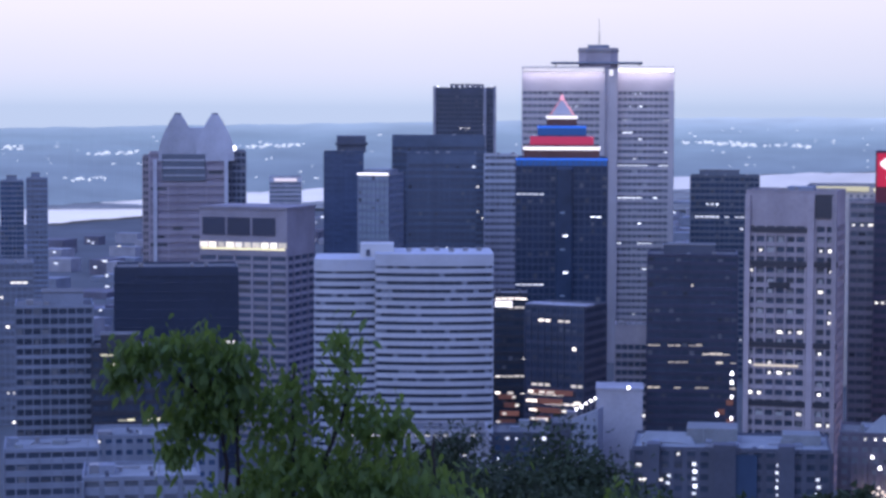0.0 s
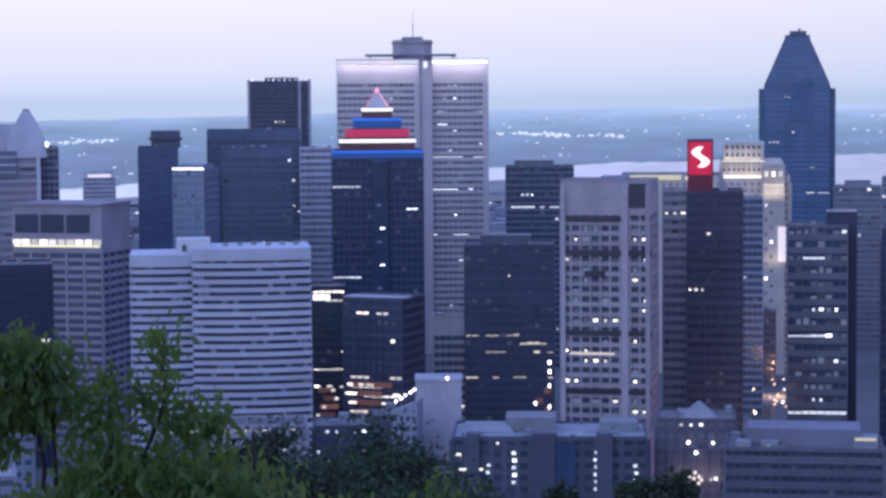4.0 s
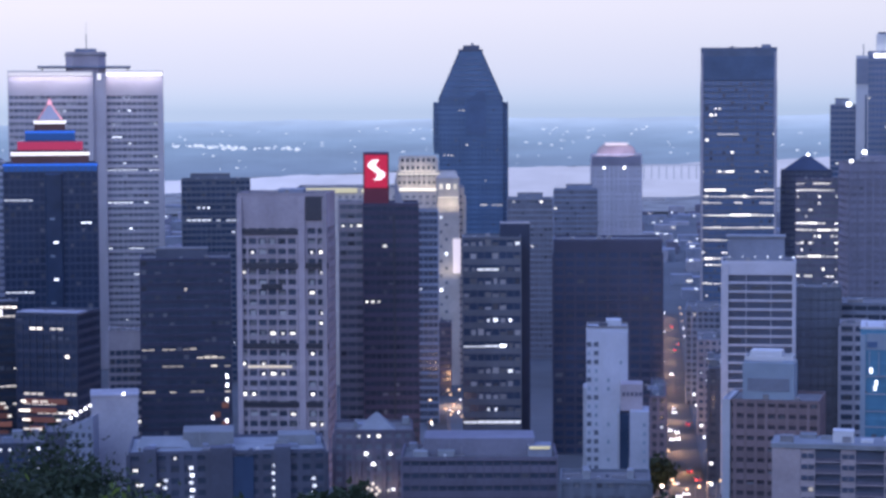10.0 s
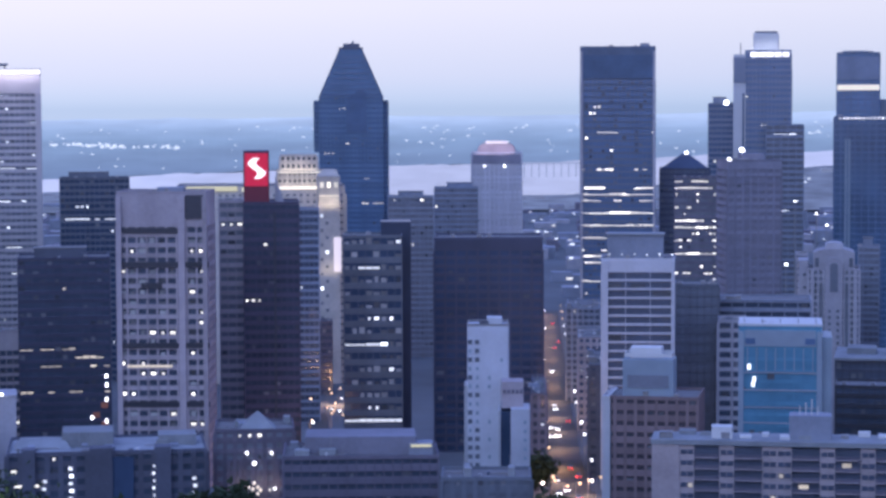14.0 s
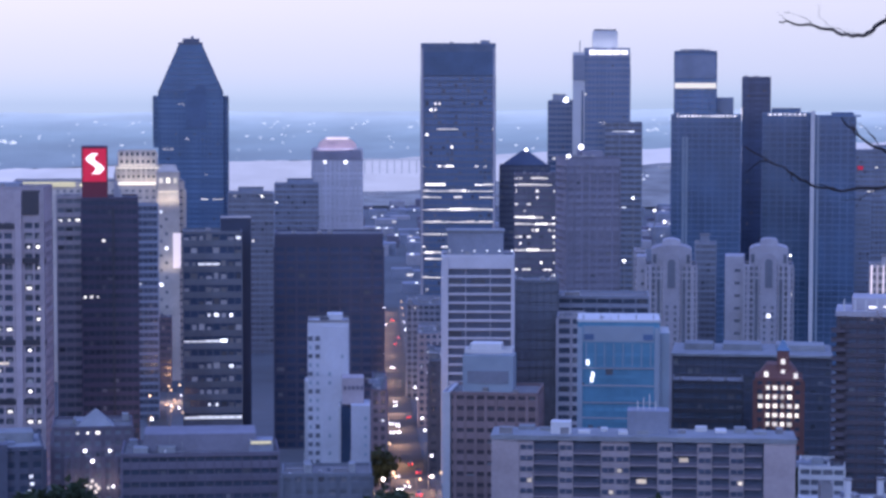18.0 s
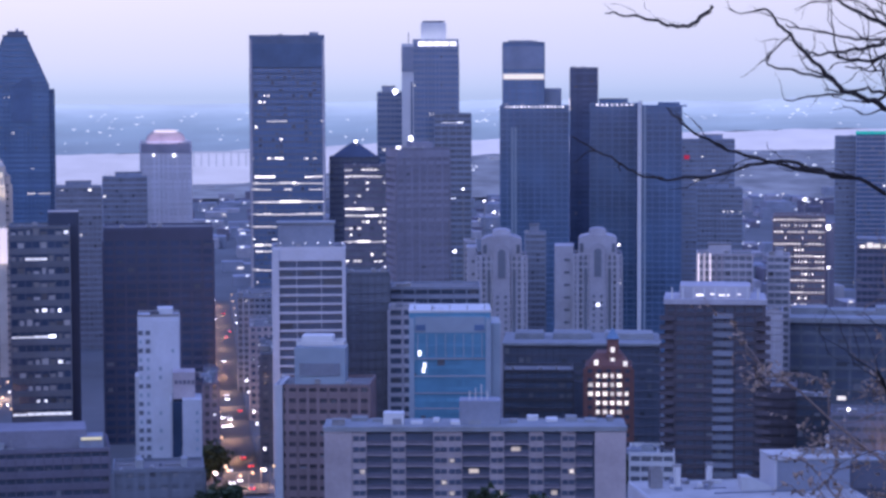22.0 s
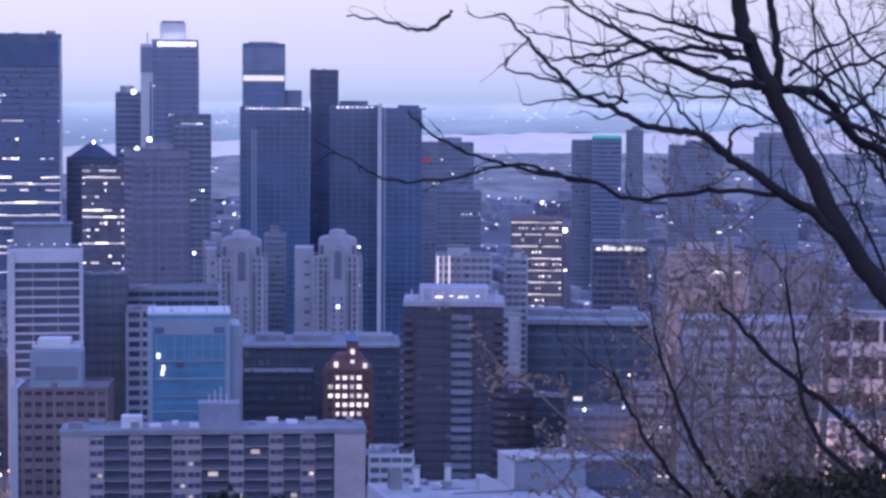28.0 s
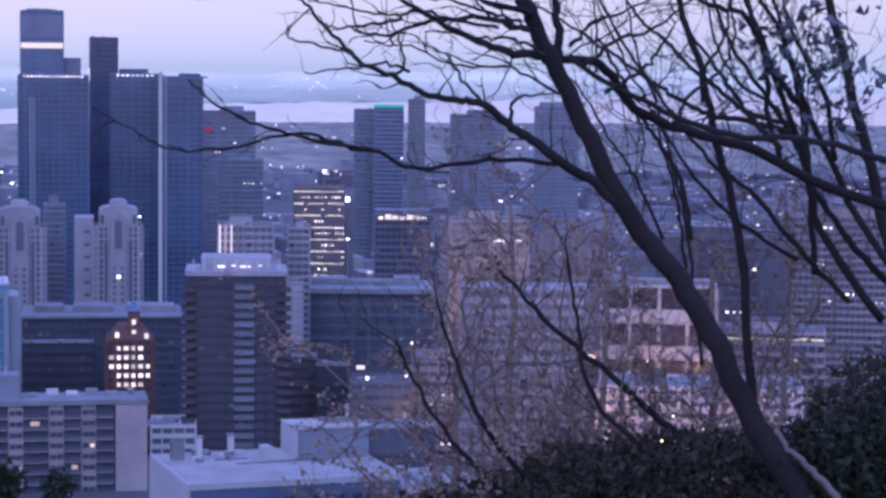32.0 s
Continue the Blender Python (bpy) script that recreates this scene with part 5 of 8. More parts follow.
add("corner_strip", block(1.2, 2, h + 1, GLASS_PALE), root, (-w / 2 + 4.4, -14, 0))
add("terrace_slab", block(w + 3.5, 20, 1.0, NIGHT_FRAME), root, (1.4, -2, h + 0.4))
add("roof_plant", block(w * 0.5, 20, 3.2, NAVY, 0.2), root, (w * 0.2, 0, h))
root, w, h = T("dark_office_block", (429.2, 1748.1, 42.2, 128.8), 28, "dark block with a small red sign", GLASS_GREY, SLATE, seed=143, lit=0.02)
add("sign_panel", block(4.5, 0.4, 3.2, RED_SIGN), root, (-w / 2 + 4, -14.2, h - 15))
def twin_apartments(seed, label, box, x0, x1, wing):
    """A pale apartment tower: a ribbed body, a side wing, and a rounded crown."""
    root, w, h = rooted("twin_apartment_tower", box, 24, label, "building", "downtown towers")
    ww, cx = x1 - x0, (x0 + x1) / 2
    storeys(root, ww, 24, h - 6, BLUE_PANEL, CONCRETE, storey=3.0, spandrel=0.36, bay=2.4, pier=0.42, pier_t=0.3, recess=0.5, lit=0.01, blinds=0.25, seed=seed, x=cx)
    add("side_wing", block(wing, 20, h - 1.5, CONCRETE, 0.2), root, (x0 - wing / 2, 2, 0))
    for k in range(0, 22, 2):
        add("wing_window", block(wing * 0.3, 0.3, 1.3, BLUE_PANEL), root, (x0 - wing * 0.35, -8.1, h - 9 - 3 * k))
    # darker strips on the front paint the shade of the upright recesses
    for sx in (-0.25, 0.25):
        add("dark_slot", block(1.3, 1.0, h - 12, BLUE_PANEL), root, (cx + sx * ww, -12.2, 0))
    for sx in (-0.42, -0.13, 0.13, 0.42):
        add("rib", block(1.5, 1.6, h - 6, CONCRETE), root, (cx + sx * ww, -12.6, 0))
    crown = add("crown", arch_block(ww * 0.80, 20, 7.6, 2.4, CONCRETE), root, (cx, 0, h - 6))
    add("crown_top", arch_block(ww * 0.36, 14, 2.2, 1.6, CONCRETE), crown, (0, 0, 9.0))
    bay = add("arched_bay", arch_block(ww * 0.34, 2.0, h - 4, 4.2, CONCRETE), root, (cx, -12.8, 0))
    add("bay_glazing", arch_block(ww * 0.15, 0.5, 12, 1.6, BLUE_PANEL), bay, (0, -1.1, h - 16))
    for k in range(int(h / 3.0) - 8):
        for sx in (-1, 1):
            add("bay_window", block(1.2, 0.3, 1.5, BLUE_PANEL), bay, (sx * ww * 0.08, -1.1, 3 + 3.0 * k))
    for sx in (-0.33, 0.33):
        add("attic_window", block(1.6, 0.4, 4.2, BLUE_PANEL), root, (cx + sx * ww, -10.2, h - 4.5))
    return root, w, h


twin_apartments(144, "pale twin apartment tower with ribbed front and rounded crown", (154.9, 1038.5, 25.0, 95.1), -11.4, 12.4, 4.6)
root, w, h = twin_apartments(145, "pale twin apartment tower with rounded crown and one lit window", (197.8, 1041.4, 29.0, 95.0), -7.2, 15.7, 9.2)
add("lit_window", block(1.6, 0.4, 1.5, LIT_COOL), root, (4.4, -14.1, h - 30))
T("apartment_slab", (144.1, 1065.3, 5.7, 94.3), 20, "pale end wall of an apartment slab", GLASS_GREY, CONCRETE, seed=146, lit=0.0, storey=3.0, house=False, spandrel=0.7)
T("apartment_slab", (182.5, 1105.0, 10.7, 95.2), 20, "hazy grey apartment slab", GLASS_GREY, GREY, seed=147, lit=0.0, storey=3.0)
root, w, h = T("long_flat_building", (168.9, 904.4, 64.9, 60.7), 40, "long dark building under a flat pale roof", SMOKED, DUSK_PANEL, seed=148, lit=0.004, house=False, spandrel=0.3)
add("roof_edge", block(w + 1, 42, 1.0, ROOF_PALE), root, (0, 0, h + 1))
for k, (x, ww) in enumerate(((-22, 12), (-4, 16), (20, 20))):
    add("roof_plant", block(ww, 14, 2.6, ROOF_PALE, 0.2), root, (x, 2, h + 2))
T("dark_podium_block", (144.7, 868.0, 27.6, 55.5), 20, "low black block below a long flat building", GLASS, BLACK, seed=170, lit=0.0, house=False)
root, w, h = T("red_lit_house", (162.2, 814.0, 17.3, 63.1), 18, "old red-brick building with bright lit windows", GLASS, BRICK_RED, seed=149, storey=3.6, spandrel=0.55, bay=3.3, pier=0.5, lit=0.0, blinds=0, house=False)
rnd = random.Random(8)
for i in range(7):
    for k in range(6):
        if 0 < k < 5 or rnd.random() < 0.4:
            if rnd.random() < 0.92:
                add("lit_window", block(1.3 if k % 2 else 1.7, 0.3, 1.5, LIT_CREAM if (i + k) % 3 else LIT_WARM), root, (-6.7 + 2.68 * k, -9.15, h - 3.4 - 3.4 * i))
add("gable_roof", prism([(-8.6, -9), (8.6, -9), (8.6, 9), (-8.6, 9)], 5.5, BRICK_RED, top=[(-4.4, -6), (4.4, -6), (4.4, 6), (-4.4, 6)]), root, (0, 0, h))
add("turret", block(4.5, 4.5, 11, BRICK_RED, 0.2), root, (1.5, -5, h))
add("turret_cap", prism([(-2.6, -2.6), (2.6, -2.6), (2.6, 2.6), (-2.6, 2.6)], 4, COPPER, top=[(-0.2, -0.2), (0.2, -0.2), (0.2, 0.2), (-0.2, 0.2)]), root, (1.5, -5, h + 11))
for x, z in ((1.5, h + 2), (1.5, h + 6), (-4.6, h + 1.4), (6.2, h + 1)):
    add("dormer_window", block(1.5, 0.4, 1.9, LIT), root, (x, -9.3 if x != 1.5 else -7.4, z))
root, w, h = T("brown_balcony_tower", (169.2, 679.2, 30.8, 99.0), 24, "brown brick apartment tower with stacked balconies", SMOKED, PURPLE_BRICK, seed=150, storey=2.95, spandrel=0.42, bay=3.0, pier=0.2, pier_t=0.2, recess=0.6, lit=0.02, blinds=0.1, lit_mat=LIT_COOL, house=False)
add("cornice", block(w + 1.2, 25, 1.6, CONCRETE), root, (0, 0, h + 0.6))
add("roof_house", block(w * 0.72, 16, 5.2, CONCRETE, 0.2), root, (0, 0, h + 1))
for k in range(9):
    add("roof_post", block(0.5, 0.5, 4.4, WHITE), root, (-w / 2 + 2 + k * (w - 4) / 8, -11.5, h + 1.4))
for k, (x, ww) in enumerate(((-4.6, 2.6), (-0.8, 1.4), (2.8, 3.4), (7.4, 1.2))):
    add("roof_lamp", block(ww, 0.4, 0.55, NEON_WHITE, 0.1), root, (x, -11.2, h + 3.2 + 0.3 * (k % 2)))
nb = int(h / 2.95)
bal = ring(4.4, 4.2, 1.0, 0.15, PURPLE_BRICK)
slab2 = block(4.4, 4.2, 0.22, PURPLE_BRICK)
for i in range(2, nb):
    for sx in (-1, 1):
        b1 = add("balcony", slab2, root, (sx * (w / 2 - 0.4), -11.6, i * 2.95))
        add("railing", bal, b1, (0, 0, 0.22))
    add("bay_pane", block(6.4, 0.4, 1.7, GLASS_GREY if i % 4 else GREY), root, (2.5, -12.4, i * 2.95 + 0.6))
root, w, h = T("pale_columned_building", (228.5, 901.5, 23.4, 98.4), 24, "pale building with lit vertical fins on its top", GLASS_GREY, CONCRETE, seed=151, lit=0.01, storey=3.2, house=True)
# the first fins glow to look lit; they hold no lamp
for k in range(5):
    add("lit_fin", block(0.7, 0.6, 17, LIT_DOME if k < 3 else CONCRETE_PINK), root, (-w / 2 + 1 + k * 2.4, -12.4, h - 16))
T("pale_apartment_block", (258.0, 924.7, 9.6, 95.6), 20, "pale stepped apartment block", GLASS_GREY, CONCRETE, seed=152, lit=0.0, storey=3.0)
root, w, h = T("lit_storey_building", (402.2, 1393.1, 33.1, 86.6), 30, "office building with nearly all storeys lit warm", GLASS_GREY, BRICK, seed=153, storey=3.9, spandrel=0.36, bay=2.2, pier=0.22, lit=0.6, rows=tuple((0.09 * k + 0.08, 0.92) for k in range(1, 11)), lit_mat=LIT_WARM, house=False, most=170)
add("roof_lamp", ball(1.2, BEACON), root, (w * 0.1, -10, h + 11))
add("roof_mast", block(0.5, 0.5, 11, METAL), root, (w * 0.1, -10, h))
add("side_floodlight", block(2.2, 0.6, 2.8, BEACON, 0.3), root, (w / 2 + 2, -15, h - 8))
add("side_wing", block(6, 24, h - 4, BROWN), root, (w / 2 + 3, 0, 0))
root, w, h = T("dark_lit_roof_building", (391.5, 1187.1, 31.1, 79.8), 28, "dark block with a brightly lit top storey", GLASS, BROWN, seed=154, lit=0.01, house=False)
for k in range(7):
    add("top_light", block(w * 0.08 + (k % 3) * 0.8, 0.6, 1.6 + (k * 5 % 3) * 0.6, LIT_CREAM), root, ((k - 3) * w * 0.13, -14.3, h + 0.8))
add("roof_canopy", block(w, 20, 0.8, GREY), root, (0, 0, h + 5))
root, w, h = T("green_top_tower", (583.4, 1808.2, 25.0, 132.8), 24, "dark tower with a green-lit roof edge", GLASS_BLUE, GREY, seed=155, blinds=0.12, lit=0.003, house=False)
add("green_strip", ring(w + 0.4, 24.4, 2.2, 0.5, NEON_GREEN), root, (0, 0, h - 0.8))
T("glass_office_tower", (572.6, 1843.1, 18.6, 129.1), 20, "pale blue-grey tower beside a taller one", GLASS_GREY, SLATE, seed=156, blinds=0.12, lit=0.01, house=False)
T("far_slim_tower", (797.1, 2369.5, 19.0, 130.5), 20, "slim far tower in the haze", GLASS_GREY, GREY, seed=157, lit=0.0)
T("hazy_office_tower", (654.9, 1783.6, 47.0, 125.9), 26, "hazy brown-grey tower behind bare branches", GLASS_GREY, SLATE, seed=158, lit=0.02, bay=6, spandrel=0.5, blinds=0.03, pier=0.05)
T("hazy_office_tower", (774.3, 1898.1, 41.2, 130.9), 26, "hazy grey tower behind bare branches", GLASS_GREY, SLATE, seed=159, lit=0.02, bay=6, spandrel=0.5, blinds=0.03, pier=0.05)
root, w, h = T("grey_mall_block", (293.2, 935.1, 56.4, 65.5), 40, "wide dark low block under a pale roof slab", SMOKED, BLUE_PANEL, seed=160, lit=0.02, house=False, storey=5.2, bay=7, spandrel=0.3, pier=0.16, blinds=0.2)
add("roof_slab", block(w + 3, 43, 2.2, ROOF_PALE), root, (0, 0, h + 0.4))
for x, ww, hh in ((-0.32, 16, 3.0), (-0.02, 26, 2.0), (0.3, 12, 3.4)):
    add("roof_plant", block(ww, 14, hh, ROOF_PALE, 0.2), root, (x * w, 2, h + 2.6))
T("apartment_slab", (248.5, 896.2, 6.9, 74.8), 22, "pale end wall of a slab beside a wide low block", CONCRETE, CONCRETE, seed=171, lit=0.0, storey=3.0, house=False, spandrel=0.7, blinds=0.0)
T("brown_low_block", (213.2, 760.7, 11.9, 61.3), 20, "plain purple-brown brick block", PURPLE_BRICK, PURPLE_BRICK, seed=172, lit=0.0, house=False, spandrel=0.7, storey=3.2, blinds=0.05)
T("dark_low_block", (220.0, 743.1, 11.7, 60.0), 18, "low black block in deep shade", GLASS, BLACK, seed=173, lit=0.0, house=False)
T("lavender_low_block", (232.8, 728.7, 21.0, 56.0), 20, "low lavender-grey block with one lit lamp", GLASS_GREY, LAVENDER, seed=174, lit=0.02, house=False, bay=5, spandrel=0.6)
T("brown_low_block", (413.9, 1648.8, 34.4, 93.7), 30, "dark low office block", GLASS_GREY, SLATE, seed=161, lit=0.04)
T("apartment_slab", (285.3, 768.8, 33.2, 108.7), 24, "pinkish apartment slab with stacked balconies", BALCONY, BEIGE, seed=162, storey=2.9, spandrel=0.5, bay=6.8, pier=0.12, recess=0.6, lit=0.03, rot=10)
T("apartment_slab", (334.8, 813.8, 34.6, 100.1), 24, "beige-brown apartment slab", BALCONY, BEIGE_DUSK, seed=163, storey=2.9, spandrel=0.3, bay=3.2, pier=0.4, pier_t=0.2, lit=0.05)
root, w, h = T("lavender_low_block", (262.7, 670.3, 40.8, 93.0), 20, "pinkish-grey block with a pale roof edge", GLASS_GREY, CONCRETE_PINK, seed=175, lit=0.03, house=False, bay=5, spandrel=0.5)
add("roof_edge", block(w + 1, 21, 1.0, CONCRETE), root, (0, 0, h + 0.4))
T("white_frame_building", (319.9, 689.4, 38.9, 91.5), 26, "white-framed block with large panes", RED_PANE, PINK_PALE, seed=164, storey=13.0, spandrel=0.4, bay=9.7, pier=0.13, lit=0.03, house=False)
T("low_lit_building", (372.1, 708.2, 39.4, 71.8), 26, "low block with a row of yellow lit windows", GLASS, CONCRETE_PINK, seed=165, storey=4, lit=0.08, rows=((0.95, 0.9),), lit_mat=LIT_YELLOW)
T("grey_office_block", (444.6, 895.7, 34.6, 90.6), 26, "grey block behind bare branches", SMOKED, DUSK_STONE, seed=166, lit=0.04)
T("grey_office_block", (468.9, 939.5, 63.1, 86.6), 28, "grey-brown block behind bare branches", GLASS_GREY, BROWN, seed=167, lit=0.04)
T("pale_office_block", (566.3, 1000.9, 62.3, 91.7), 28, "pale block behind bare branches", SMOKED, BEIGE, seed=168, lit=0.05)


# ---------------------------------------------------------------- nearer low buildings
def apartment_slab():
    root, w, h = rooted("balcony_apartment_block", (87.0, 634.1, 87.4, 68.1), 16, "long pinkish concrete apartment block with balcony bays", "building", "near buildings")
    storey = 3.2
    n = int(h / storey)
    add("glazing", block(w - 1, 14, h - 0.5, SMOKED), root)
    add("end_wall", block(8, 16.4, h, BEIGE), root, (-w / 2 + 4, 0, 0))
    add("end_wall", block(9, 16.4, h, BEIGE), root, (w / 2 - 4.5, 0, 0))
    rnd = random.Random(9)
    bays, x = [], -w / 2 + 8
    for ww, kind in ((4.2, 0), (7.2, 1), (4.2, 0), (8, 1), (4.2, 0), (4.2, 0), (8, 1), (4.2, 0), (7.2, 1), (4.2, 0), (5.0, 1), (4.2, 0), (5.0, 1)):
        bays.append((x + ww / 2, ww, kind))
        x += ww
    pane, shut = block(1.7, 0.2, 1.4, SMOKED), block(1.3, 0.25, 1.1, LIT_DIM)
    for cx, ww, kind in bays:
        if cx > w / 2 - 10:
            break
        if kind == 0:
            add("wall_panel", block(ww, 15.4, h, BEIGE), root, (cx, 0, 0))
            for i in range(n):
                add("window", pane, root, (cx - 0.9, -7.75, i * storey + 1.0))
                add("window", pane, root, (cx + 1.0, -7.75, i * storey + 1.0))
                if rnd.random() < 0.07:
                    add("lit_window", shut, root, (cx + rnd.choice((-0.9, 1.0)), -7.8, i * storey + 1.1))
        else:
            slab, rail = block(ww - 0.2, 2.2, 0.25, BEIGE), block(ww - 0.3, 0.12, 1.0, DUSK_STONE)
            for i in range(n):
                s = add("balcony", slab, root, (cx, -7.4, i * storey))
                add("railing", rail, s, (0, -1.0, 0.25))
                if rnd.random() < 0.07:
                    add("lit_window", block(ww * 0.35, 0.2, 1.4, LIT_DIM), root, (cx + rnd.uniform(-1, 1), -7.1, i * storey + 0.9))
    add("roof_edge", block(w + 0.6, 17, 1.4, ROOF_PALE), root, (0, 0, h))
    for i in range(15):
        add("roof_box", block(rnd.uniform(1.5, 5), rnd.uniform(2, 5), rnd.uniform(0.8, 2.2), rnd.choice((ROOF_PALE, METAL, WHITE)), 0.1), root, (-w / 2 + 4 + i * (w - 8) / 14, rnd.uniform(-5, 5), h + 1.4))
    add("lift_house", block(12, 8, 7, GREY, 0.15), root, (1.5, 0, h + 1.4))
    for k in range(4):
        add("antenna", block(0.35, 0.35, 3 + k % 3, WHITE), root, (-1.5 + k * 1.7, -2, h + 8))
    add("roof_box", block(6, 5, 3.5, WHITE, 0.1), root, (-w / 2 + 20, -2, h + 1.4))


def white_roof_building():
    """A low block square to the streets: light from the left painted as a pale side wall and a dark glazed front, plant
    and ducts on its roof.
    """
    root = new("flat_white_roof_building")
    root.location = (136.5, 511.0, 53.5)
    tagged(root, "low white building with a pale flat roof, plant room and ducts", "building", "near buildings")
    w, d, h = 51.0, 41.5, 16.5
    # navy front and pale side carry the shaded and lit faces as colour
    add("front_wall", block(w - 0.6, d - 0.6, h, NAVY, 0.1), root)
    add("side_wall", block(0.8, d, h, WHITE_DULL, 0.1), root, (-w / 2 + 0.2, 0, 0))
    add("roof", block(w - 1.2, d - 1.2, 0.4, ROOF_WHITE), root, (0, 0, h - 0.1))
    add("parapet", ring(w + 0.2, d + 0.2, 1.5, 0.6, WHITE_DULL), root, (0, 0, h - 1.0))
    for k in range(14):
        add("front_window", block(2.4, 0.3, 1.6, INK_GLASS), root, (-w / 2 + 4 + k * 3.3, -d / 2 - 0.02, h - 5.2))
    plant = add("plant_room", block(18.3, 14, 7.6, GREY, 0.15), root, (16.3, 11.5, h))
    # pale panel paints the brighter left face of the plant room
    add("plant_side", block(0.5, 14, 7.6, WHITE_DULL), plant, (-9.2, 0, 0))
    add("plant_roof", block(19, 14.6, 0.4, ROOF_WHITE), plant, (0, 0, 7.6))
    add("plant_vent", block(3.2, 1.6, 0.9, WHITE, 0.1), plant, (-3.5, -4, 8))
    add("plant_duct", block(9, 1.4, 1.3, METAL, 0.1), plant, (2.5, -1, 8))
    annex = add("plant_annex", block(17.5, 13, 6.6, DUSK_PANEL, 0.1), root, (34.4, 12.5, h))
    add("annex_roof", block(18, 13.6, 0.4, ROOF_PALE), annex, (0, 0, 6.6))
    add("annex_base", block(17, 12, h, DUSK_PANEL), root, (34.4, 12.5, 0))
    for x, y, z in ((-15.4, 11.7, 5.6), (-7.0, 14.0, 5.4)):
        duct = add("duct", block(1.4, 1.4, z, WHITE, 0.15), root, (x, y, h))
        add("duct_cap", block(1.9, 1.9, 0.4, METAL), duct, (0, 0, z))
    add("roof_frame", ring(3.0, 3.0, 5.0, 0.3, METAL), root, (-20.5, 13, h))
    shed = add("roof_shed", mesh_of("shed", [(-4.5, -2, 0), (4.5, -2, 0), (4.5, 2, 0), (-4.5, 2, 0), (-4.5, -2, 3.6), (-2.4, -2, 3.6), (-2.4, 2, 3.6), (-4.5, 2, 3.6)],
                                    [(0, 3, 2, 1), (4, 5, 6, 7), (0, 1, 5, 4), (1, 2, 6, 5), (2, 3, 7, 6), (3, 0, 4, 7)], WHITE_DULL), root, (3.5, 8, h))
    add("mast", block(0.7, 0.7, 4.4, WHITE), root, (22, 12, h + 8))
    add("roof_seam", block(26, 0.5, 0.25, DARK), root, (4.5, 3.2, h + 0.25), 0.04)
    add("roof_seam", block(8, 0.4, 0.25, DARK), root, (-8, 9.5, h + 0.25))
    rnd = random.Random(12)
    for k in range(12):
        add("roof_unit", block(rnd.uniform(0.8, 2.6), rnd.uniform(0.8, 2.4), rnd.uniform(0.6, 1.6), rnd.choice((METAL, WHITE, GREY)), 0.1), root, (rnd.uniform(-22, 4), rnd.uniform(8, 19), h))
    wing = add("lower_wing", block(21, 26, h - 4.4, CONCRETE_PINK, 0.1), root, (37.0, -7, 0))
    add("wing_roof", block(21, 26, 0.4, ROOF_WHITE), wing, (0, 0, h - 4.4))
    add("wing_parapet", ring(21.4, 26.4, 0.9, 0.5, WHITE), wing, (0, 0, h - 4.4))
    for k in range(8):
        add("wing_unit", block(rnd.uniform(1, 3.5), rnd.uniform(1, 3), rnd.uniform(0.8, 2), rnd.choice((METAL, WHITE, GREY)), 0.1), wing, (rnd.uniform(-8, 8), rnd.uniform(-8, 10), h - 4.0))
    low = add("low_terrace", block(16, 12, h - 6.0, CONCRETE_PINK, 0.1), root, (-33.5, -14, 0))
    add("terrace_parapet", ring(16.4, 12.4, 0.8, 0.4, WHITE), low, (0, 0, h - 6.0))


def low_block(name, at, depth, label, wall, roof, seed, lit=0.05, storey=3.6, bay=3.2, **kw):
    root, w, h = rooted(name, at, depth, label, "building", "near buildings")
    rnd = random.Random(seed)
    storeys(root, w, depth, h, rnd.choice((GLASS, GLASS_GREY, GLASS_BLUE)), wall, storey=storey, bay=bay, pier=rnd.choice((0.12, 0.3, 0.4)), spandrel=rnd.uniform(0.45, 0.6), lit=lit * 2.2, seed=seed, roof=roof, lit_mat=rnd.choice((LIT, LIT_COOL)), **kw)
    for i in range(max(4, int(w / 5))):
        add("roof_vent", block(rnd.uniform(0.6, 1.4), rnd.uniform(0.6, 1.4), rnd.uniform(0.6, 1.8), rnd.choice((METAL, WHITE, DARK)), 0.1), root, (rnd.uniform(-0.46, 0.46) * w, rnd.uniform(-0.45, 0.3) * depth, h))
    for i in range(max(2, int(w / 14))):
        add("roof_pipe", block(rnd.uniform(3, 9), 0.35, 0.35, METAL), root, (rnd.uniform(-0.4, 0.4) * w, rnd.uniform(-0.4, 0.2) * depth, h + 0.5))
        add("roof_mast", block(0.18, 0.18, rnd.uniform(2.5, 5), METAL), root, (rnd.uniform(-0.45, 0.45) * w, rnd.uniform(-0.3, 0.4) * depth, h))
    for i in range(max(3, int(w / 8))):
        s = rnd.uniform(1.5, 5)
        add("roof_unit", block(s, rnd.uniform(2, 5), rnd.uniform(1, 3), rnd.choice((ROOF_PALE, METAL, GREY)), 0.15), root, (rnd.uniform(-0.44, 0.44) * w, rnd.uniform(-0.4, 0.4) * depth, h))
    return root, w, h


apartment_slab()
white_roof_building()
root, w, h = low_block("hospital_block", (-121.3, 679.3, 61.1, 59.0), 34, "grey-blue institutional block with cluttered flat roofs", DUSK_PANEL, ROOF_PALE, 201, 0.012, bay=4.2)
add("roof_house", block(16, 14, 5, ROOF_PALE, 0.2), root, (-6, 4, h))
add("roof_house", block(12, 10, 3.5, ROOF_PALE, 0.2), root, (22, 2, h))
add("sloped_roof", prism([(-9, -8), (9, -8), (9, 8), (-9, 8)], 3, ROOF_PALE, top=[(-7, -2), (7, -2), (7, 2), (-7, 2)]), root, (-20, 0, h))
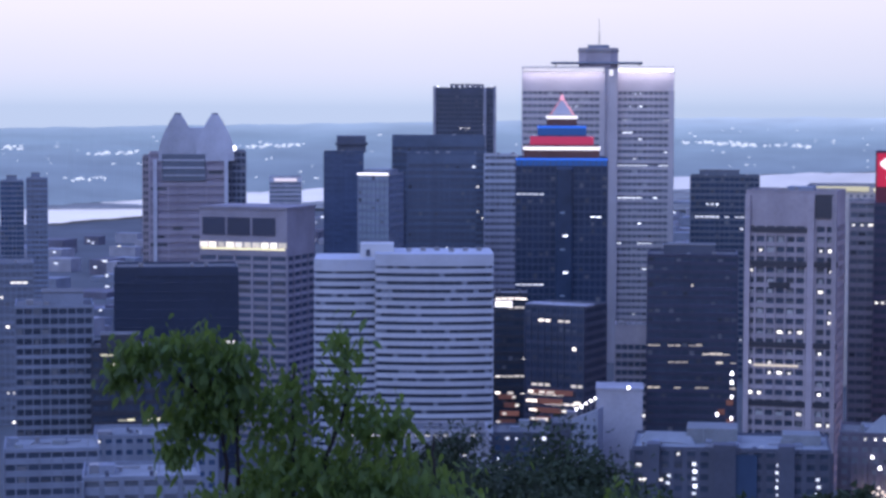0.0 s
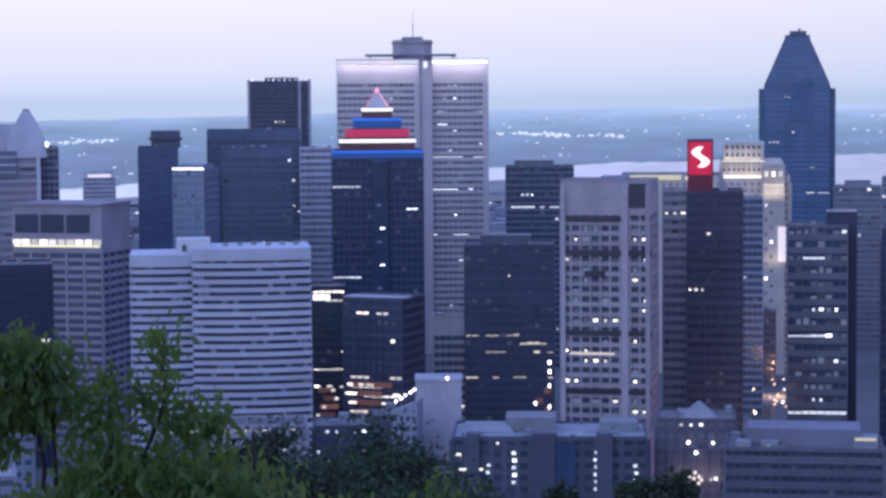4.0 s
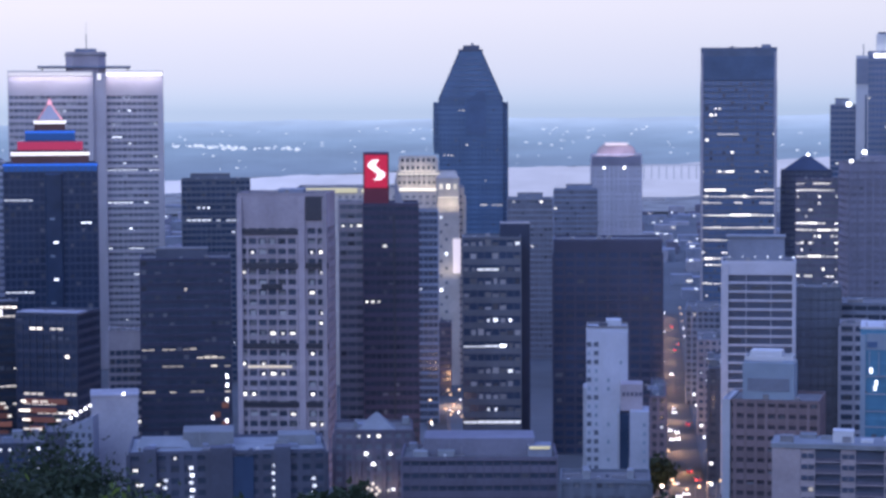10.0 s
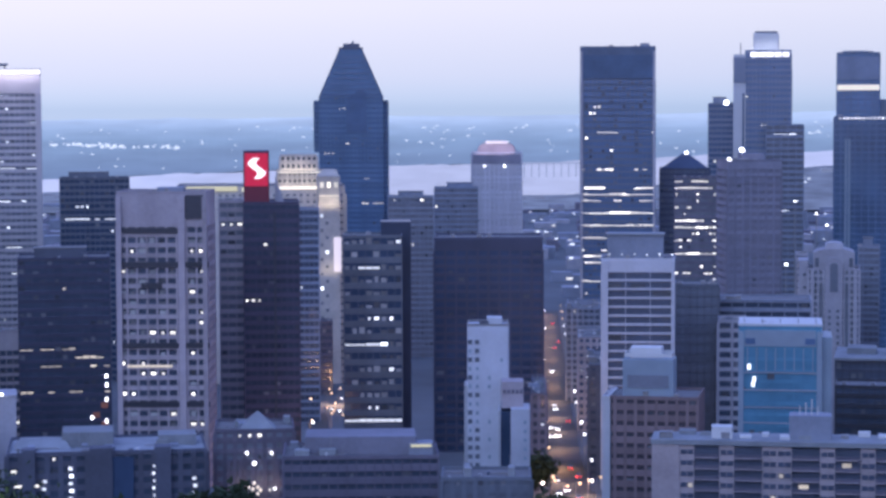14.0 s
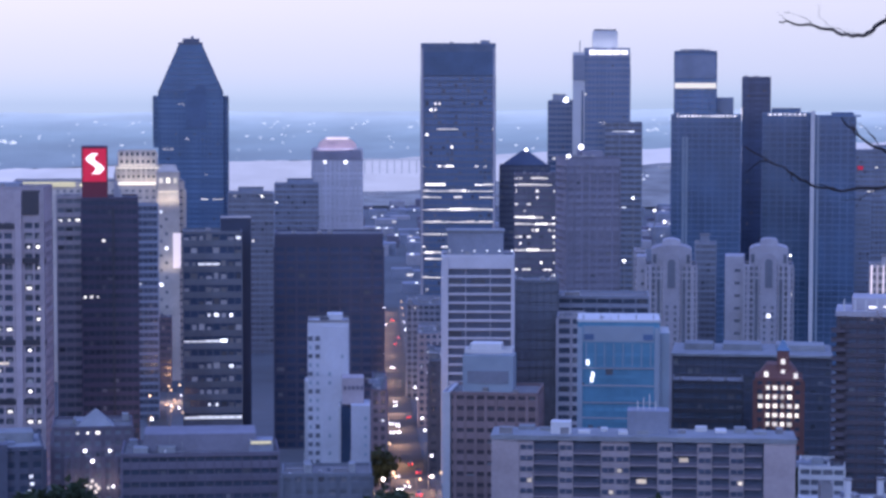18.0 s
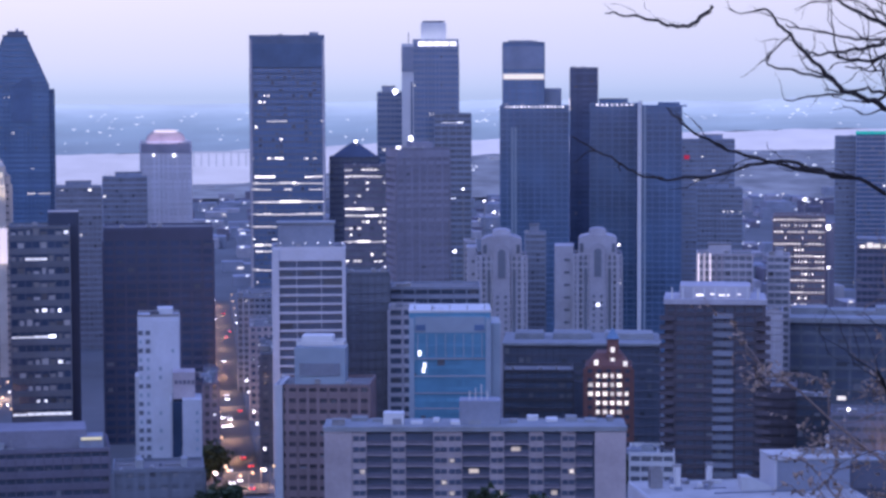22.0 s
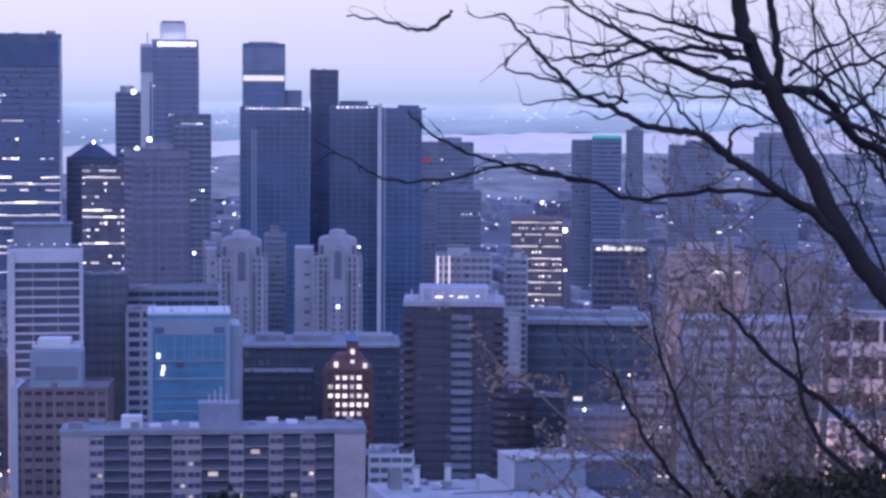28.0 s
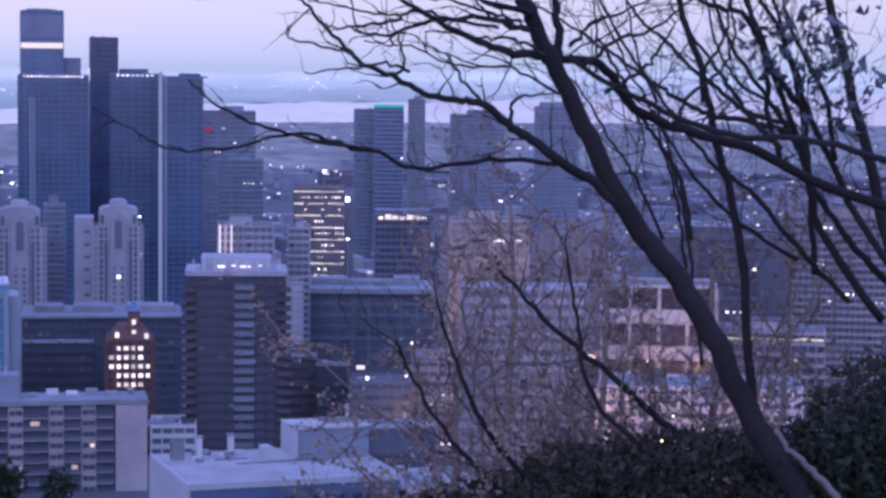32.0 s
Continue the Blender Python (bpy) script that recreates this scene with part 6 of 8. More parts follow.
for x, ww in ((-2, 7), (-24, 4), (17, 5)):
    add("stair_tower", block(ww, 6, h + 2, DUSK_PANEL), root, (x, -15.5, 0))
add("glazed_bay", block(11, 1.2, h - 1, INK_GLASS), root, (2.5, -17.2, 0))
for x, z0, n in ((-11.3, 8.4, 5), (14.3, 6.3, 6), (-19.4, 11.5, 2), (26.6, 9.0, 3)):
    for k in range(n):
        add("lit_window", block(1.2, 0.3, 0.9, LIT_COOL), root, (x + 0.3 * (k % 2), -18.6 if -8 < x < 8 else -17.2, z0 + 2.3 * k))
add("lit_strip", block(7.4, 0.3, 0.7, LIT), root, (-24.6, -17.25, 12.6))
root, w, h = rooted("blank_white_block", (-166.4, 721.1, 15.4, 71.1), 16, "windowless white block with a capped roof", "building", "near buildings")
add("outer_wall", block(w, 16, h, CONCRETE, 0.1), root)
add("roof_cap", block(w + 0.6, 16.6, 0.9, CONCRETE), root, (0, 0, h - 0.2))
add("roof_lamp", ball(0.5, BEACON), root, (3, -8.6, h + 1))
root, w, h = low_block("pyramid_roof_building", (-77.5, 695.7, 24.9, 63.4), 24, "stone building with a pale pyramid skylight and lit entrance", DUSK_STONE, ROOF, 202, 0.06)
add("pyramid_skylight", prism([(-6, -6), (6, -6), (6, 6), (-6, 6)], 5.5, ROOF_PALE, top=[(-0.3, -0.3), (0.3, -0.3), (0.3, 0.3), (-0.3, 0.3)]), root, (1, -4, h))
for k in range(6):
    add("lit_pilaster", block(1.0, 0.9, 13.0, DUSK_STONE), root, (-8.4 + 3.9 * k, -12.5, h - 21.5))
for x, z in ((0.0, 0.0), (1.6, 0.6), (-1.4, 0.8), (0.4, 1.9), (-0.6, -1.4), (1.5, -1.6), (2.4, -0.4)):
    add("entrance_lamp", ball(0.62, LIT_WARM, 6), root, (-0.7 + x, -13.4, 9.9 + z))
for x, z in ((-2.4, 21.3), (5.3, 21.2), (-6.4, 7.6), (6.2, 9.9), (-0.1, 18.0)):
    add("facade_lamp", ball(0.5, BEACON), root, (x, -13.0, z))
for fx in (-5.0, 1.5, 7.0):
    lamp = new("entrance_floodlight", bpy.data.lights.new("entrance_floodlight", "POINT"))
    lamp.data.energy, lamp.data.color, lamp.data.shadow_soft_size = 260, (1.0, 0.66, 0.42), 0.4
    lamp.parent, lamp.location = root, (fx, -16.0, 9.9 + 1.0)
root, w, h = low_block("long_stone_building", (-40.4, 638.7, 45.2, 63.9), 26, "long grey stone building with rows of windows", DUSK_STONE, ROOF, 203, 0.02, storey=3.4, bay=2.6)
add("roof_storey", block(w * 0.72, 16, 5.4, LAVENDER, 0.2), root, (0, 3, h))
add("lit_roof_room", block(7, 8, 3.4, GREY), root, (w / 2 - 5, -3, h))
add("roof_room_light", block(6, 0.4, 0.8, LIT_YELLOW), root, (w / 2 - 5, -7.2, h + 2.4))
low_block("low_roof_building", (-187.6, 746.5, 17.7, 54.7), 22, "low grey block with a lit terrace", DUSK_PANEL, ROOF, 204, 0.03)
low_block("low_roof_building", (-239.6, 506.2, 29.4, 71.3), 24, "low blue-grey block with pale panels", GREY, ROOF_PALE, 205, 0.0, bay=5)
low_block("low_roof_building", (-296.5, 567.2, 26.8, 66.7), 24, "pale grey low block", GREY, ROOF_PALE, 206, 0.01)
low_block("low_roof_building", (-295.5, 634.6, 38.5, 61.2), 24, "grey low block with roof plant", GREY, ROOF_PALE, 207, 0.01)
low_block("low_roof_building", (-240.4, 721.0, 54.3, 53.5), 22, "grey podium below a white slab", CONCRETE, ROOF, 208, 0.1, rows=((0.9, 0.5),))
low_block("low_roof_building", (-206.1, 773.0, 36.8, 46.8), 24, "dark podium with many lit shop windows", DARK, ROOF, 209, 0.4)
low_block("low_roof_building", (280.3, 727.9, 69.3, 61.8), 30, "pinkish low block behind branches", CONCRETE_PINK, ROOF_PALE, 210, 0.06)
low_block("low_roof_building", (306.5, 629.3, 64.5, 65.1), 30, "pale low block with lit shopfront", PINK_PALE, ROOF_PALE, 211, 0.08)
low_block("low_roof_building", (-3.9, 610.0, 24.9, 62.5), 18, "low blue-grey roof beside a street", BLUE_PANEL, ROOF, 212, 0.0)
low_block("street_side_block", (46.7, 1249.1, 19.0, 52.0), 60, "grey block along a street", GREY, ROOF, 213, 0.02)
low_block("street_side_block", (44.9, 1099.1, 12.5, 51.0), 40, "pale stone block along a street", CONCRETE, ROOF, 214, 0.05)
low_block("street_side_block", (39.6, 899.1, 7.3, 60.2), 60, "dark block along a street", DARK, ROOF, 215, 0.05)
low_block("street_side_block", (15.3, 879.9, 5.8, 51.2), 60, "dark brick block along a street", BROWN, ROOF, 216, 0.05)
low_block("low_roof_building", (148.0, 673.9, 14.0, 53.1), 20, "small white roofed block", WHITE, ROOF_PALE, 218, 0.0)


# ---------------------------------------------------------------- streets, lamps and cars
def street(name, p0, p1, width, label):
    a, b = Vector(p0[:2]), Vector(p1[:2])
    t = (b - a).normalized()
    s = Vector((t.y, -t.x)) * width / 2
    v, n = [], 40
    for i in range(n + 1):
        p = a + (b - a) * i / n
        for k in (-1, 1):
            q = p + k * s
            v.append((q.x, q.y, ground_z(p.length) + 0.7))
    tagged(new(name, mesh_of(name, v, [(2 * i, 2 * i + 1, 2 * i + 3, 2 * i + 2) for i in range(n)], ASPHALT)), label, "road", kind="structure")
    return a, b, s


def street_lamp(p, mat, h=8.0):
    root = new("street_lamp")
    root.location = p
    tagged(root, "tall street lamp with a glowing head", "lamp", "street lamps")
    add("pole", block(0.22, 0.22, h, METAL), root)
    add("arm", block(1.6, 0.14, 0.14, METAL), root, (0.7, 0, h - 0.2))
    add("lamp_head", ball(0.55, mat, 6), root, (1.4, 0, h - 0.4))


def car(p, yaw, seed, front):
    rnd = random.Random(seed)
    paint = rnd.choice((DARK, GREY, WHITE, BLACK))
    root = new("car")
    root.location, root.rotation_euler = p, (0, 0, yaw)
    tagged(root, "small car with its lights on in the street", "car", "cars")
    add("body", block(1.8, 4.3, 0.7, paint, 0.2), root, (0, 0, 0.35))
    add("cabin", prism([(-0.8, -1.2), (0.8, -1.2), (0.8, 1.3), (-0.8, 1.3)], 0.55, GLASS, top=[(-0.65, -0.7), (0.65, -0.7), (0.65, 0.9), (-0.65, 0.9)]), root, (0, 0, 1.05))
    for x in (-0.75, 0.75):
        for y in (-1.3, 1.3):
            add("wheel", block(0.22, 0.62, 0.62, BLACK, 0.15), root, (x, y, 0))
        add("headlight" if front else "tail_light", ball(0.42, BEACON if front else TAIL, 6), root, (x * 0.9, -2.1, 0.7))


def street_glow(p, power):
    """The light that lamps throw on the roadway; added ones also warm building fronts."""
    lamp = new("street_lamp_light", bpy.data.lights.new("street_lamp_light", "POINT"))
    lamp.data.energy, lamp.data.color, lamp.data.shadow_soft_size = power, (1.0, 0.54, 0.26), 0.6
    lamp.location = p


P0, P1 = (24.6, 735.0, 31.6), (40.4, 1849.5, -1.0)
a, b, s = street("road_main", P0, P1, 15, "lit downtown street running away between towers")
for i in range(14):
    p = a + (b - a) * (i + 0.4) / 14 - s * 0.3
    street_glow((p.x, p.y, ground_z(p.length) + 6), 7000)
rnd = random.Random(4)
for i in range(19):
    p = a + (b - a) * (i + 0.5) / 19
    for k in (-1, 1):
        q = p + k * s * 1.1
        if rnd.random() < 0.85:
            street_lamp((q.x, q.y, ground_z(p.length) + 0.5), LIT_ORANGE if rnd.random() < 0.5 else BEACON)
for i in range(22):
    p = a + (b - a) * rnd.random()
    k = rnd.choice((-0.6, -0.2, 0.25, 0.6))
    q = p + k * s
    car((q.x, q.y, ground_z(p.length) + 0.72), math.atan2(-(b - a).x, (b - a).y), i, k < 0)
a, b, s = street("road_side", (-62.6, 797.5, 47.3), (-99.1, 1195.9, 40.8), 10, "narrow lit street between two towers")
for i in range(2):
    p = a + (b - a) * (0.15 + 0.35 * i)
    street_glow((p.x, p.y, ground_z(p.length) + 7), 12000)
for i in range(12):
    p = a + (b - a) * (i + 0.3) / 12
    q = p + (1 if i % 2 else -1) * s
    street_lamp((q.x, q.y, ground_z(p.length) + 0.5), LIT_ORANGE if i % 3 else BEACON, 8 + (i * 5 % 4) * 2.5)
for k, p in enumerate(((-104.0, 1325.9, 0.1), (-95.0, 1296.5, 0.4), (-98.4, 1271.2, 0.7), (-90.8, 1246.7, 0.6), (-92.9, 1224.5, 1.0), (-95.7, 1204.2, 1.6), (-87.8, 1188.8, 1.5), (-90.8, 1172.5, 1.6), (-84.1, 1162.0, 1.6))):
    z = ground_z(math.hypot(p[0], p[1]))
    street_lamp((p[0], p[1], z), LIT_ORANGE if k % 3 else BEACON, max(3.0, p[2] - z))
p = (-93.2, 1236.5, 1.0)
street_glow((p[0], p[1], p[2] + 4), 15000)
a, b, s = street("road_cross", (8.0, 786.0, 35.1), (34.0, 785.0, 35.3), 12, "lit cross street with shopfront glow")
for i in range(6):
    p = a + (b - a) * (i + 0.3) / 6
    street_lamp((p.x, p.y - 3, ground_z(p.length) + 0.5), LIT_ORANGE if i not in (1, 5) else BEACON, 4 + (i * 7 % 3))
street_glow((15.0, 781.0, ground_z(785) + 7), 8000)
street_glow((31.0, 781.0, ground_z(785) + 7), 6000)


# a lit ramp that climbs past the white block
RAMP = ((-176.6, 700.1, 66.4), (-175.0, 700.5, 67.3), (-173.6, 700.8, 68.3), (-172.1, 701.2, 69.2), (-170.7, 701.5, 70.1))
ramp_root = new("lit_ramp")
ramp_root.location = (RAMP[2][0], RAMP[2][1] + 6, ground_z(728) - 1)
tagged(ramp_root, "pale concrete ramp with a row of white lamps", "ramp", "near buildings")
low_z, high_z = RAMP[0][2] - 3.2 - ramp_root.location.z, RAMP[-1][2] - 3.2 - ramp_root.location.z
add("ramp_deck", mesh_of("ramp", [(-4.5, -4, 0), (4.2, -4, 0), (4.2, 4, 0), (-4.5, 4, 0), (-4.5, -4, low_z), (4.2, -4, high_z), (4.2, 4, high_z), (-4.5, 4, low_z)], QUADS, GREY), ramp_root)
for i in range(3):
    for k in range(4):
        add("ramp_window", block(1.1, 0.2, 1.3, GLASS), ramp_root, (-3.2 + 2.1 * k, -4.05, low_z - 3.0 - 3.2 * i))
for p in RAMP:
    post = add("lamp_post", block(0.25, 0.25, 3.4, METAL), ramp_root, (p[0] - ramp_root.location.x, p[1] - ramp_root.location.y + 3.0, p[2] - 3.2 - ramp_root.location.z))
    add("lamp_globe", ball(0.45, BEACON, 6), post, (0, 0, 3.4))


# lamps of the squares between the towers
for k, p in enumerate(((196.4, 1487.1, 102.1), (207.7, 1465.4, 94.8), (208.5, 1424.8, 89.4), (153.1, 1291.0, 80.5), (158.9, 1239.9, 77.4), (246.7, 1327.3, 77.7), (307.2, 1468.2, 78.8), (307.8, 1417.0, 75.0), (279.8, 1371.8, 71.0), (353.4, 1560.5, 78.0), (204.2, 1131.7, 78.4), (362.3, 1196.4, 68.9))):
    d = math.hypot(p[0], p[1])
    root = new("floodlight_mast")
    root.location = (p[0], p[1], ground_z(d))
    tagged(root, "tall mast with a bright white floodlight head", "lamp", "floodlight masts")
    top = max(6.0, p[2] - ground_z(d))
    add("mast_pole", block(0.5, 0.5, top, METAL), root)
    add("mast_head", block(1.5, 0.8, 0.95, BEACON, 0.2), root, (0, 0, top))
# single white lamps among the low blocks
for p in ((225.5, 720.5, 59.9), (236.7, 711.7, 61.7), (254.3, 758.5, 66.6)):
    z = ground_z(math.hypot(p[0], p[1]))
    street_lamp((p[0] - 1.4, p[1], z), BEACON, max(5.0, p[2] - z))
# warm lamps added along the street to warm the fronts of the pinkish blocks
for k, p in enumerate(((241.6, 720.6, 42.3), (265.2, 722.9, 41.0), (270.5, 678.0, 47.9), (273.4, 633.5, 54.9), (282.4, 607.6, 58.6), (306.5, 607.0, 57.8))):
    z = ground_z(math.hypot(p[0], p[1]))
    street_lamp((p[0], p[1], z), LIT_ORANGE, 14)
    street_glow((p[0], p[1], z + 16), 1500 if k < 2 else 5500)
# a second added row at roof level warms the taller slabs behind
for k, p in enumerate(((268.8, 748.2, 56.4), (283.0, 742.9, 56.6), (301.8, 740.9, 56.4), (311.8, 725.9, 58.1), (306.3, 668.1, 55.7), (322.9, 660.2, 56.3))):
    street_lamp((p[0], p[1], p[2]), LIT_ORANGE, 5)
    street_glow((p[0], p[1], p[2] + 7), 5500)


# ---------------------------------------------------------------- trees
def tube(v, f, pts, radii, sides=6):
    base = len(v)
    up = Vector((0.3, 0.2, 1)).normalized()
    for i, p in enumerate(pts):
        t = (pts[min(i + 1, len(pts) - 1)] - pts[max(i - 1, 0)]).normalized()
        x = t.cross(up if abs(t.dot(up)) < 0.95 else Vector((1, 0, 0))).normalized()
        y = t.cross(x)
        for k in range(sides):
            a = 2 * math.pi * k / sides
            v.append(tuple(p + radii[i] * (math.cos(a) * x + math.sin(a) * y)))
    for i in range(len(pts) - 1):
        for k in range(sides):
            j = (k + 1) % sides
            f.append((base + i * sides + k, base + i * sides + j, base + (i + 1) * sides + j, base + (i + 1) * sides + k))
    f.append(tuple(base + (len(pts) - 1) * sides + k for k in range(sides)))
    f.append(tuple(base + k for k in reversed(range(sides))))


def smooth_path(pts, steps=6, rough=0.0, rnd=None):
    out = []
    P = [Vector(p) for p in pts]
    P = [2 * P[0] - P[1]] + P + [2 * P[-1] - P[-2]]
    for i in range(1, len(P) - 2):
        for k in range(steps):
            t = k / steps
            a, b, c, d = P[i - 1:i + 3]
            q = 0.5 * (2 * b + (c - a) * t + (2 * a - 5 * b + 4 * c - d) * t * t + (3 * b - a - 3 * c + d) * t ** 3)
            if rough and rnd:
                q = q + Vector((rnd.gauss(0, rough), rnd.gauss(0, rough), rnd.gauss(0, rough)))
            out.append(q)
    out.append(P[-2])
    return out


def twigs(v, f, path, r0, rnd, lean, depth=0, most=3, length=0.8, every=0.16):
    """Side twigs along a limb, which fork on."""
    run = 0.0
    for i in range(1, len(path)):
        seg = path[i] - path[i - 1]
        run += seg.length
        if run < every * rnd.uniform(0.6, 1.5):
            continue
        run = 0.0
        t = seg.normalized()
        side = Vector((rnd.gauss(0, 0.6), rnd.gauss(0, 0.35), rnd.gauss(0, 0.6))) + lean
        d = (t * rnd.uniform(0.5, 1.1) + side * rnd.uniform(0.5, 0.9)).normalized()
        L = length * rnd.uniform(0.4, 1.15)
        n = 7
        pts = [path[i]]
        for k in range(n):
            d = (d + Vector((rnd.gauss(0, 0.26), rnd.gauss(0, 0.14), rnd.gauss(0, 0.26))) + 0.05 * lean).normalized()
            pts.append(pts[-1] + d * L / n)
        r = r0 * (0.8 if depth == 0 else 0.62)
        tube(v, f, pts, [r * (1 - 0.8 * k / n) for k in range(n + 1)], 4 if depth else 5)
        if depth < most:
            twigs(v, f, pts[1:], r, rnd, lean, depth + 1, most, length * 0.62, every * 0.8)


def tree_part(name, root, v, f, mat, label=""):
    me = mesh_of(name, v, f, mat)
    for p in me.polygons:
        p.use_smooth = True
    ob = add(name, me, root, label=label)
    ob.matrix_parent_inverse = Matrix.Translation(-root.location)
    return ob


def limb(name, root, pts, r0, r1, rnd, twig_len=0.7, every=0.15, lean=(-0.25, 0, 0.2), most=2, rough=0.006, twig_r=None, taper=1.0):
    path = smooth_path(pts, 6, rough, rnd)
    n = len(path) - 1
    v, f = [], []
    tube(v, f, path, [r1 + (r0 - r1) * (1 - i / n) ** taper for i in range(n + 1)], 9)
    ob = tree_part(name, root, v, f, BARK)
    if twig_len:
        v, f = [], []
        twigs(v, f, path, twig_r or max(r1 * 1.1, 0.008), rnd, Vector(lean), 0, most, twig_len, every)
        tw = tree_part("fine_growth", root, v, f, BARK)
        tw["kind"] = "stuff"
    return path


def bare_tree():
    rnd = random.Random(77)
    root = new("bare_tree")
    foot = Vector((6.553, 11.227, 161.965))
    root.location = foot
    tagged(root, "leaning dark tree with bare forking branches on the slope", "tree", "foreground trees")
    limb("trunk", root, [(6.553, 11.227, 161.965), (6.228, 11.411, 162.517), (5.937, 11.565, 163.040), (5.711, 11.679, 163.565), (5.424, 11.814, 163.991), (5.180, 11.923, 164.384), (4.995, 12.002, 164.809), (4.840, 12.065, 165.136), (4.715, 12.115, 165.461), (4.667, 12.133, 165.851)],
         0.082, 0.044, rnd, 0.5, 0.22, taper=1.3, most=2, twig_r=0.0062)
    # the long lower limb that reaches over the skyline
    limb("limb", root, [(5.362, 11.843, 164.089), (5.130, 11.891, 164.322), (4.869, 11.838, 164.476), (4.665, 11.812, 164.607), (4.479, 11.777, 164.711), (4.348, 11.720, 164.807), (4.203, 11.719, 164.829), (3.993, 11.740, 164.868), (3.804, 11.750, 164.961), (3.601, 11.709, 165.040), (3.456, 11.700, 165.186), (3.286, 11.645, 165.341), (3.174, 11.676, 165.461)],
         0.034, 0.006, rnd, 0.34, 0.15, lean=(-0.25, 0, 0.15), most=2, twig_r=0.0085)
    limb("limb", root, [(4.846, 11.847, 164.472), (4.399, 11.807, 164.493), (3.973, 11.746, 164.452), (3.674, 11.738, 164.549), (3.319, 11.740, 164.613), (2.997, 11.723, 164.707), (2.768, 11.676, 164.814), (2.651, 11.703, 164.934)],
         0.015, 0.005, rnd, 0.30, 0.22, lean=(-0.3, 0, 0.0), most=1, twig_r=0.0078)
    limb("limb", root, [(3.644, 11.748, 164.549), (3.259, 11.757, 164.644), (2.879, 11.753, 164.563), (2.583, 11.821, 164.563), (2.387, 11.760, 164.648), (2.154, 11.805, 164.782)],
         0.010, 0.004, rnd, 0.24, 0.25, lean=(-0.3, 0, 0.1), most=1, twig_r=0.0062)
    limb("limb", root, [(3.880, 11.672, 164.985), (3.731, 11.615, 165.031), (3.526, 11.575, 164.999), (3.250, 11.552, 164.974)], 0.010, 0.004, rnd, 0.15, 0.2, most=1, twig_r=0.003)
    limb("limb", root, [(3.569, 11.666, 165.076), (3.350, 11.627, 165.120), (3.177, 11.572, 165.154), (3.171, 11.573, 165.226)], 0.008, 0.004, rnd, 0.12, 0.2, most=1, twig_r=0.003)
    limb("limb", root, [(2.910, 11.745, 165.484), (2.754, 11.680, 165.367), (2.592, 11.717, 165.395), (2.425, 11.650, 165.426), (2.308, 11.674, 165.436)], 0.012, 0.004, rnd, 0.16, 0.15, lean=(-0.3, 0, 0.2), most=1, twig_r=0.003)
    limb("limb", root, [(4.917, 12.034, 164.973), (4.953, 12.128, 165.203), (4.958, 12.233, 165.436), (4.909, 12.253, 165.799)], 0.03, 0.02, rnd, 0.5, 0.15, most=2, twig_r=0.0078)
    # upper limb crossing the trunk
    limb("limb", root, [(4.803, 11.972, 165.086), (4.489, 11.880, 165.115), (4.214, 11.874, 165.224), (3.851, 11.787, 165.390), (3.524, 11.785, 165.554)], 0.028, 0.006, rnd, 0.36, 0.13, lean=(-0.2, 0, 0.1), most=2, twig_r=0.0085)
    limb("limb", root, [(4.878, 12.158, 165.071), (5.222, 12.123, 165.040), (5.458, 12.238, 164.806), (5.821, 12.291, 164.651), (6.310, 12.273, 164.528), (6.833, 12.219, 164.282), (7.383, 12.130, 164.138)], 0.026, 0.034, rnd, 0.9, 0.16, lean=(-0.1, 0, 0.45), most=2, twig_r=0.0085)
    limb("limb", root, [(4.962, 12.016, 165.087), (5.407, 12.042, 164.842), (6.007, 11.978, 164.625), (6.486, 11.954, 164.607), (7.216, 11.997, 164.445)], 0.015, 0.022, rnd, 0.7, 0.15, lean=(-0.1, 0, 0.5), most=2, twig_r=0.0078)
    limb("limb", root, [(4.926, 11.923, 164.859), (4.586, 11.950, 165.004), (4.215, 11.874, 165.028), (3.942, 11.862, 165.127), (3.672, 11.844, 165.155)], 0.009, 0.004, rnd, 0.4, 0.14, lean=(-0.4, 0, 0.15), most=1, twig_r=0.0078)
    limb("limb", root, [(4.711, 12.009, 165.232), (4.433, 12.008, 165.293), (4.094, 11.916, 165.268), (3.822, 11.901, 165.189), (3.613, 11.862, 165.217)], 0.018, 0.006, rnd, 0.4, 0.14, lean=(-0.4, 0, 0.15), most=1, twig_r=0.0078)
    limb("limb", root, [(4.726, 12.003, 165.329), (4.273, 11.853, 165.414), (3.819, 11.692, 165.525)], 0.020, 0.005, rnd, 0.4, 0.14, lean=(-0.3, 0, 0.2), most=2, twig_r=0.0085)
    # thin growth that hangs over the skyline
    limb("limb", root, [(4.408, 11.697, 165.230), (4.230, 11.762, 165.266), (4.021, 11.835, 165.321), (3.887, 11.880, 165.301), (3.721, 11.933, 165.309), (3.540, 11.988, 165.354), (3.389, 12.032, 165.390)], 0.011, 0.004, rnd, 0.3, 0.16, lean=(-0.2, 0, 0.15), most=1, twig_r=0.0048)
    limb("limb", root, [(4.559, 11.693, 165.263), (4.395, 11.755, 165.319), (4.187, 11.831, 165.380), (4.007, 11.893, 165.410), (3.826, 11.953, 165.471)], 0.011, 0.004, rnd, 0.3, 0.16, lean=(-0.2, 0, 0.15), most=1, twig_r=0.0048)
    limb("limb", root, [(3.933, 11.970, 165.278), (3.752, 12.029, 165.245), (3.600, 12.075, 165.224), (3.493, 12.106, 165.261)], 0.011, 0.004, rnd, 0.3, 0.16, lean=(-0.2, 0, 0.15), most=1, twig_r=0.0048)
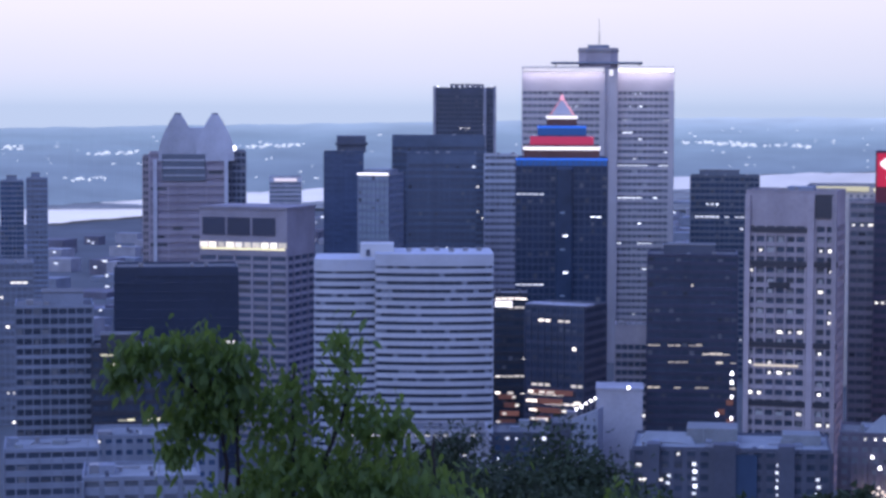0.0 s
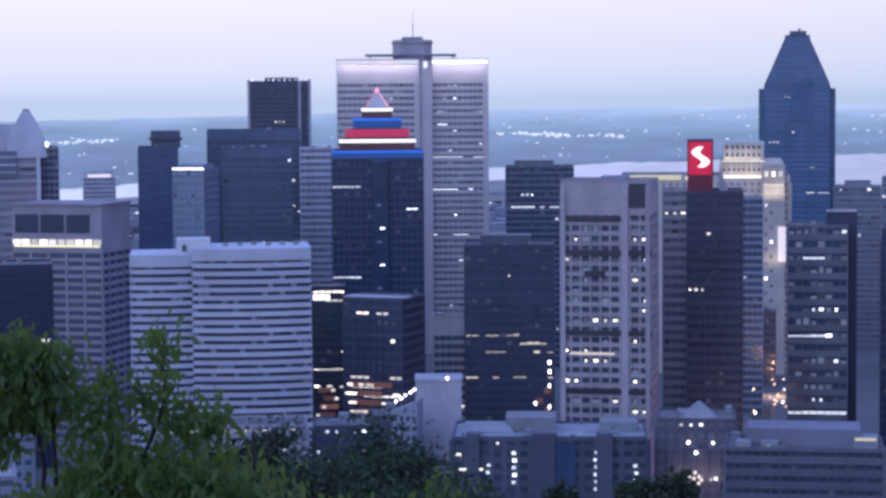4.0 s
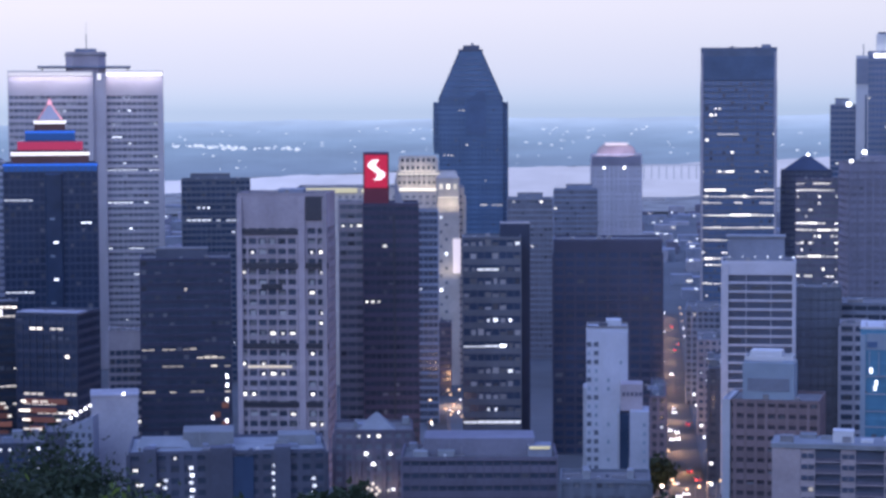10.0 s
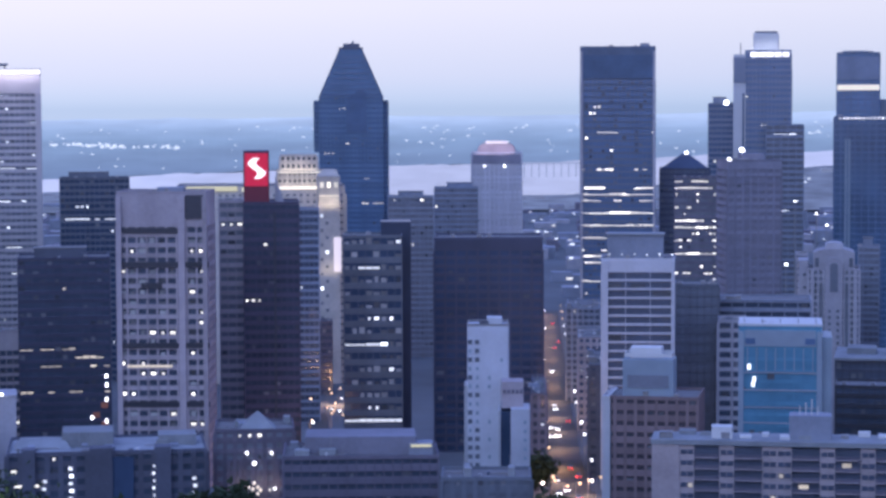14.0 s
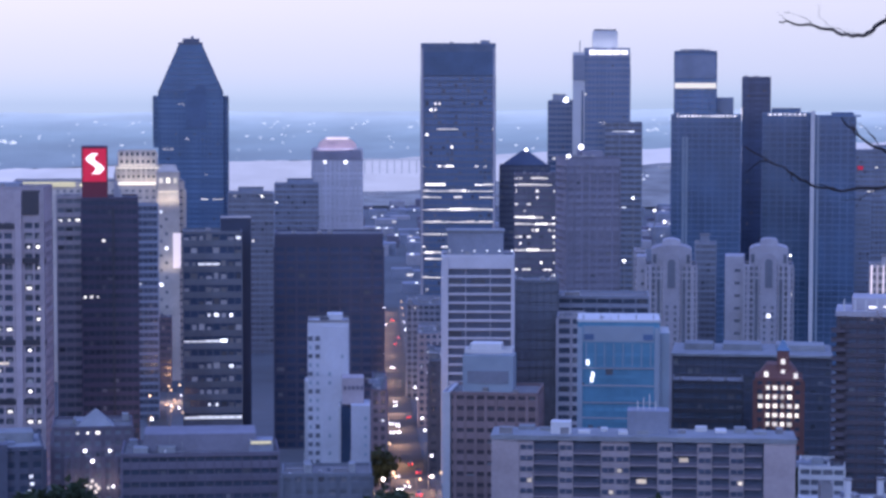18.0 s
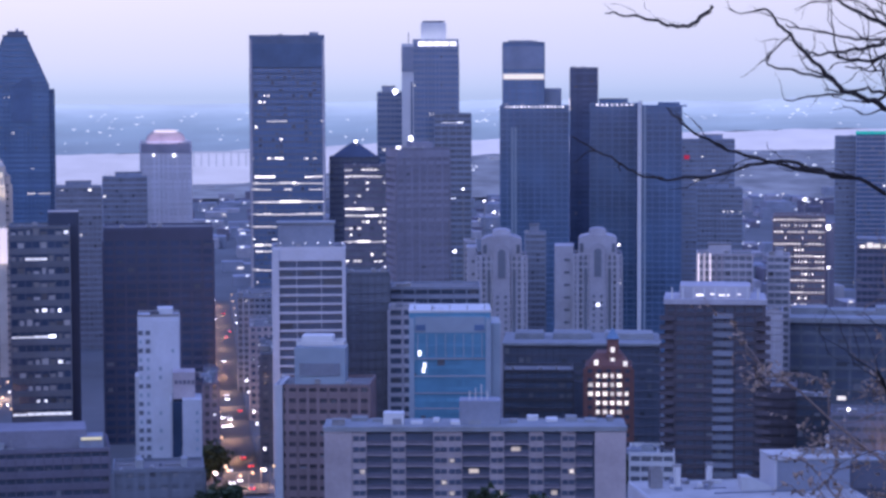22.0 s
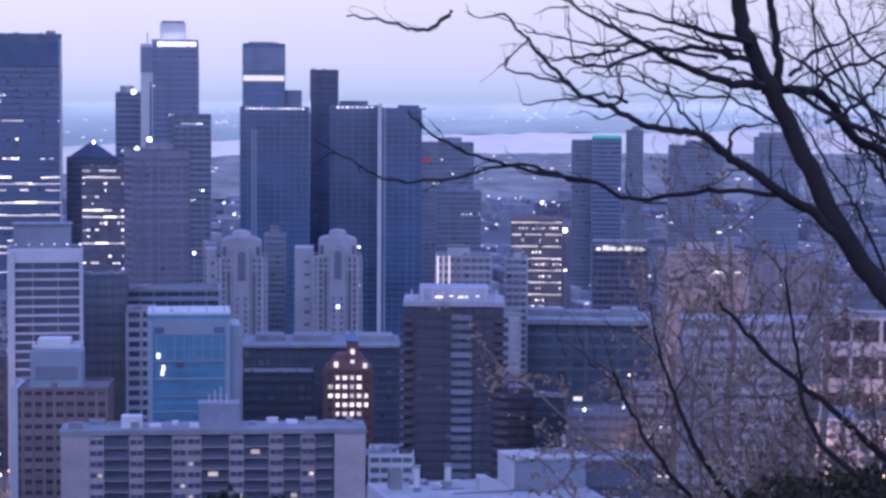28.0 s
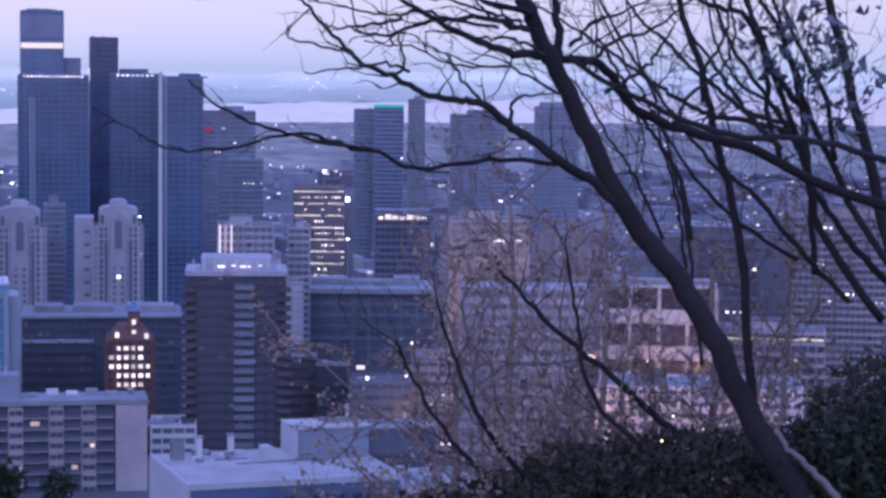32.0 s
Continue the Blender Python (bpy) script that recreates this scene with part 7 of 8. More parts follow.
    limb("limb", root, [(3.896, 12.035, 164.960), (3.966, 12.012, 165.012), (3.944, 12.020, 165.139), (3.894, 12.036, 165.260)], 0.011, 0.004, rnd, 0.3, 0.16, lean=(-0.2, 0, 0.15), most=1, twig_r=0.0048)
    limb("limb", root, [(4.408, 11.910, 164.804), (4.301, 11.949, 164.934), (4.209, 11.982, 165.078), (4.087, 12.024, 165.141)], 0.011, 0.004, rnd, 0.3, 0.16, lean=(-0.2, 0, 0.15), most=1, twig_r=0.0048)
    limb("limb", root, [(4.662, 11.867, 165.226), (4.496, 11.931, 165.273), (4.374, 11.976, 165.400), (4.313, 11.998, 165.495)], 0.011, 0.004, rnd, 0.3, 0.16, lean=(-0.2, 0, 0.15), most=1, twig_r=0.0048)
    limb("limb", root, [(4.766, 11.880, 165.086), (4.605, 11.943, 165.178), (4.424, 12.011, 165.183), (4.272, 12.066, 165.208), (4.119, 12.119, 165.213)], 0.011, 0.004, rnd, 0.3, 0.16, lean=(-0.2, 0, 0.15), most=1, twig_r=0.0048)
    limb("limb", root, [(4.924, 11.869, 165.149), (5.042, 11.820, 165.279), (5.218, 11.743, 165.344), (5.420, 11.651, 165.490)], 0.014, 0.004, rnd, 0.3, 0.16, lean=(-0.2, 0, 0.15), most=1, twig_r=0.0048)
    limb("limb", root, [(5.005, 11.890, 165.020), (5.181, 11.814, 165.184), (5.358, 11.735, 165.234), (5.530, 11.654, 165.380), (5.644, 11.600, 165.502)], 0.014, 0.004, rnd, 0.3, 0.16, lean=(-0.2, 0, 0.15), most=1, twig_r=0.0048)
    limb("limb", root, [(5.146, 11.884, 164.875), (5.323, 11.806, 164.991), (5.424, 11.759, 165.121), (5.495, 11.726, 165.284), (5.478, 11.734, 165.445)], 0.014, 0.004, rnd, 0.3, 0.16, lean=(-0.2, 0, 0.15), most=1, twig_r=0.0048)
    limb("limb", root, [(5.525, 11.767, 164.698), (5.611, 11.727, 164.863), (5.754, 11.657, 164.994), (5.837, 11.616, 165.190), (5.820, 11.625, 165.384), (5.861, 11.604, 165.507)], 0.014, 0.004, rnd, 0.3, 0.16, lean=(-0.2, 0, 0.15), most=1, twig_r=0.0048)
    limb("limb", root, [(4.670, 12.186, 164.688), (4.699, 12.175, 164.820), (4.776, 12.145, 164.854), (4.913, 12.090, 164.871)], 0.014, 0.004, rnd, 0.3, 0.16, lean=(-0.2, 0, 0.15), most=1, twig_r=0.0048)


def dead_branch():
    root = new("dead_branch")
    pts = [(5.150, 9.720, 163.248), (5.221, 9.682, 163.139), (5.319, 9.628, 163.045), (5.405, 9.580, 162.936), (5.466, 9.546, 162.855)]
    root.location = Vector(pts[-1])
    tagged(root, "pale bare dead branch leaning on the slope", "branch", "foreground trees")
    rnd = random.Random(31)
    v, f = [], []
    path = smooth_path(pts, 5, 0.004, rnd)
    tube(v, f, path, [0.012 + 0.010 * k / len(path) for k in range(len(path))], 7)
    tree_part("stem", root, v, f, PALE_BARK)


def second_tree():
    rnd = random.Random(91)
    root = new("bare_tree")
    root.location = Vector((6.721, 12.848, 161.622))
    tagged(root, "thin bare tree with many upright branches", "tree", "foreground trees")
    limb("trunk", root, [(6.721, 12.848, 161.622), (6.655, 12.883, 162.814), (6.576, 12.923, 163.809), (6.436, 12.993, 164.502), (6.316, 13.052, 165.011), (6.162, 13.125, 165.518), (6.059, 13.173, 165.878)], 0.035, 0.018, rnd, 0.54, 0.18, lean=(0.0, 0, 0.5), most=1, twig_r=0.0056)
    limb("limb", root, [(7.522, 12.746, 163.393), (7.115, 12.863, 163.987), (6.964, 12.832, 164.468), (6.751, 12.833, 164.941), (6.539, 12.830, 165.443), (6.439, 12.880, 165.765)], 0.03, 0.012, rnd, 0.54, 0.17, lean=(-0.2, 0, 0.5), most=1, twig_r=0.0056)
    limb("limb", root, [(8.063, 12.649, 163.236), (7.450, 12.788, 163.912), (7.025, 12.799, 164.651), (6.732, 12.730, 165.229), (6.427, 12.774, 165.653)], 0.03, 0.012, rnd, 0.54, 0.17, lean=(-0.2, 0, 0.5), most=1, twig_r=0.0056)
    limb("limb", root, [(7.193, 12.705, 162.145), (6.102, 12.822, 162.702), (5.624, 12.821, 163.087), (5.152, 12.802, 163.463), (4.817, 12.718, 163.796)], 0.03, 0.010, rnd, 0.54, 0.17, lean=(-0.2, 0, 0.4), most=1, twig_r=0.0056)
    limb("limb", root, [(5.619, 12.604, 162.045), (4.988, 12.652, 162.502), (4.691, 12.659, 162.867), (4.492, 12.625, 163.296), (4.394, 12.659, 163.640)], 0.022, 0.008, rnd, 0.54, 0.16, lean=(-0.1, 0, 0.4), most=1, twig_r=0.0061)
    limb("limb", root, [(5.295, 12.744, 161.966), (4.628, 12.788, 162.639), (4.331, 12.786, 163.039), (4.168, 12.735, 163.364)], 0.018, 0.007, rnd, 0.72, 0.16, lean=(-0.1, 0, 0.4), most=1, twig_r=0.0061)
    limb("limb", root, [(6.344, 12.480, 161.950), (5.870, 12.489, 162.517), (5.409, 12.587, 162.985), (5.269, 12.538, 163.487), (5.202, 12.566, 163.904)], 0.022, 0.008, rnd, 0.54, 0.16, lean=(0, 0, 0.4), most=1, twig_r=0.0061)


def shrubs():
    """Thin brown shrubs below the lookout, with last buds and small leaves."""
    for seed, x0, x1, tops in ((301, 850, 1010, 0.62), (302, 930, 1200, 0.95), (304, 1120, 1400, 0.9), (303, 1320, 1640, 0.8)):
        rnd = random.Random(seed)
        root = new("shrub")
        root.location = Vector((5.955, 13.333, 161.15)) + Vector(((x0 + x1) / 2 - 1100, 0, 0)) / 270
        tagged(root, "tangled brown shrub with thin twigs and small buds", "shrub", "foreground shrubs")
        v, f, lv, lf = [], [], [], []
        for i in range(11):
            p = root.location + Vector((rnd.uniform(-0.5, 0.5) * (x1 - x0) / 270, rnd.uniform(-0.4, 0.9), rnd.uniform(-0.1, 0.1)))
            d = Vector((rnd.gauss(-0.12, 0.22), rnd.gauss(0, 0.15), 1)).normalized()
            L, n = rnd.uniform(0.9, 2.5) * tops / 0.65, 12
            pts = [p]
            for k in range(n):
                d = (d + Vector((rnd.gauss(-0.03, 0.24), rnd.gauss(0, 0.12), rnd.gauss(0.0, 0.10)))).normalized()
                pts.append(pts[-1] + d * L / n)
            tube(v, f, pts, [0.017 * (1 - 0.75 * k / n) for k in range(n + 1)], 5)
            tv = len(v)
            twigs(v, f, pts[3:], 0.008, rnd, Vector((-0.05, 0, 0.15)), 0, 2, 0.42, 0.11)
            for q in range(tv, len(v), 4):
                if rnd.random() < 0.6:
                    c, s = Vector(v[q]), rnd.uniform(0.006, 0.017)
                    k = len(lv)
                    lv += [tuple(c + Vector((rnd.gauss(0, s), rnd.gauss(0, s), rnd.gauss(0, s)))) for _ in range(4)]
                    lf += [(k, k + 1, k + 2), (k, k + 2, k + 3)]
        for i in range(90):
            c = Vector(v[rnd.randrange(len(v))])
            for q in range(26):
                e, u = c + Vector((rnd.gauss(0, 0.055), rnd.gauss(0, 0.05), rnd.gauss(0, 0.055))), rnd.uniform(0.007, 0.017)
                k = len(lv)
                lv += [tuple(e + Vector((rnd.gauss(0, u), rnd.gauss(0, u), rnd.gauss(0, u)))) for _ in range(4)]
                lf += [(k, k + 1, k + 2), (k, k + 2, k + 3)]
        tree_part("stem_growth", root, v, f, BARK_THIN)["kind"] = "stuff"
        tree_part("bud_growth", root, lv, lf, LEAF_SHRUB)["kind"] = "stuff"


def third_tree():
    """The crowded thin limbs that cross behind the leaning trunk."""
    rnd = random.Random(57)
    root = new("bare_tree")
    root.location = Vector((8.371, 13.045, 161.220))
    tagged(root, "crowded bare tree with long crossing branches", "tree", "foreground trees")
    limb("trunk", root, [(8.371, 13.045, 161.220), (8.220, 13.141, 162.392), (8.009, 13.271, 163.321), (7.794, 13.398, 164.325), (7.581, 13.520, 165.247), (7.436, 13.600, 165.936)], 0.06, 0.025, rnd, 0.90, 0.26, lean=(-0.3, 0, 0.4), most=1, twig_r=0.0061)
    limb("limb", root, [(7.233, 13.141, 163.663), (7.198, 13.160, 164.191), (7.141, 13.191, 164.716), (7.012, 13.260, 165.238), (6.907, 13.315, 165.685)], 0.022, 0.012, rnd, 0.72, 0.17, lean=(-0.15, 0, 0.45), most=2, twig_r=0.0061)
    limb("limb", root, [(7.684, 12.883, 163.562), (7.423, 13.034, 163.894), (7.237, 13.138, 164.188), (7.054, 13.238, 164.640), (6.750, 13.396, 165.125), (6.542, 13.498, 165.610)], 0.026, 0.011, rnd, 0.72, 0.17, lean=(-0.15, 0, 0.45), most=2, twig_r=0.0061)
    limb("limb", root, [(7.331, 12.857, 163.499), (7.083, 12.995, 163.796), (6.748, 13.172, 164.215), (6.521, 13.286, 164.413), (6.197, 13.440, 164.861), (5.956, 13.549, 165.231), (5.781, 13.624, 165.601)], 0.02, 0.008, rnd, 0.63, 0.17, lean=(-0.15, 0, 0.45), most=2, twig_r=0.0056)
    limb("limb", root, [(6.943, 12.843, 163.785), (6.572, 13.037, 164.051), (6.302, 13.170, 164.372), (6.013, 13.304, 164.862), (5.773, 13.410, 165.374)], 0.014, 0.007, rnd, 0.54, 0.17, lean=(-0.15, 0, 0.45), most=2, twig_r=0.0056)
    limb("limb", root, [(6.225, 12.763, 163.143), (6.160, 12.795, 163.757), (6.087, 12.829, 164.170), (5.974, 12.882, 164.653), (5.813, 12.956, 165.151), (5.744, 12.986, 165.506)], 0.012, 0.006, rnd, 0.54, 0.21, lean=(0, 0, 0.5), most=1, twig_r=0.0056)
    limb("limb", root, [(6.645, 12.549, 164.520), (6.477, 12.637, 164.712), (6.359, 12.697, 164.898), (6.242, 12.754, 165.080), (6.122, 12.812, 165.245)], 0.020, 0.009, rnd, 0.45, 0.17, lean=(-0.2, 0, 0.3), most=2, twig_r=0.0045)
    limb("limb", root, [(7.019, 13.030, 164.612), (6.735, 13.179, 164.681), (6.529, 13.282, 164.718), (6.353, 13.367, 164.794), (6.178, 13.449, 164.925), (5.984, 13.536, 165.060), (5.819, 13.608, 165.232)], 0.022, 0.010, rnd, 0.45, 0.17, lean=(-0.2, 0, 0.3), most=2, twig_r=0.0045)
    limb("limb", root, [(7.350, 13.647, 164.632), (7.052, 13.803, 164.728), (6.890, 13.885, 164.864), (6.722, 13.966, 165.005), (6.538, 14.053, 165.205), (6.389, 14.122, 165.346), (6.277, 14.172, 165.508), (6.204, 14.204, 165.701)], 0.020, 0.008, rnd, 0.45, 0.17, lean=(-0.2, 0, 0.3), most=2, twig_r=0.0045)
    limb("limb", root, [(6.952, 12.839, 164.763), (6.787, 12.927, 164.992), (6.701, 12.972, 165.197), (6.595, 13.026, 165.388), (6.480, 13.083, 165.406), (6.323, 13.160, 165.481), (6.199, 13.218, 165.662)], 0.024, 0.012, rnd, 0.45, 0.17, lean=(-0.2, 0, 0.3), most=2, twig_r=0.0045)
    limb("limb", root, [(7.107, 13.436, 164.751), (6.876, 13.556, 164.910), (6.769, 13.609, 165.068), (6.695, 13.646, 165.264), (6.625, 13.680, 165.576)], 0.014, 0.007, rnd, 0.45, 0.17, lean=(-0.2, 0, 0.3), most=2, twig_r=0.0045)
    limb("limb", root, [(6.693, 12.637, 164.446), (6.613, 12.679, 164.732), (6.615, 12.678, 164.917), (6.580, 12.696, 165.140), (6.527, 12.724, 165.306), (6.473, 12.751, 165.473), (6.419, 12.778, 165.684)], 0.020, 0.010, rnd, 0.45, 0.17, lean=(-0.2, 0, 0.3), most=2, twig_r=0.0045)
    limb("limb", root, [(6.546, 13.496, 164.785), (6.559, 13.490, 165.006), (6.642, 13.449, 165.163), (6.692, 13.425, 165.339), (6.718, 13.412, 165.681)], 0.014, 0.008, rnd, 0.45, 0.17, lean=(-0.2, 0, 0.3), most=2, twig_r=0.0045)
    limb("limb", root, [(6.763, 14.058, 163.836), (6.708, 14.084, 164.164), (6.634, 14.119, 164.371), (6.518, 14.173, 164.553), (6.406, 14.224, 164.735), (6.288, 14.277, 164.980), (6.211, 14.310, 165.120), (6.040, 14.383, 165.263), (5.850, 14.462, 165.387), (5.736, 14.507, 165.468)], 0.018, 0.007, rnd, 0.45, 0.17, lean=(-0.2, 0, 0.3), most=2, twig_r=0.0045)
    limb("limb", root, [(5.783, 13.515, 164.998), (5.791, 13.511, 165.135), (5.778, 13.517, 165.326), (5.749, 13.529, 165.664)], 0.010, 0.006, rnd, 0.45, 0.17, lean=(-0.2, 0, 0.3), most=2, twig_r=0.0045)
    limb("limb", root, [(6.646, 13.892, 163.655), (6.590, 13.919, 164.054), (6.511, 13.956, 164.378), (6.451, 13.984, 164.640), (6.430, 13.994, 164.864)], 0.012, 0.006, rnd, 0.45, 0.17, lean=(-0.2, 0, 0.3), most=2, twig_r=0.0045)
    limb("limb", root, [(7.096, 12.645, 164.444), (7.026, 12.684, 164.838), (6.864, 12.772, 165.194), (6.764, 12.826, 165.516)], 0.020, 0.010, rnd, 0.45, 0.17, lean=(-0.2, 0, 0.3), most=2, twig_r=0.0045)
    limb("limb", root, [(6.377, 13.688, 163.869), (6.198, 13.769, 164.284), (6.056, 13.832, 164.510), (5.842, 13.924, 164.887), (5.664, 13.997, 165.037)], 0.012, 0.006, rnd, 0.45, 0.17, lean=(-0.2, 0, 0.3), most=2, twig_r=0.0045)
    v, f = [], []
    for c, r, n in (((6.655, 12.544, 165.262), 0.11, 80), ((6.808, 12.462, 165.316), 0.14, 80), ((6.751, 12.493, 165.104), 0.17, 80), ((6.932, 12.393, 165.194), 0.11, 80), ((6.846, 12.441, 164.929), 0.14, 80), ((6.996, 12.357, 165.001), 0.17, 80), ((6.596, 12.575, 165.138), 0.11, 80), ((6.985, 12.363, 164.772), 0.14, 80)):
        for i in range(n // 2):
            q, u = Vector(c) + Vector((rnd.gauss(0, r), rnd.gauss(0, r), rnd.gauss(0, r))), rnd.uniform(0.014, 0.034)
            k = len(v)
            v += [tuple(q + Vector((rnd.gauss(0, u), rnd.gauss(0, u), rnd.gauss(0, u)))) for _ in range(4)]
            f += [(k, k + 1, k + 2), (k, k + 2, k + 3)]
    tree_part("leaf_growth", root, v, f, LEAF_GREY, "last grey-green leaves at the branch ends")["kind"] = "stuff"


def slope_tree(p, h, seed):
    """A bare tree lower on the slope with a fine brown crown."""
    rnd = random.Random(seed)
    root = new("slope_tree")
    root.location = p
    tagged(root, "bare brown tree with a fine twiggy crown on the slope", "tree", "slope trees")
    base = Vector(p)
    trunk = [base, base + Vector((0.2, 0, h * 0.25)), base + Vector((0.1, 0, h * 0.5)), base + Vector((0.3, 0, h * 0.75)), base + Vector((0.2, 0, h))]
    path = smooth_path(trunk, 6, 0.03, rnd)
    v, f = [], []
    tube(v, f, path, [0.16 - 0.13 * i / len(path) for i in range(len(path))], 7)
    tree_part("trunk", root, v, f, BARK_THIN)
    v, f = [], []
    twigs(v, f, path[6:], 0.034, rnd, Vector((0, 0, 0.35)), 0, 3, h * 0.26, h * 0.035)
    tree_part("crown", root, v, f, BARK_THIN)["kind"] = "stuff"


def hedge():
    """Dark evergreen growth along the edge of the slope."""
    rnd = random.Random(66)
    root = new("evergreen_hedge")
    root.location = Vector((5.531, 12.425, 161.2))
    tagged(root, "dark low evergreen growth along the slope", "hedge", "foreground shrubs")
    v, f = [], []
    top = [(4.234, 12.924, 162.266), (4.512, 12.830, 162.341), (4.728, 12.752, 162.400), (5.053, 12.626, 162.520), (5.245, 12.548, 162.629), (5.531, 12.424, 162.722), (6.000, 12.205, 162.751), (6.244, 12.082, 162.776), (6.604, 11.889, 162.806), (6.747, 11.808, 163.036), (6.941, 11.696, 163.233), (7.143, 11.573, 163.394)]
    for i in range(20000):
        x = rnd.uniform(top[0][0], top[-1][0])
        zt = np.interp(x, [q[0] for q in top], [q[2] for q in top]) - 0.01 + 0.06 * noise.noise((x * 5, 0, 3)) + 0.05 * noise.noise((x * 14, 0, 5))
        y = np.interp(x, [q[0] for q in top], [q[1] for q in top])
        r = rnd.random()
        c = Vector((x, y + rnd.uniform(-0.5, 0.5), zt - 0.02 - 0.75 * r * r))
        s = rnd.uniform(0.008, 0.022)
        k = len(v)
        v += [tuple(c + Vector((rnd.gauss(0, s), rnd.gauss(0, s), rnd.gauss(0, s)))) for _ in range(4)]
        f += [(k, k + 1, k + 2), (k, k + 2, k + 3)]
    tree_part("foliage", root, v, f, EVERGREEN)["kind"] = "stuff"
    v, f = [], []
    for i in range(14):
        x = rnd.uniform(top[1][0], top[-1][0])
        zt = np.interp(x, [q[0] for q in top], [q[2] for q in top])
        y = np.interp(x, [q[0] for q in top], [q[1] for q in top])
        tube(v, f, [Vector((x, y, zt - 1.6)), Vector((x + 0.05, y, zt - 0.8)), Vector((x - 0.03, y, zt - 0.05))], [0.02, 0.015, 0.008], 5)
    tree_part("stem_growth", root, v, f, BARK)["kind"] = "stuff"


def side_bush():
    """A dark green leafy bush at the end of the hedge."""
    rnd = random.Random(68)
    root = new("green_bush")
    root.location = Vector((6.552, 11.459, 162.780)) - Vector((0, 0, 1.6))
    tagged(root, "dark green leafy bush at the end of the hedge", "bush", "foreground shrubs")
    v, f = [], []
    for c in ((6.583, 11.442, 162.680), (6.693, 11.378, 162.820), (6.740, 11.350, 162.587), (6.501, 11.488, 162.507)):
        for i in range(900):
            e, u = Vector(c) + Vector((rnd.gauss(0, 0.16), rnd.gauss(0, 0.15), rnd.gauss(0, 0.17))), rnd.uniform(0.010, 0.024)
            k = len(v)
            v += [tuple(e + Vector((rnd.gauss(0, u), rnd.gauss(0, u), rnd.gauss(0, u)))) for _ in range(4)]
            f += [(k, k + 1, k + 2), (k, k + 2, k + 3)]
    tree_part("foliage", root, v, f, FOLIAGE)["kind"] = "stuff"
    v, f = [], []
    for c in ((6.583, 11.442, 162.680), (6.693, 11.378, 162.820), (6.740, 11.350, 162.587), (6.501, 11.488, 162.507)):
        tube(v, f, [root.location, root.location.lerp(Vector(c), 0.5) + Vector((0.05, 0, 0.1)), Vector(c)], [0.02, 0.014, 0.006], 5)
    tree_part("stem_growth", root, v, f, BARK)["kind"] = "stuff"


side_bush()
bare_tree()
dead_branch()
second_tree()
third_tree()
for k, (p, top) in enumerate((((16.325, 43.006, 162.312), 11), ((20.523, 47.779, 161.732), 12), ((19.283, 39.550, 161.166), 10), ((26.238, 49.473, 161.432), 12), ((13.933, 39.622, 160.388), 9))):
    slope_tree((p[0], p[1], p[2] - top), top, 400 + k)
hedge()
shrubs()


def leaf_mesh(size, seed):
    """A long pointed leaf, folded along its rib."""
    rnd = random.Random(seed)
    rim = [(0, 0), (0.16, 0.08), (0.27, 0.35), (0.24, 0.6), (0.2, 0.85), (0.1, 1.1), (0, 1.35)]
    v = [(0, 0.1 * size, 0)]
    f = []
    right = [(x * size, y * size, -0.25 * x * size - 0.12 * y * y * size + rnd.uniform(-0.03, 0.03) * size) for x, y in rim]
    left = [(-x, y, z) for x, y, z in right]
    v += right + left[1:-1]
    n = len(right)
    for i in range(1, n):
        f.append((0, i, i + 1))
    ring_l = [1] + list(range(n + 1, n + len(left) - 1)) + [n]
    for i in range(len(ring_l) - 1):
        f.append((0, ring_l[i + 1], ring_l[i]))
    return mesh_of("leaf", v, f, LEAF)


LEAVES = [leaf_mesh(s, i) for i, s in enumerate((0.042, 0.054, 0.066, 0.036))]


def leafy_tree(centres, stems, singles, seed, label):
    rnd = random.Random(seed)
    root = new("leafy_tree")
    root.location = Vector(stems[0][0])
    tagged(root, label, "tree", "foreground trees")
    for pts in stems:
        v, f = [], []
        path = smooth_path(pts, 5, 0.006, rnd)
        tube(v, f, path, [0.014 - 0.009 * i / len(path) for i in range(len(path))], 6)
        tree_part("stem", root, v, f, BARK)
    v, f = [], []
    made = 0
    for (cx, cy, cz), rx, rz, n in centres:
        for i in range(int(n * 2.7)):
            a = Vector((rnd.gauss(0, rx * 0.55), rnd.gauss(0, rx * 0.55), rnd.gauss(0, rz * 0.55))) + Vector((cx, cy, cz))
            m = Matrix.LocRotScale(a, Euler((rnd.uniform(-2.4, -0.6), rnd.uniform(-0.7, 0.7), rnd.uniform(-3.1, 3.1))), Vector([rnd.uniform(0.7, 1.2)] * 3))
            me = LEAVES[rnd.randrange(4)]
            if made < singles:
                ob = new("leaf", me)
                ob.parent = root
                ob.matrix_parent_inverse = Matrix.Translation(-root.location)
                ob.matrix_basis = m
                made += 1
            else:
                k = len(v)
                v += [tuple(m @ q.co) for q in me.vertices]
                f += [tuple(i2 + k for i2 in p.vertices) for p in me.polygons]
    ob = tree_part("crown", root, v, f, LEAF)
    ob["kind"] = "stuff"


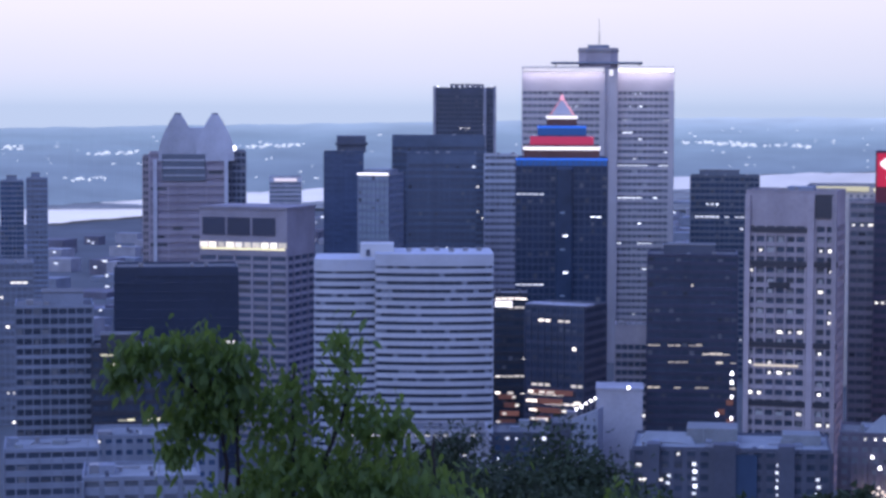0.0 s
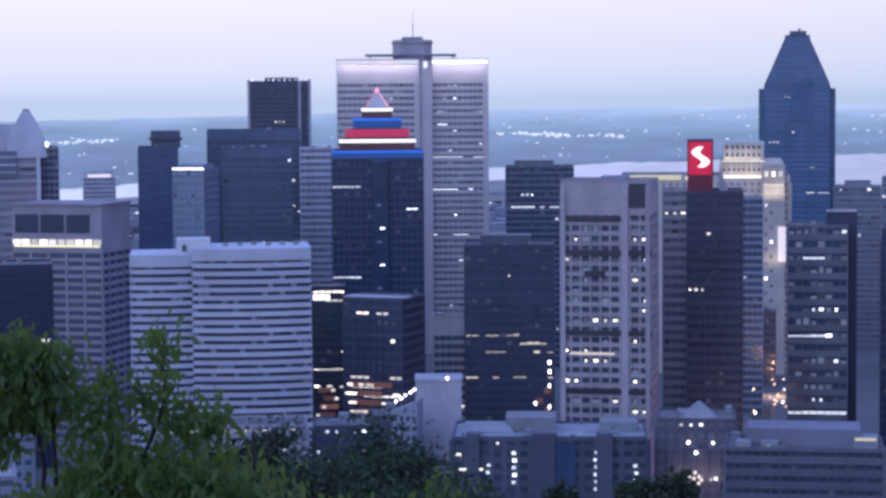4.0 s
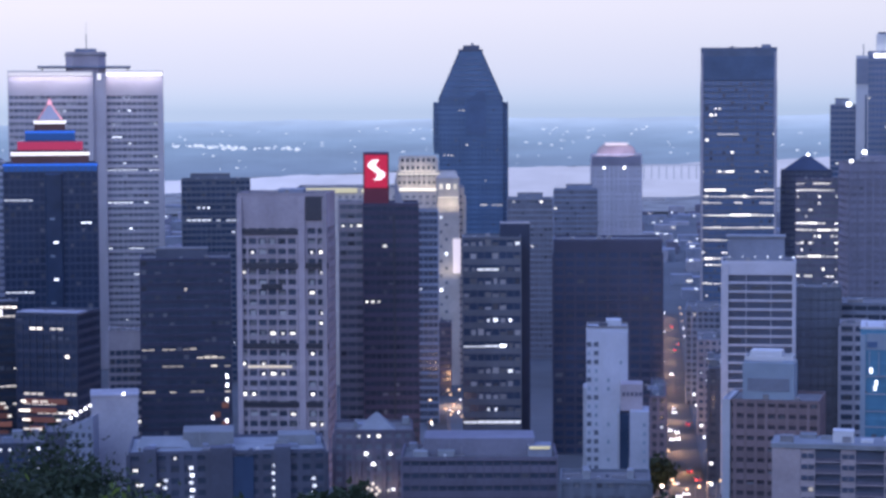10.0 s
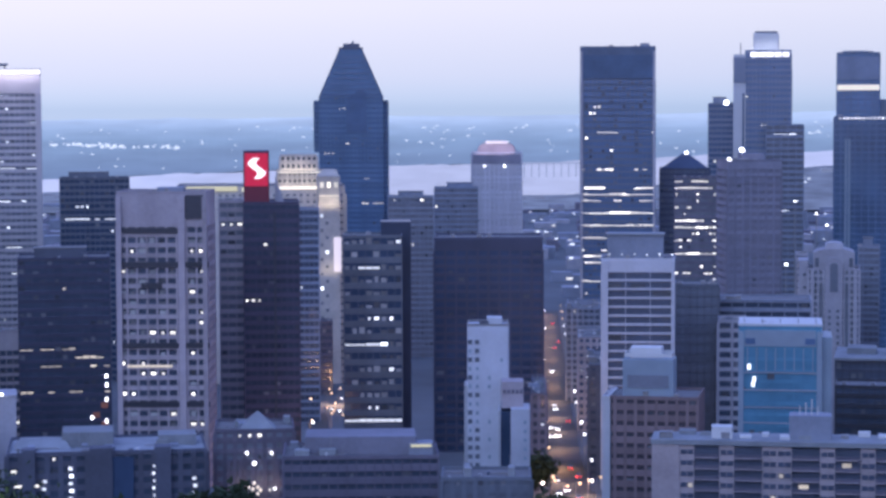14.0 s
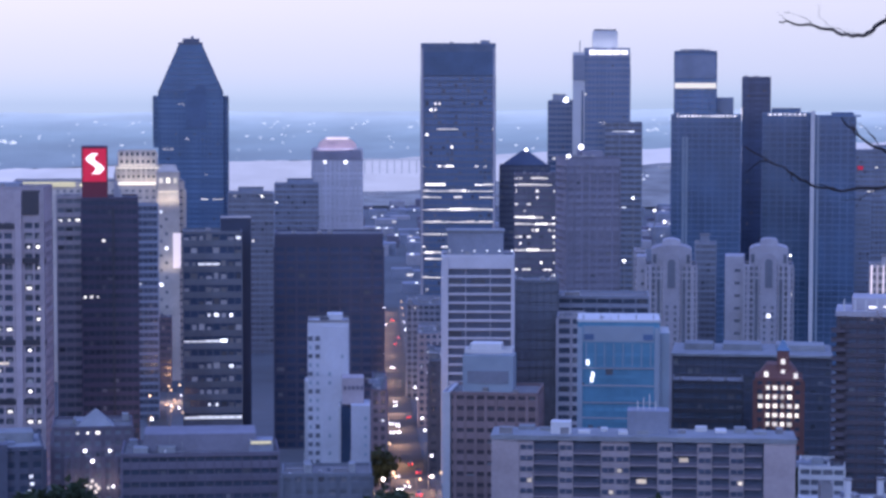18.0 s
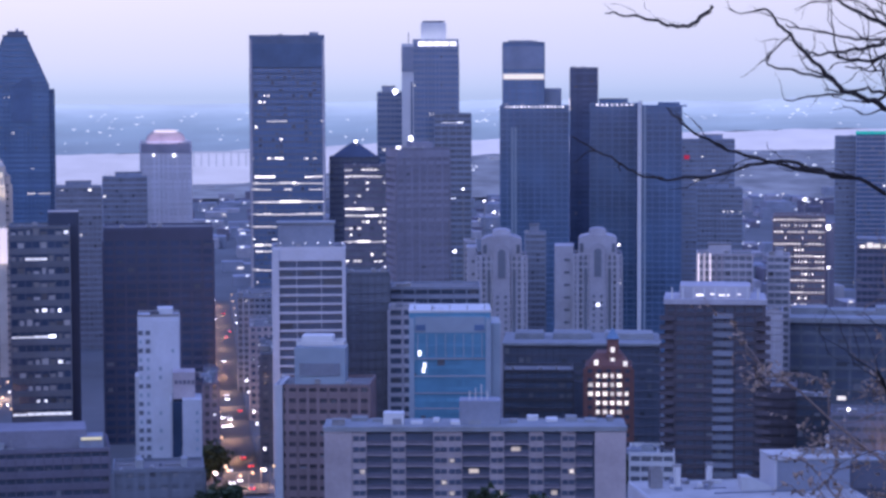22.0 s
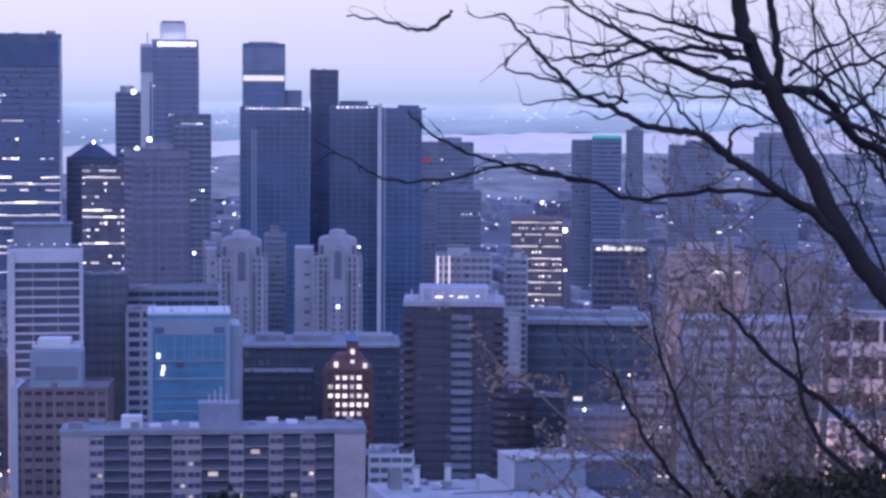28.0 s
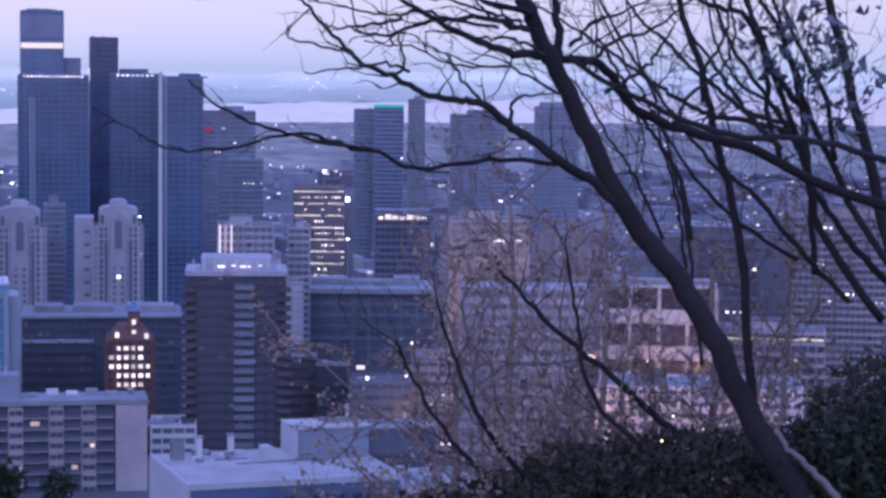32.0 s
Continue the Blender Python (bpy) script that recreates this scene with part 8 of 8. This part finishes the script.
leafy_tree([((-5.145, 10.841, 163.664), 0.15, 0.10, 90),
            ((-5.232, 10.799, 163.580), 0.07, 0.10, 50),
            ((-5.023, 10.898, 163.723), 0.14, 0.08, 60),
            ((-4.845, 10.978, 163.685), 0.18, 0.13, 120),
            ((-4.693, 11.044, 163.622), 0.16, 0.13, 110),
            ((-4.791, 11.002, 163.461), 0.18, 0.13, 110),
            ((-4.929, 10.941, 163.310), 0.14, 0.17, 110),
            ((-4.963, 10.926, 163.142), 0.09, 0.11, 50),
            ((-4.638, 11.067, 163.475), 0.12, 0.12, 50),
            ((-4.484, 11.131, 163.350), 0.19, 0.14, 100),
            ((-4.371, 11.176, 163.503), 0.16, 0.10, 30),
            ((-4.120, 11.271, 163.686), 0.10, 0.15, 45),
            ((-4.172, 11.252, 163.440), 0.12, 0.12, 45),
            ((-4.028, 11.304, 163.301), 0.18, 0.13, 110),
            ((-3.855, 11.364, 163.270), 0.08, 0.09, 35),
            ((-4.343, 11.187, 163.072), 0.30, 0.13, 260),
            ((-4.541, 11.107, 162.889), 0.30, 0.13, 200),
            ((-3.912, 11.344, 162.945), 0.36, 0.15, 380),
            ((-4.143, 11.262, 162.822), 0.32, 0.12, 230),
            ((-4.764, 11.014, 163.353), 0.10, 0.10, 40)],
           [[(-4.682, 11.049, 162.736), (-4.720, 11.033, 163.076), (-4.750, 11.020, 163.323), (-4.818, 10.990, 163.599)],
            [(-4.665, 11.056, 162.736), (-4.664, 11.056, 163.106), (-4.669, 11.054, 163.352), (-4.702, 11.041, 163.628)],
            [(-4.372, 11.175, 162.732), (-4.383, 11.171, 163.103), (-4.388, 11.169, 163.380), (-4.376, 11.174, 163.595)],
            [(-3.649, 11.432, 162.727), (-3.662, 11.428, 162.976), (-3.668, 11.426, 163.223)],
            [(-4.258, 11.219, 162.885), (-4.200, 11.241, 163.163), (-4.114, 11.273, 163.379), (-4.120, 11.271, 163.655)],
            [(-4.750, 11.020, 163.323), (-4.928, 10.941, 163.539), (-5.091, 10.866, 163.663), (-5.226, 10.802, 163.605)]],
           280, 15, "young leafy tree with hanging yellow-green leaves")
leafy_tree([((-4.258, 13.337, 162.421), 0.45, 0.16, 90), ((-3.860, 14.495, 162.201), 0.4, 0.12, 60), ((-3.340, 14.623, 162.363), 0.2, 0.12, 30)], [[(-4.222, 13.348, 161.985), (-4.258, 13.337, 162.493), (-4.293, 13.326, 162.783)]], 60, 16, "low green bush at the edge of the slope")


def far_tree(p, h, seed):
    """A tree in the town: trunk, and a crown of many small clumps."""
    rnd = random.Random(seed)
    root = new("tree")
    root.location = p
    tagged(root, "dark round-crowned tree among the buildings", "tree", "town trees")
    add("trunk", prism([(-0.4, -0.4), (0.4, -0.4), (0.4, 0.4), (-0.4, 0.4)], h * 0.5, BARK, top=[(-0.2, -0.2), (0.2, -0.2), (0.2, 0.2), (-0.2, 0.2)]), root)
    v, f = [], []
    for i in range(260):
        a, b, r = rnd.uniform(0, 6.283), rnd.uniform(-1, 1), rnd.random() ** 0.4
        c = Vector((math.cos(a) * math.sqrt(1 - b * b) * h * 0.42 * r, math.sin(a) * math.sqrt(1 - b * b) * h * 0.42 * r, h * 0.62 + b * h * 0.38 * r))
        s = rnd.uniform(0.4, 1.0) * h * 0.07
        k = len(v)
        for q in range(3):
            v.append(tuple(c + Vector((rnd.gauss(0, s), rnd.gauss(0, s), rnd.gauss(0, s)))))
        v.append(tuple(c + Vector((rnd.gauss(0, s), rnd.gauss(0, s), s))))
        f += [(k, k + 1, k + 2), (k, k + 1, k + 3), (k + 1, k + 2, k + 3)]
    ob = add("crown", mesh_of("crown", v, f, FOLIAGE), root)
    return root


def slope_leafy(p, h, r, seed):
    """A leafy tree lower on the slope, seen from above its crown."""
    rnd = random.Random(seed)
    root = new("leafy_slope_tree")
    root.location = p
    tagged(root, "dark green leafy tree on the slope below", "tree", "slope trees")
    add("trunk", prism([(-0.2, -0.2), (0.2, -0.2), (0.2, 0.2), (-0.2, 0.2)], h * 0.8, BARK, top=[(-0.08, -0.08), (0.08, -0.08), (0.08, 0.08), (-0.08, 0.08)]), root)
    lv, lf = [], []
    tufts = []
    for i in range(26):
        a, q = rnd.uniform(0, 6.283), rnd.random() ** 0.5
        tufts.append((Vector((math.cos(a) * r * q, math.sin(a) * r * q, h - r * 0.9 * q * q - rnd.uniform(0, 1.6))), rnd.uniform(0.6, 1.3)))
    for c, s in tufts:
        for i in range(420):
            e = c + Vector((rnd.gauss(0, s * 0.55), rnd.gauss(0, s * 0.55), rnd.gauss(0, s * 0.4)))
            u = rnd.uniform(0.03, 0.075)
            k = len(lv)
            lv += [tuple(e + Vector((rnd.gauss(0, u), rnd.gauss(0, u), rnd.gauss(0, u)))) for _ in range(4)]
            lf += [(k, k + 1, k + 2), (k, k + 2, k + 3)]
    add("crown", mesh_of("crown", lv, lf, FOLIAGE), root)["kind"] = "stuff"


for k, (p, h, r) in enumerate((((-18.4, 59.2, 155.6), 13, 3.0), ((-17.0, 63.8, 155.2), 14, 2.6), ((-18.909, 54.831, 155.517), 12, 2.4), ((-13.5, 58.5, 154.6), 12, 1.5), ((-14.416, 49.962, 156.501), 12, 2.4), ((-19.159, 50.487, 155.484), 11, 2.6))):
    slope_leafy((p[0], p[1], p[2] - h), h, r, 500 + k)
TREES = [far_tree((0, 0, -500), 14, i) for i in range(3)]
spots = []
rnd = random.Random(23)
for p, n, spread in (((-144.8, 457.6, 91.5), 14, 18), ((-128.8, 483.1, 83.4), 16, 20), ((-87.2, 634.0, 54.9), 4, 8), ((14.6, 815.0, 35.5), 4, 1.4), ((160.3, 742.9, 52.6), 5, 8), ((137.4, 828.7, 54.8), 10, 16), ((13.5, 604.0, 54.1), 2, 4),
                    ((158.7, 388.9, 93.4), 14, 22), ((174.1, 360.1, 96.6), 16, 22), ((159.6, 452.7, 80.2), 5, 12), ((-82.0, 634.7, 54.0), 3, 5), ((94.4, 592.5, 58.7), 3, 8), ((-190.7, 483.8, 72.1), 8, 24)):
    for i in range(n):
        x, y = p[0] + rnd.gauss(0, spread), p[1] + rnd.gauss(0, spread)
        copy_thing(rnd.choice(TREES), pose(x, y, ground_z(math.hypot(x, y)) - 1.5, 0, 0, rnd.uniform(0, 360)) @ Matrix.Scale(rnd.uniform(0.7, 1.2), 4))
for ob in TREES:
    for o in list(ob.children_recursive) + [ob]:
        bpy.data.objects.remove(o)
